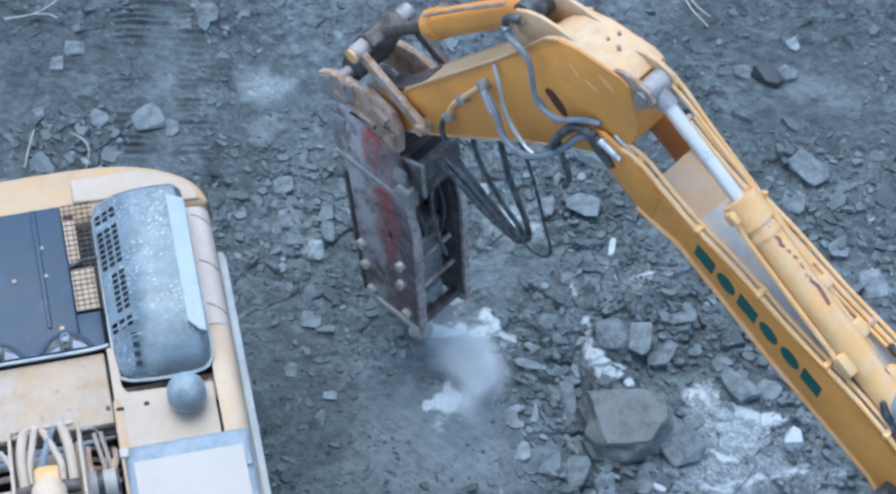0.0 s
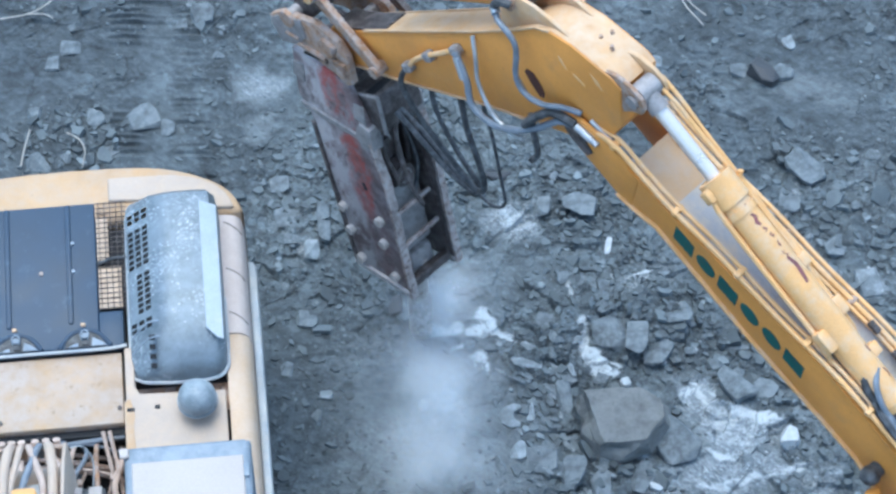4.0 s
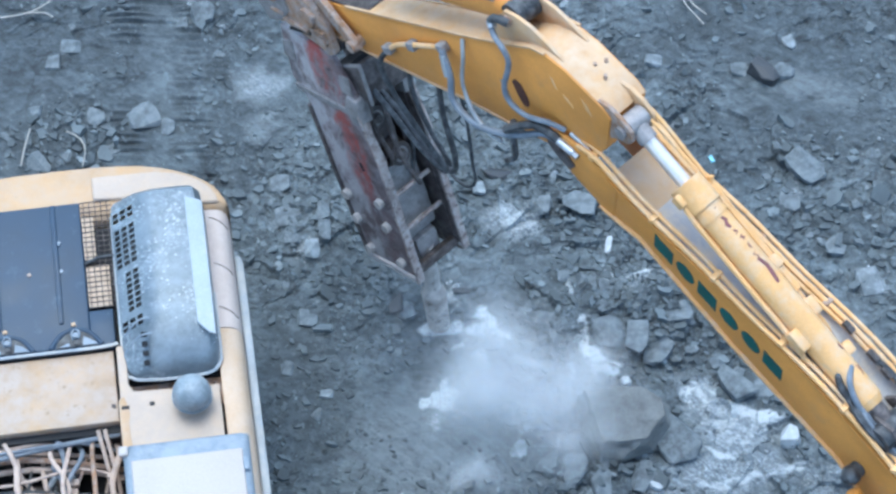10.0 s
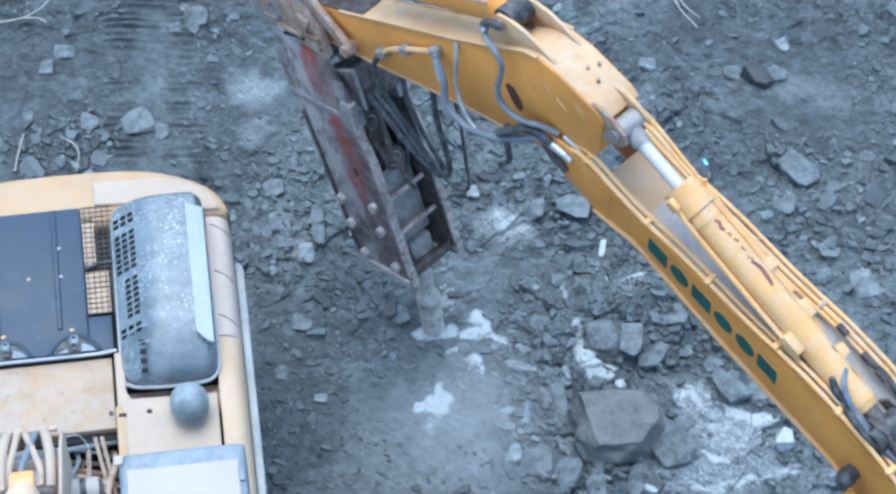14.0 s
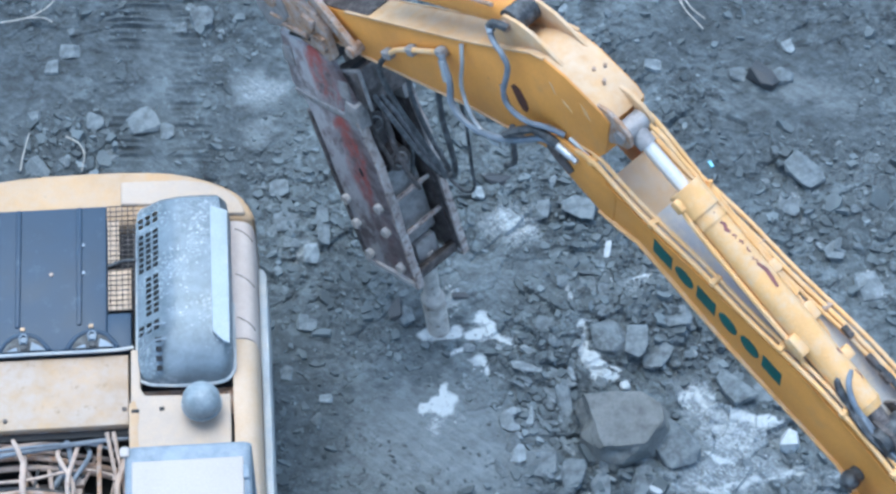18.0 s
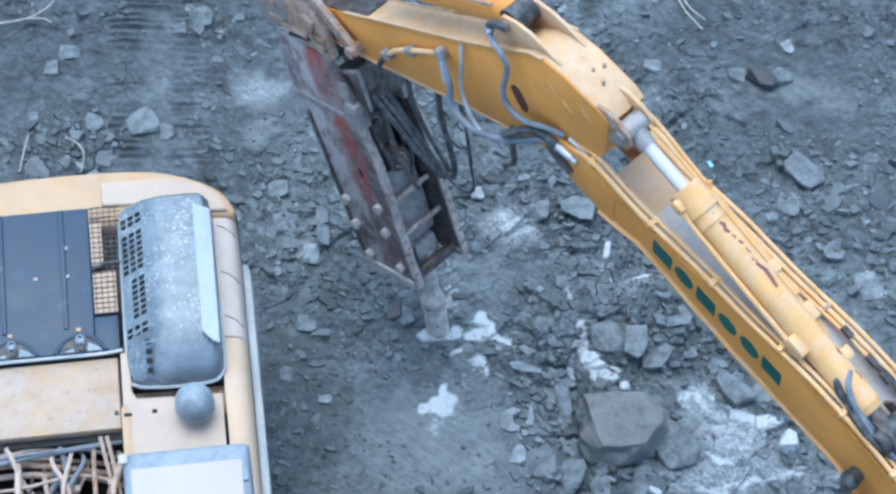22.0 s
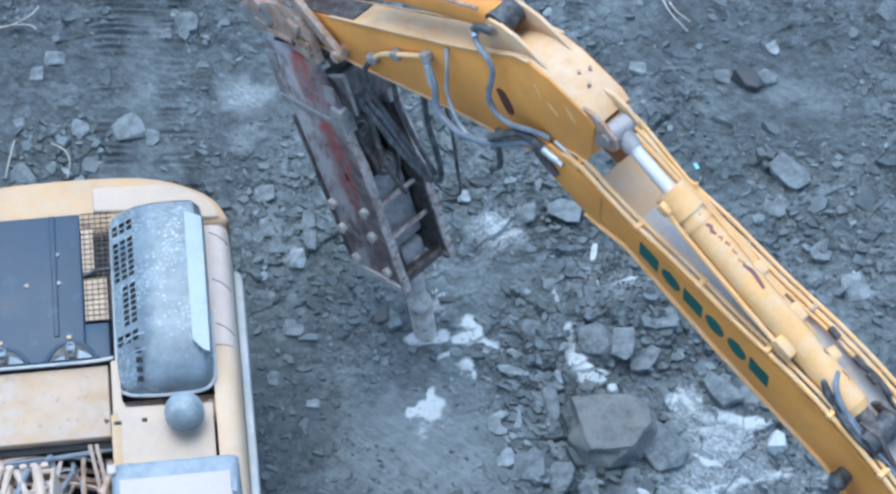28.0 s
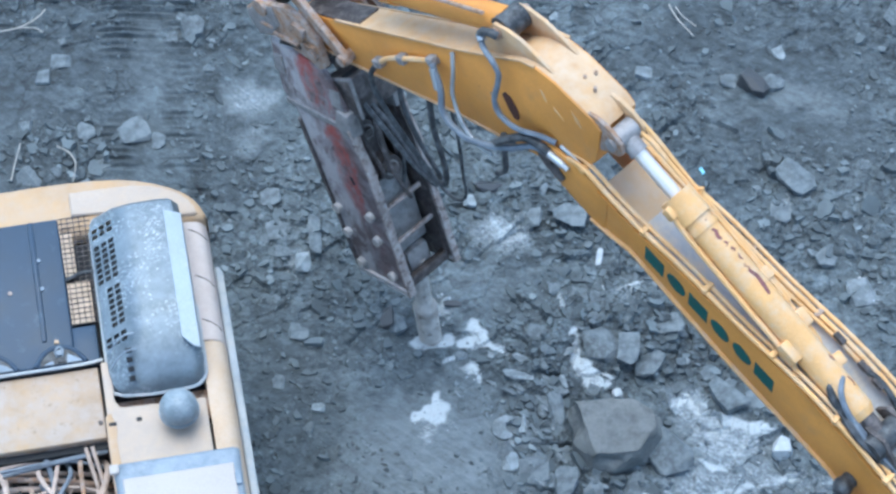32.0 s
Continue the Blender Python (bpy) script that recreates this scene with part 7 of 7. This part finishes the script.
# ---- dust ----
def dust_material():
    m = bpy.data.materials.new("pale_rock_dust")
    m.use_nodes = True
    N, L = m.node_tree.nodes, m.node_tree.links
    N.remove(N["Principled BSDF"])
    clear, dif, tra = N.new("ShaderNodeBsdfTransparent"), N.new("ShaderNodeBsdfDiffuse"), N.new("ShaderNodeBsdfTranslucent")
    dif.inputs[0].default_value = tra.inputs[0].default_value = (0.84, 0.85, 0.86, 1)
    a, b = N.new("ShaderNodeMixShader"), N.new("ShaderNodeMixShader")
    a.inputs[0].default_value, b.inputs[0].default_value = 0.4, 0.215
    L.new(dif.outputs[0], a.inputs[1]), L.new(tra.outputs[0], a.inputs[2])
    L.new(clear.outputs[0], b.inputs[1]), L.new(a.outputs[0], b.inputs[2])
    L.new(b.outputs[0], N["Material Output"].inputs["Surface"])
    return m


DUST_MAT = dust_material()


def puff_mesh(seed, sigma, count, size):
    r = np.random.RandomState(seed)
    lobes = r.normal(0, sigma * 0.75, (7, 3)) * (1, 1, 0.7)
    c = lobes[r.randint(0, 7, count)] + r.normal(0, sigma * 0.62, (count, 3)) * (1, 1, 0.7)
    a = r.uniform(0, 6.28, (count, 1)) + np.array([[0, 2.1, 4.2]])
    s = size * r.uniform(0.6, 1.3, (count, 1))
    tri = np.stack([c[:, None, 0] + s * np.cos(a), c[:, None, 1] + s * np.sin(a), c[:, None, 2] + s * r.uniform(-0.5, 0.5, (count, 3))], -1)
    me = bpy.data.meshes.new("dust_puff")
    me.from_pydata(tri.reshape(-1, 3).tolist(), [], np.arange(count * 3).reshape(-1, 3).tolist())
    me.materials.append(DUST_MAT)
    return me


PUFFS = [puff_mesh(60 + i, s, int(390000 * s * s) + 1000, 0.0046) for i, s in enumerate((0.10, 0.14, 0.17, 0.21, 0.24, 0.07))]
PUFFS.append(puff_mesh(70, 0.36, 15000, 0.0046))
DUST = []


def puff(mesh, born, life, start, target, drift, ease, size=1.0, spin=0.0):
    """A cloud piece that comes out of the strike pit, swells away, drifts and settles into the ground."""
    ob = tagged(new("dust_puff", PUFFS[mesh]), "pale grey drifting cloud of rock dust", "dust", "dust cloud", kind="stuff")
    start, target, drift = Vector(start), Vector(target), Vector(drift)

    def place(t):
        age = t - born
        if age < 0:
            return Vector((start.x, start.y, -1.0)) + Vector((0, 0, 0.35)) * max(0.0, 1 + age / 0.6)
        f = 1 - math.exp(-age / ease)
        p = start.lerp(target, f) + drift * age
        if age < 0.12:
            p.z = -0.65 + (p.z + 0.65) * age / 0.12
        if age > life:
            p = start.lerp(target, 1 - math.exp(-life / ease)) + drift * life + drift * min(age - life, 2.0) * 0.6
            p.z -= (p.z + 1.2) * min(1.0, (age - life) / 1.6) ** 1.3
        return p
    times = sorted({0.0, 32.0, max(0.0, born - 0.6), max(0.0, born)} | {min(32.0, max(0.0, born + d)) for d in (0.06, 0.12, 0.3, 0.5, 0.8, 1.2, 1.7, 2.3, 3.0)}
                   | {min(32.0, max(0.0, born + life + d)) for d in (0.0, 0.4, 0.8, 1.2, 1.6, 2.0)})
    DUST.append((ob, [(t, Matrix.Translation(place(t)) @ pose(0, 0, 0, 0, 0, spin + 14 * max(0.0, min(4.0, t - born)))) for t in times]))


def dust_clouds():
    rng = random.Random(21)
    hit = (-0.05, -0.90, 0.05)
    born = -1.15
    while born < 3.25:
        early = born < -0.2
        puff(rng.choice((1, 2, 3)) if born > 0.4 else rng.choice((0, 1, 1)), born, rng.uniform(1.6, 2.3) - 0.3 * max(0.0, born - 1.5), hit,
             (hit[0] + rng.uniform(-0.14, 0.16) + (0.16 if early else 0.0), hit[1] - 0.10 + rng.uniform(-0.12, 0.12), 0.25 + rng.random() * 0.2),
             (rng.uniform(-0.06, 0.04) + (0.05 if early else -0.03), -0.55 + rng.uniform(-0.15, 0.1), 0.02), 0.5, spin=rng.uniform(0, 360))
        born += 0.17
    for i in range(9):
        puff(rng.choice((0, 1, 1)), 1.7 + 0.19 * i, 1.1, hit, (hit[0] + rng.uniform(-0.12, 0.10), hit[1] + rng.uniform(0.0, 0.2), 0.45 + 0.3 * rng.random()), (0.0, -0.12, 0.04), 0.35, spin=i * 47)
    for i in range(16):
        puff(rng.choice((0, 0, 5)), -0.75 + 0.035 * i, 1.1, hit, (0.26 + rng.uniform(-0.09, 0.07), -1.15 + rng.uniform(-0.10, 0.14), 0.22), (-0.05, -0.45, 0.02), 0.3, spin=i * 53)
    for i in range(16):
        puff(rng.choice((0, 5, 5)), 6.42 + 0.03 * i, 0.9, hit, (0.04 + rng.uniform(-0.07, 0.07), -0.72 + rng.uniform(-0.10, 0.16), 0.25 + 0.2 * rng.random()), (0.03, -0.1, 0.03), 0.25, spin=i * 41)
    for i in range(5):
        puff(6, 3.4 + 0.15 * i, 2.5, hit, (-0.85 + 0.28 * i, -1.75 + 0.1 * (i % 3), 0.2), (-0.04, -0.08, 0), 0.8, spin=i * 75)
    for born in (5.3, 5.7, 6.1, 6.5):
        puff(5, born, 0.7, hit, (hit[0] + 0.05, hit[1] - 0.05, 0.15), (0, -0.15, 0.05), 0.3, spin=born * 70)
    for i in range(30):
        born = 6.85 + 1.75 * (i / 30) ** 0.9
        a = rng.uniform(0, 6.28)
        rad = math.sqrt(rng.random())
        column = i in (9, 10, 11, 12)
        if column:
            target = (0.28 + rng.uniform(-0.08, 0.1), -0.35 + 0.12 * (i - 9), 0.75)
        else:
            target = (0.48 + 0.80 * rad * math.cos(a), -0.84 + 0.44 * rad * math.sin(a), 0.25 + 0.45 * rng.random())
        puff(rng.choice((1, 2, 3, 4)) if i > 6 else rng.choice((0, 1)), born, 0.6 if column else rng.uniform(1.5, 2.9) - (born - 6.85) * 0.35, hit, target,
             (rng.uniform(0.0, 0.16) + (0.05 if column else 0.0), (-0.15 if column else -0.38) + rng.uniform(-0.14, 0.12), 0.0), 0.55, spin=rng.uniform(0, 360))
    for i in range(13):
        puff(6, 8.8 + 0.2 * i, 2.1 + 0.02 * i, hit, (hit[0] + rng.uniform(0.25, 1.05) - 0.02 * i, hit[1] - rng.uniform(0.35, 0.85), 0.2), (0.11, -0.30, 0), 0.7, spin=i * 60)
    for i in range(5):
        puff(6, 11.4 + 0.45 * i, 2.6, hit, (-0.05 + 0.16 * i, -1.55 - 0.12 * (i % 2), 0.15), (0.04, -0.12, 0), 0.8, spin=i * 70)


dust_clouds()
# ---- what moves ----
# seconds, boom, stick and breaker turns in degrees, rock forward and up in metres, swing in degrees
ARM_ROWS = [(0.0, 8.34, -19.47, 16.65, 0.0, -0.22, -1.31), (0.5, 9.11, -21.55, 18.61, 0.0, 0.0, -2.34),
            (1.0, 8.95, -21.05, 17.57, 0.0, 0.0, -2.19), (1.5, 8.48, -20.69, 17.18, -0.01, 0.0, -2.17),
            (2.0, 8.76, -19.75, 16.3, 0.0, 0.02, -2.16), (2.5, 8.74, -17.46, 14.43, 0.01, 0.02, -1.82),
            (3.0, 7.74, -15.38, 12.57, 0.0, 0.04, -1.78), (3.5, 6.37, -11.64, 9.45, -0.01, 0.07, -1.69),
            (4.5, 4.2, -6.6, 6.4, 0.0, 0.05, -0.6), (5.5, 2.25, -2.76, 3.95, 0.0, 0.03, 0.45),
            (6.0, 1.24, -2.01, 2.24, 0.01, -0.05, 0.12), (6.5, 1.46, -2.21, 2.12, 0.0, -0.02, 0.04),
            (7.0, 0.98, -1.26, 1.17, 0.0, 0.0, 0.02), (7.5, 0.54, -0.27, 0.42, 0.0, 0.01, -0.06),
            (8.0, 0.5, 0.07, -0.1, 0.01, 0.0, -0.15), (9.0, 0.27, 0.16, -0.13, 0.0, 0.01, -0.12),
            (10.0, 0.05, 0.09, -0.01, 0.0, 0.0, -0.02), (19.0, 0.0, 0.0, 0.0, 0.0, 0.0, 0.0), (32.0, 0.0, 0.0, 0.0, 0.0, 0.0, 0.0)]
# seconds, heading of the digging machine and its nod, in degrees
DIG_ROWS = [(0.0, 11.57, 1.05), (0.5, 10.52, 1.24), (1.0, 10.46, 0.87), (1.5, 10.27, 0.97), (2.0, 8.32, 0.97), (2.5, 6.54, 0.97),
            (3.0, 5.79, 0.87), (3.5, 5.68, 0.76), (5.5, 5.12, -0.66), (6.0, 5.04, -0.75), (6.5, 5.46, -0.7), (7.0, 6.16, -0.61),
            (7.5, 6.19, -0.41), (8.0, 6.25, -0.19), (8.5, 6.78, 0.2), (9.0, 7.71, 0.47), (9.5, 7.88, 0.61), (10.0, 7.96, 0.57),
            (10.5, 8.01, 0.7), (11.0, 8.66, 0.99), (11.5, 10.43, 0.85), (12.0, 12.22, 1.0), (12.5, 13.42, 1.3), (13.0, 13.28, 0.88),
            (13.5, 11.19, 0.92), (14.0, 6.87, 1.11), (14.5, 3.36, 0.93), (15.5, 2.4, -0.2), (16.5, 2.91, -1.05), (17.0, 3.38, -0.71),
            (17.5, 3.51, -0.68), (18.0, 3.69, -0.64), (18.5, 4.03, -0.46), (19.0, 4.1, 0.0), (19.5, 4.27, 0.4), (20.0, 4.59, 0.55),
            (20.5, 4.59, 0.48), (21.0, 5.75, 0.54), (21.5, 5.44, 0.81), (22.0, 6.44, 0.78), (22.5, 6.64, 0.87), (23.0, 8.22, 0.97),
            (23.5, 11.91, 0.87), (24.0, 17.61, 1.48), (24.5, 20.42, 0.95), (25.0, 19.62, 0.82), (25.5, 16.08, 0.32), (26.5, 8.6, 0.6),
            (27.5, 4.76, 1.3), (28.0, 5.6, 1.4), (28.5, 6.73, 1.46), (29.0, 6.45, 1.21), (29.5, 6.67, 1.41), (30.0, 7.31, 1.32),
            (30.5, 7.52, 1.21), (31.0, 8.55, 1.26), (31.5, 9.26, 1.33), (32.0, 9.88, 1.39)]
# seconds, how high the digging boom stands, in degrees
LIFT_ROWS = [(0.0, 48.3), (0.5, 53.0), (1.0, 57.5), (1.5, 58.0), (2.0, 58.0), (2.5, 58.0), (3.0, 57.4), (3.5, 53.1), (4.5, 40.0), (5.5, 26.0), (12.0, 26.0), (12.5, 35.0),
             (13.0, 43.5), (13.5, 47.4), (14.0, 48.4), (14.5, 48.1), (15.5, 36.0), (16.5, 26.0), (23.5, 26.0), (24.0, 34.0), (24.5, 43.0), (25.0, 47.2), (25.5, 50.6),
             (26.5, 50.5), (27.5, 46.1), (28.5, 43.7), (29.5, 32.0), (31.0, 26.0), (32.0, 26.0)]


def lift_at(t):
    for (a, x), (b, y) in zip(LIFT_ROWS, LIFT_ROWS[1:]):
        if a <= t <= b:
            f = (t - a) / (b - a)
            f = f * f * (3 - 2 * f)
            return x + (y - x) * f
    return LIFT_ROWS[-1][1]


def motions():
    def about(rest, now, angle):
        return Matrix.Translation((now.x + SHIFT, 0, now.y)) @ Matrix.Rotation(-angle, 4, "Y") @ Matrix.Translation((-rest.x - SHIFT, 0, -rest.y))

    def aim(a0, b0, a1, b1):
        u, v = b0 - a0, b1 - a1
        return about(a0, a1, math.atan2(v.y, v.x) - math.atan2(u.y, u.x))
    tracks = {k: [] for k in ("house", "boom", "stick", "brk", "barrel", "rod", "tipc", "tiprod", "idlers", "link", "loops")}
    hose_a, hose_b = Vector((0.15, 3.85)), Vector((0.64, 2.96))
    for row in ARM_ROWS:
        t, st = row[0], arm_state(row)
        swing = Matrix.Rotation(radians(-row[6]), 4, "Z")
        ha = st["stick"][1] + turn(hose_a - S_PIN, st["stick"][2])
        hb = st["breaker"][1] + turn(hose_b - H_PIN, st["breaker"][2])
        made = dict(house=Matrix.Translation((row[4], 0, row[5])), boom=about(*st["boom"]), stick=about(*st["stick"]), brk=about(*st["breaker"]),
                    barrel=aim(ARM_BASE, ARM_EYE, st["arm_base"], st["arm_eye"]), rod=aim(ARM_EYE, ARM_BASE, st["arm_eye"], st["arm_base"]),
                    tipc=aim(TIP_BASE, KNEE, st["tip_base"], st["knee"]), tiprod=aim(KNEE, TIP_BASE, st["knee"], st["tip_base"]),
                    idlers=aim(IDLER, KNEE, st["idler"], st["knee"]), link=aim(LINK, KNEE, st["link"], st["knee"]), loops=aim(hose_a, hose_b, ha, hb))
        for k, m in made.items():
            tracks[k].append((t, swing @ m))
    for k, rows in tracks.items():
        for ob in ARM[k] if isinstance(ARM[k], list) else [ARM[k]]:
            walk(ob, rows)
    # the digging machine swings and nods, and its boom lifts
    nod = lambda turn_, tilt: Matrix.Rotation(radians(turn_), 4, "Z") @ Matrix.Rotation(radians(tilt), 4, "X")
    walk(DIGGER_TOP, [(t, nod(a, b)) for t, a, b in DIG_ROWS])
    walk(DIGGER_BOOM, [(t, nod(a, b) @ Matrix.Translation(BOOM_FOOT) @ Matrix.Rotation(radians(-lift_at(t)), 4, "X")) for t, a, b in DIG_ROWS])
    for puff, rows in DUST:
        walk(puff, rows)


motions()
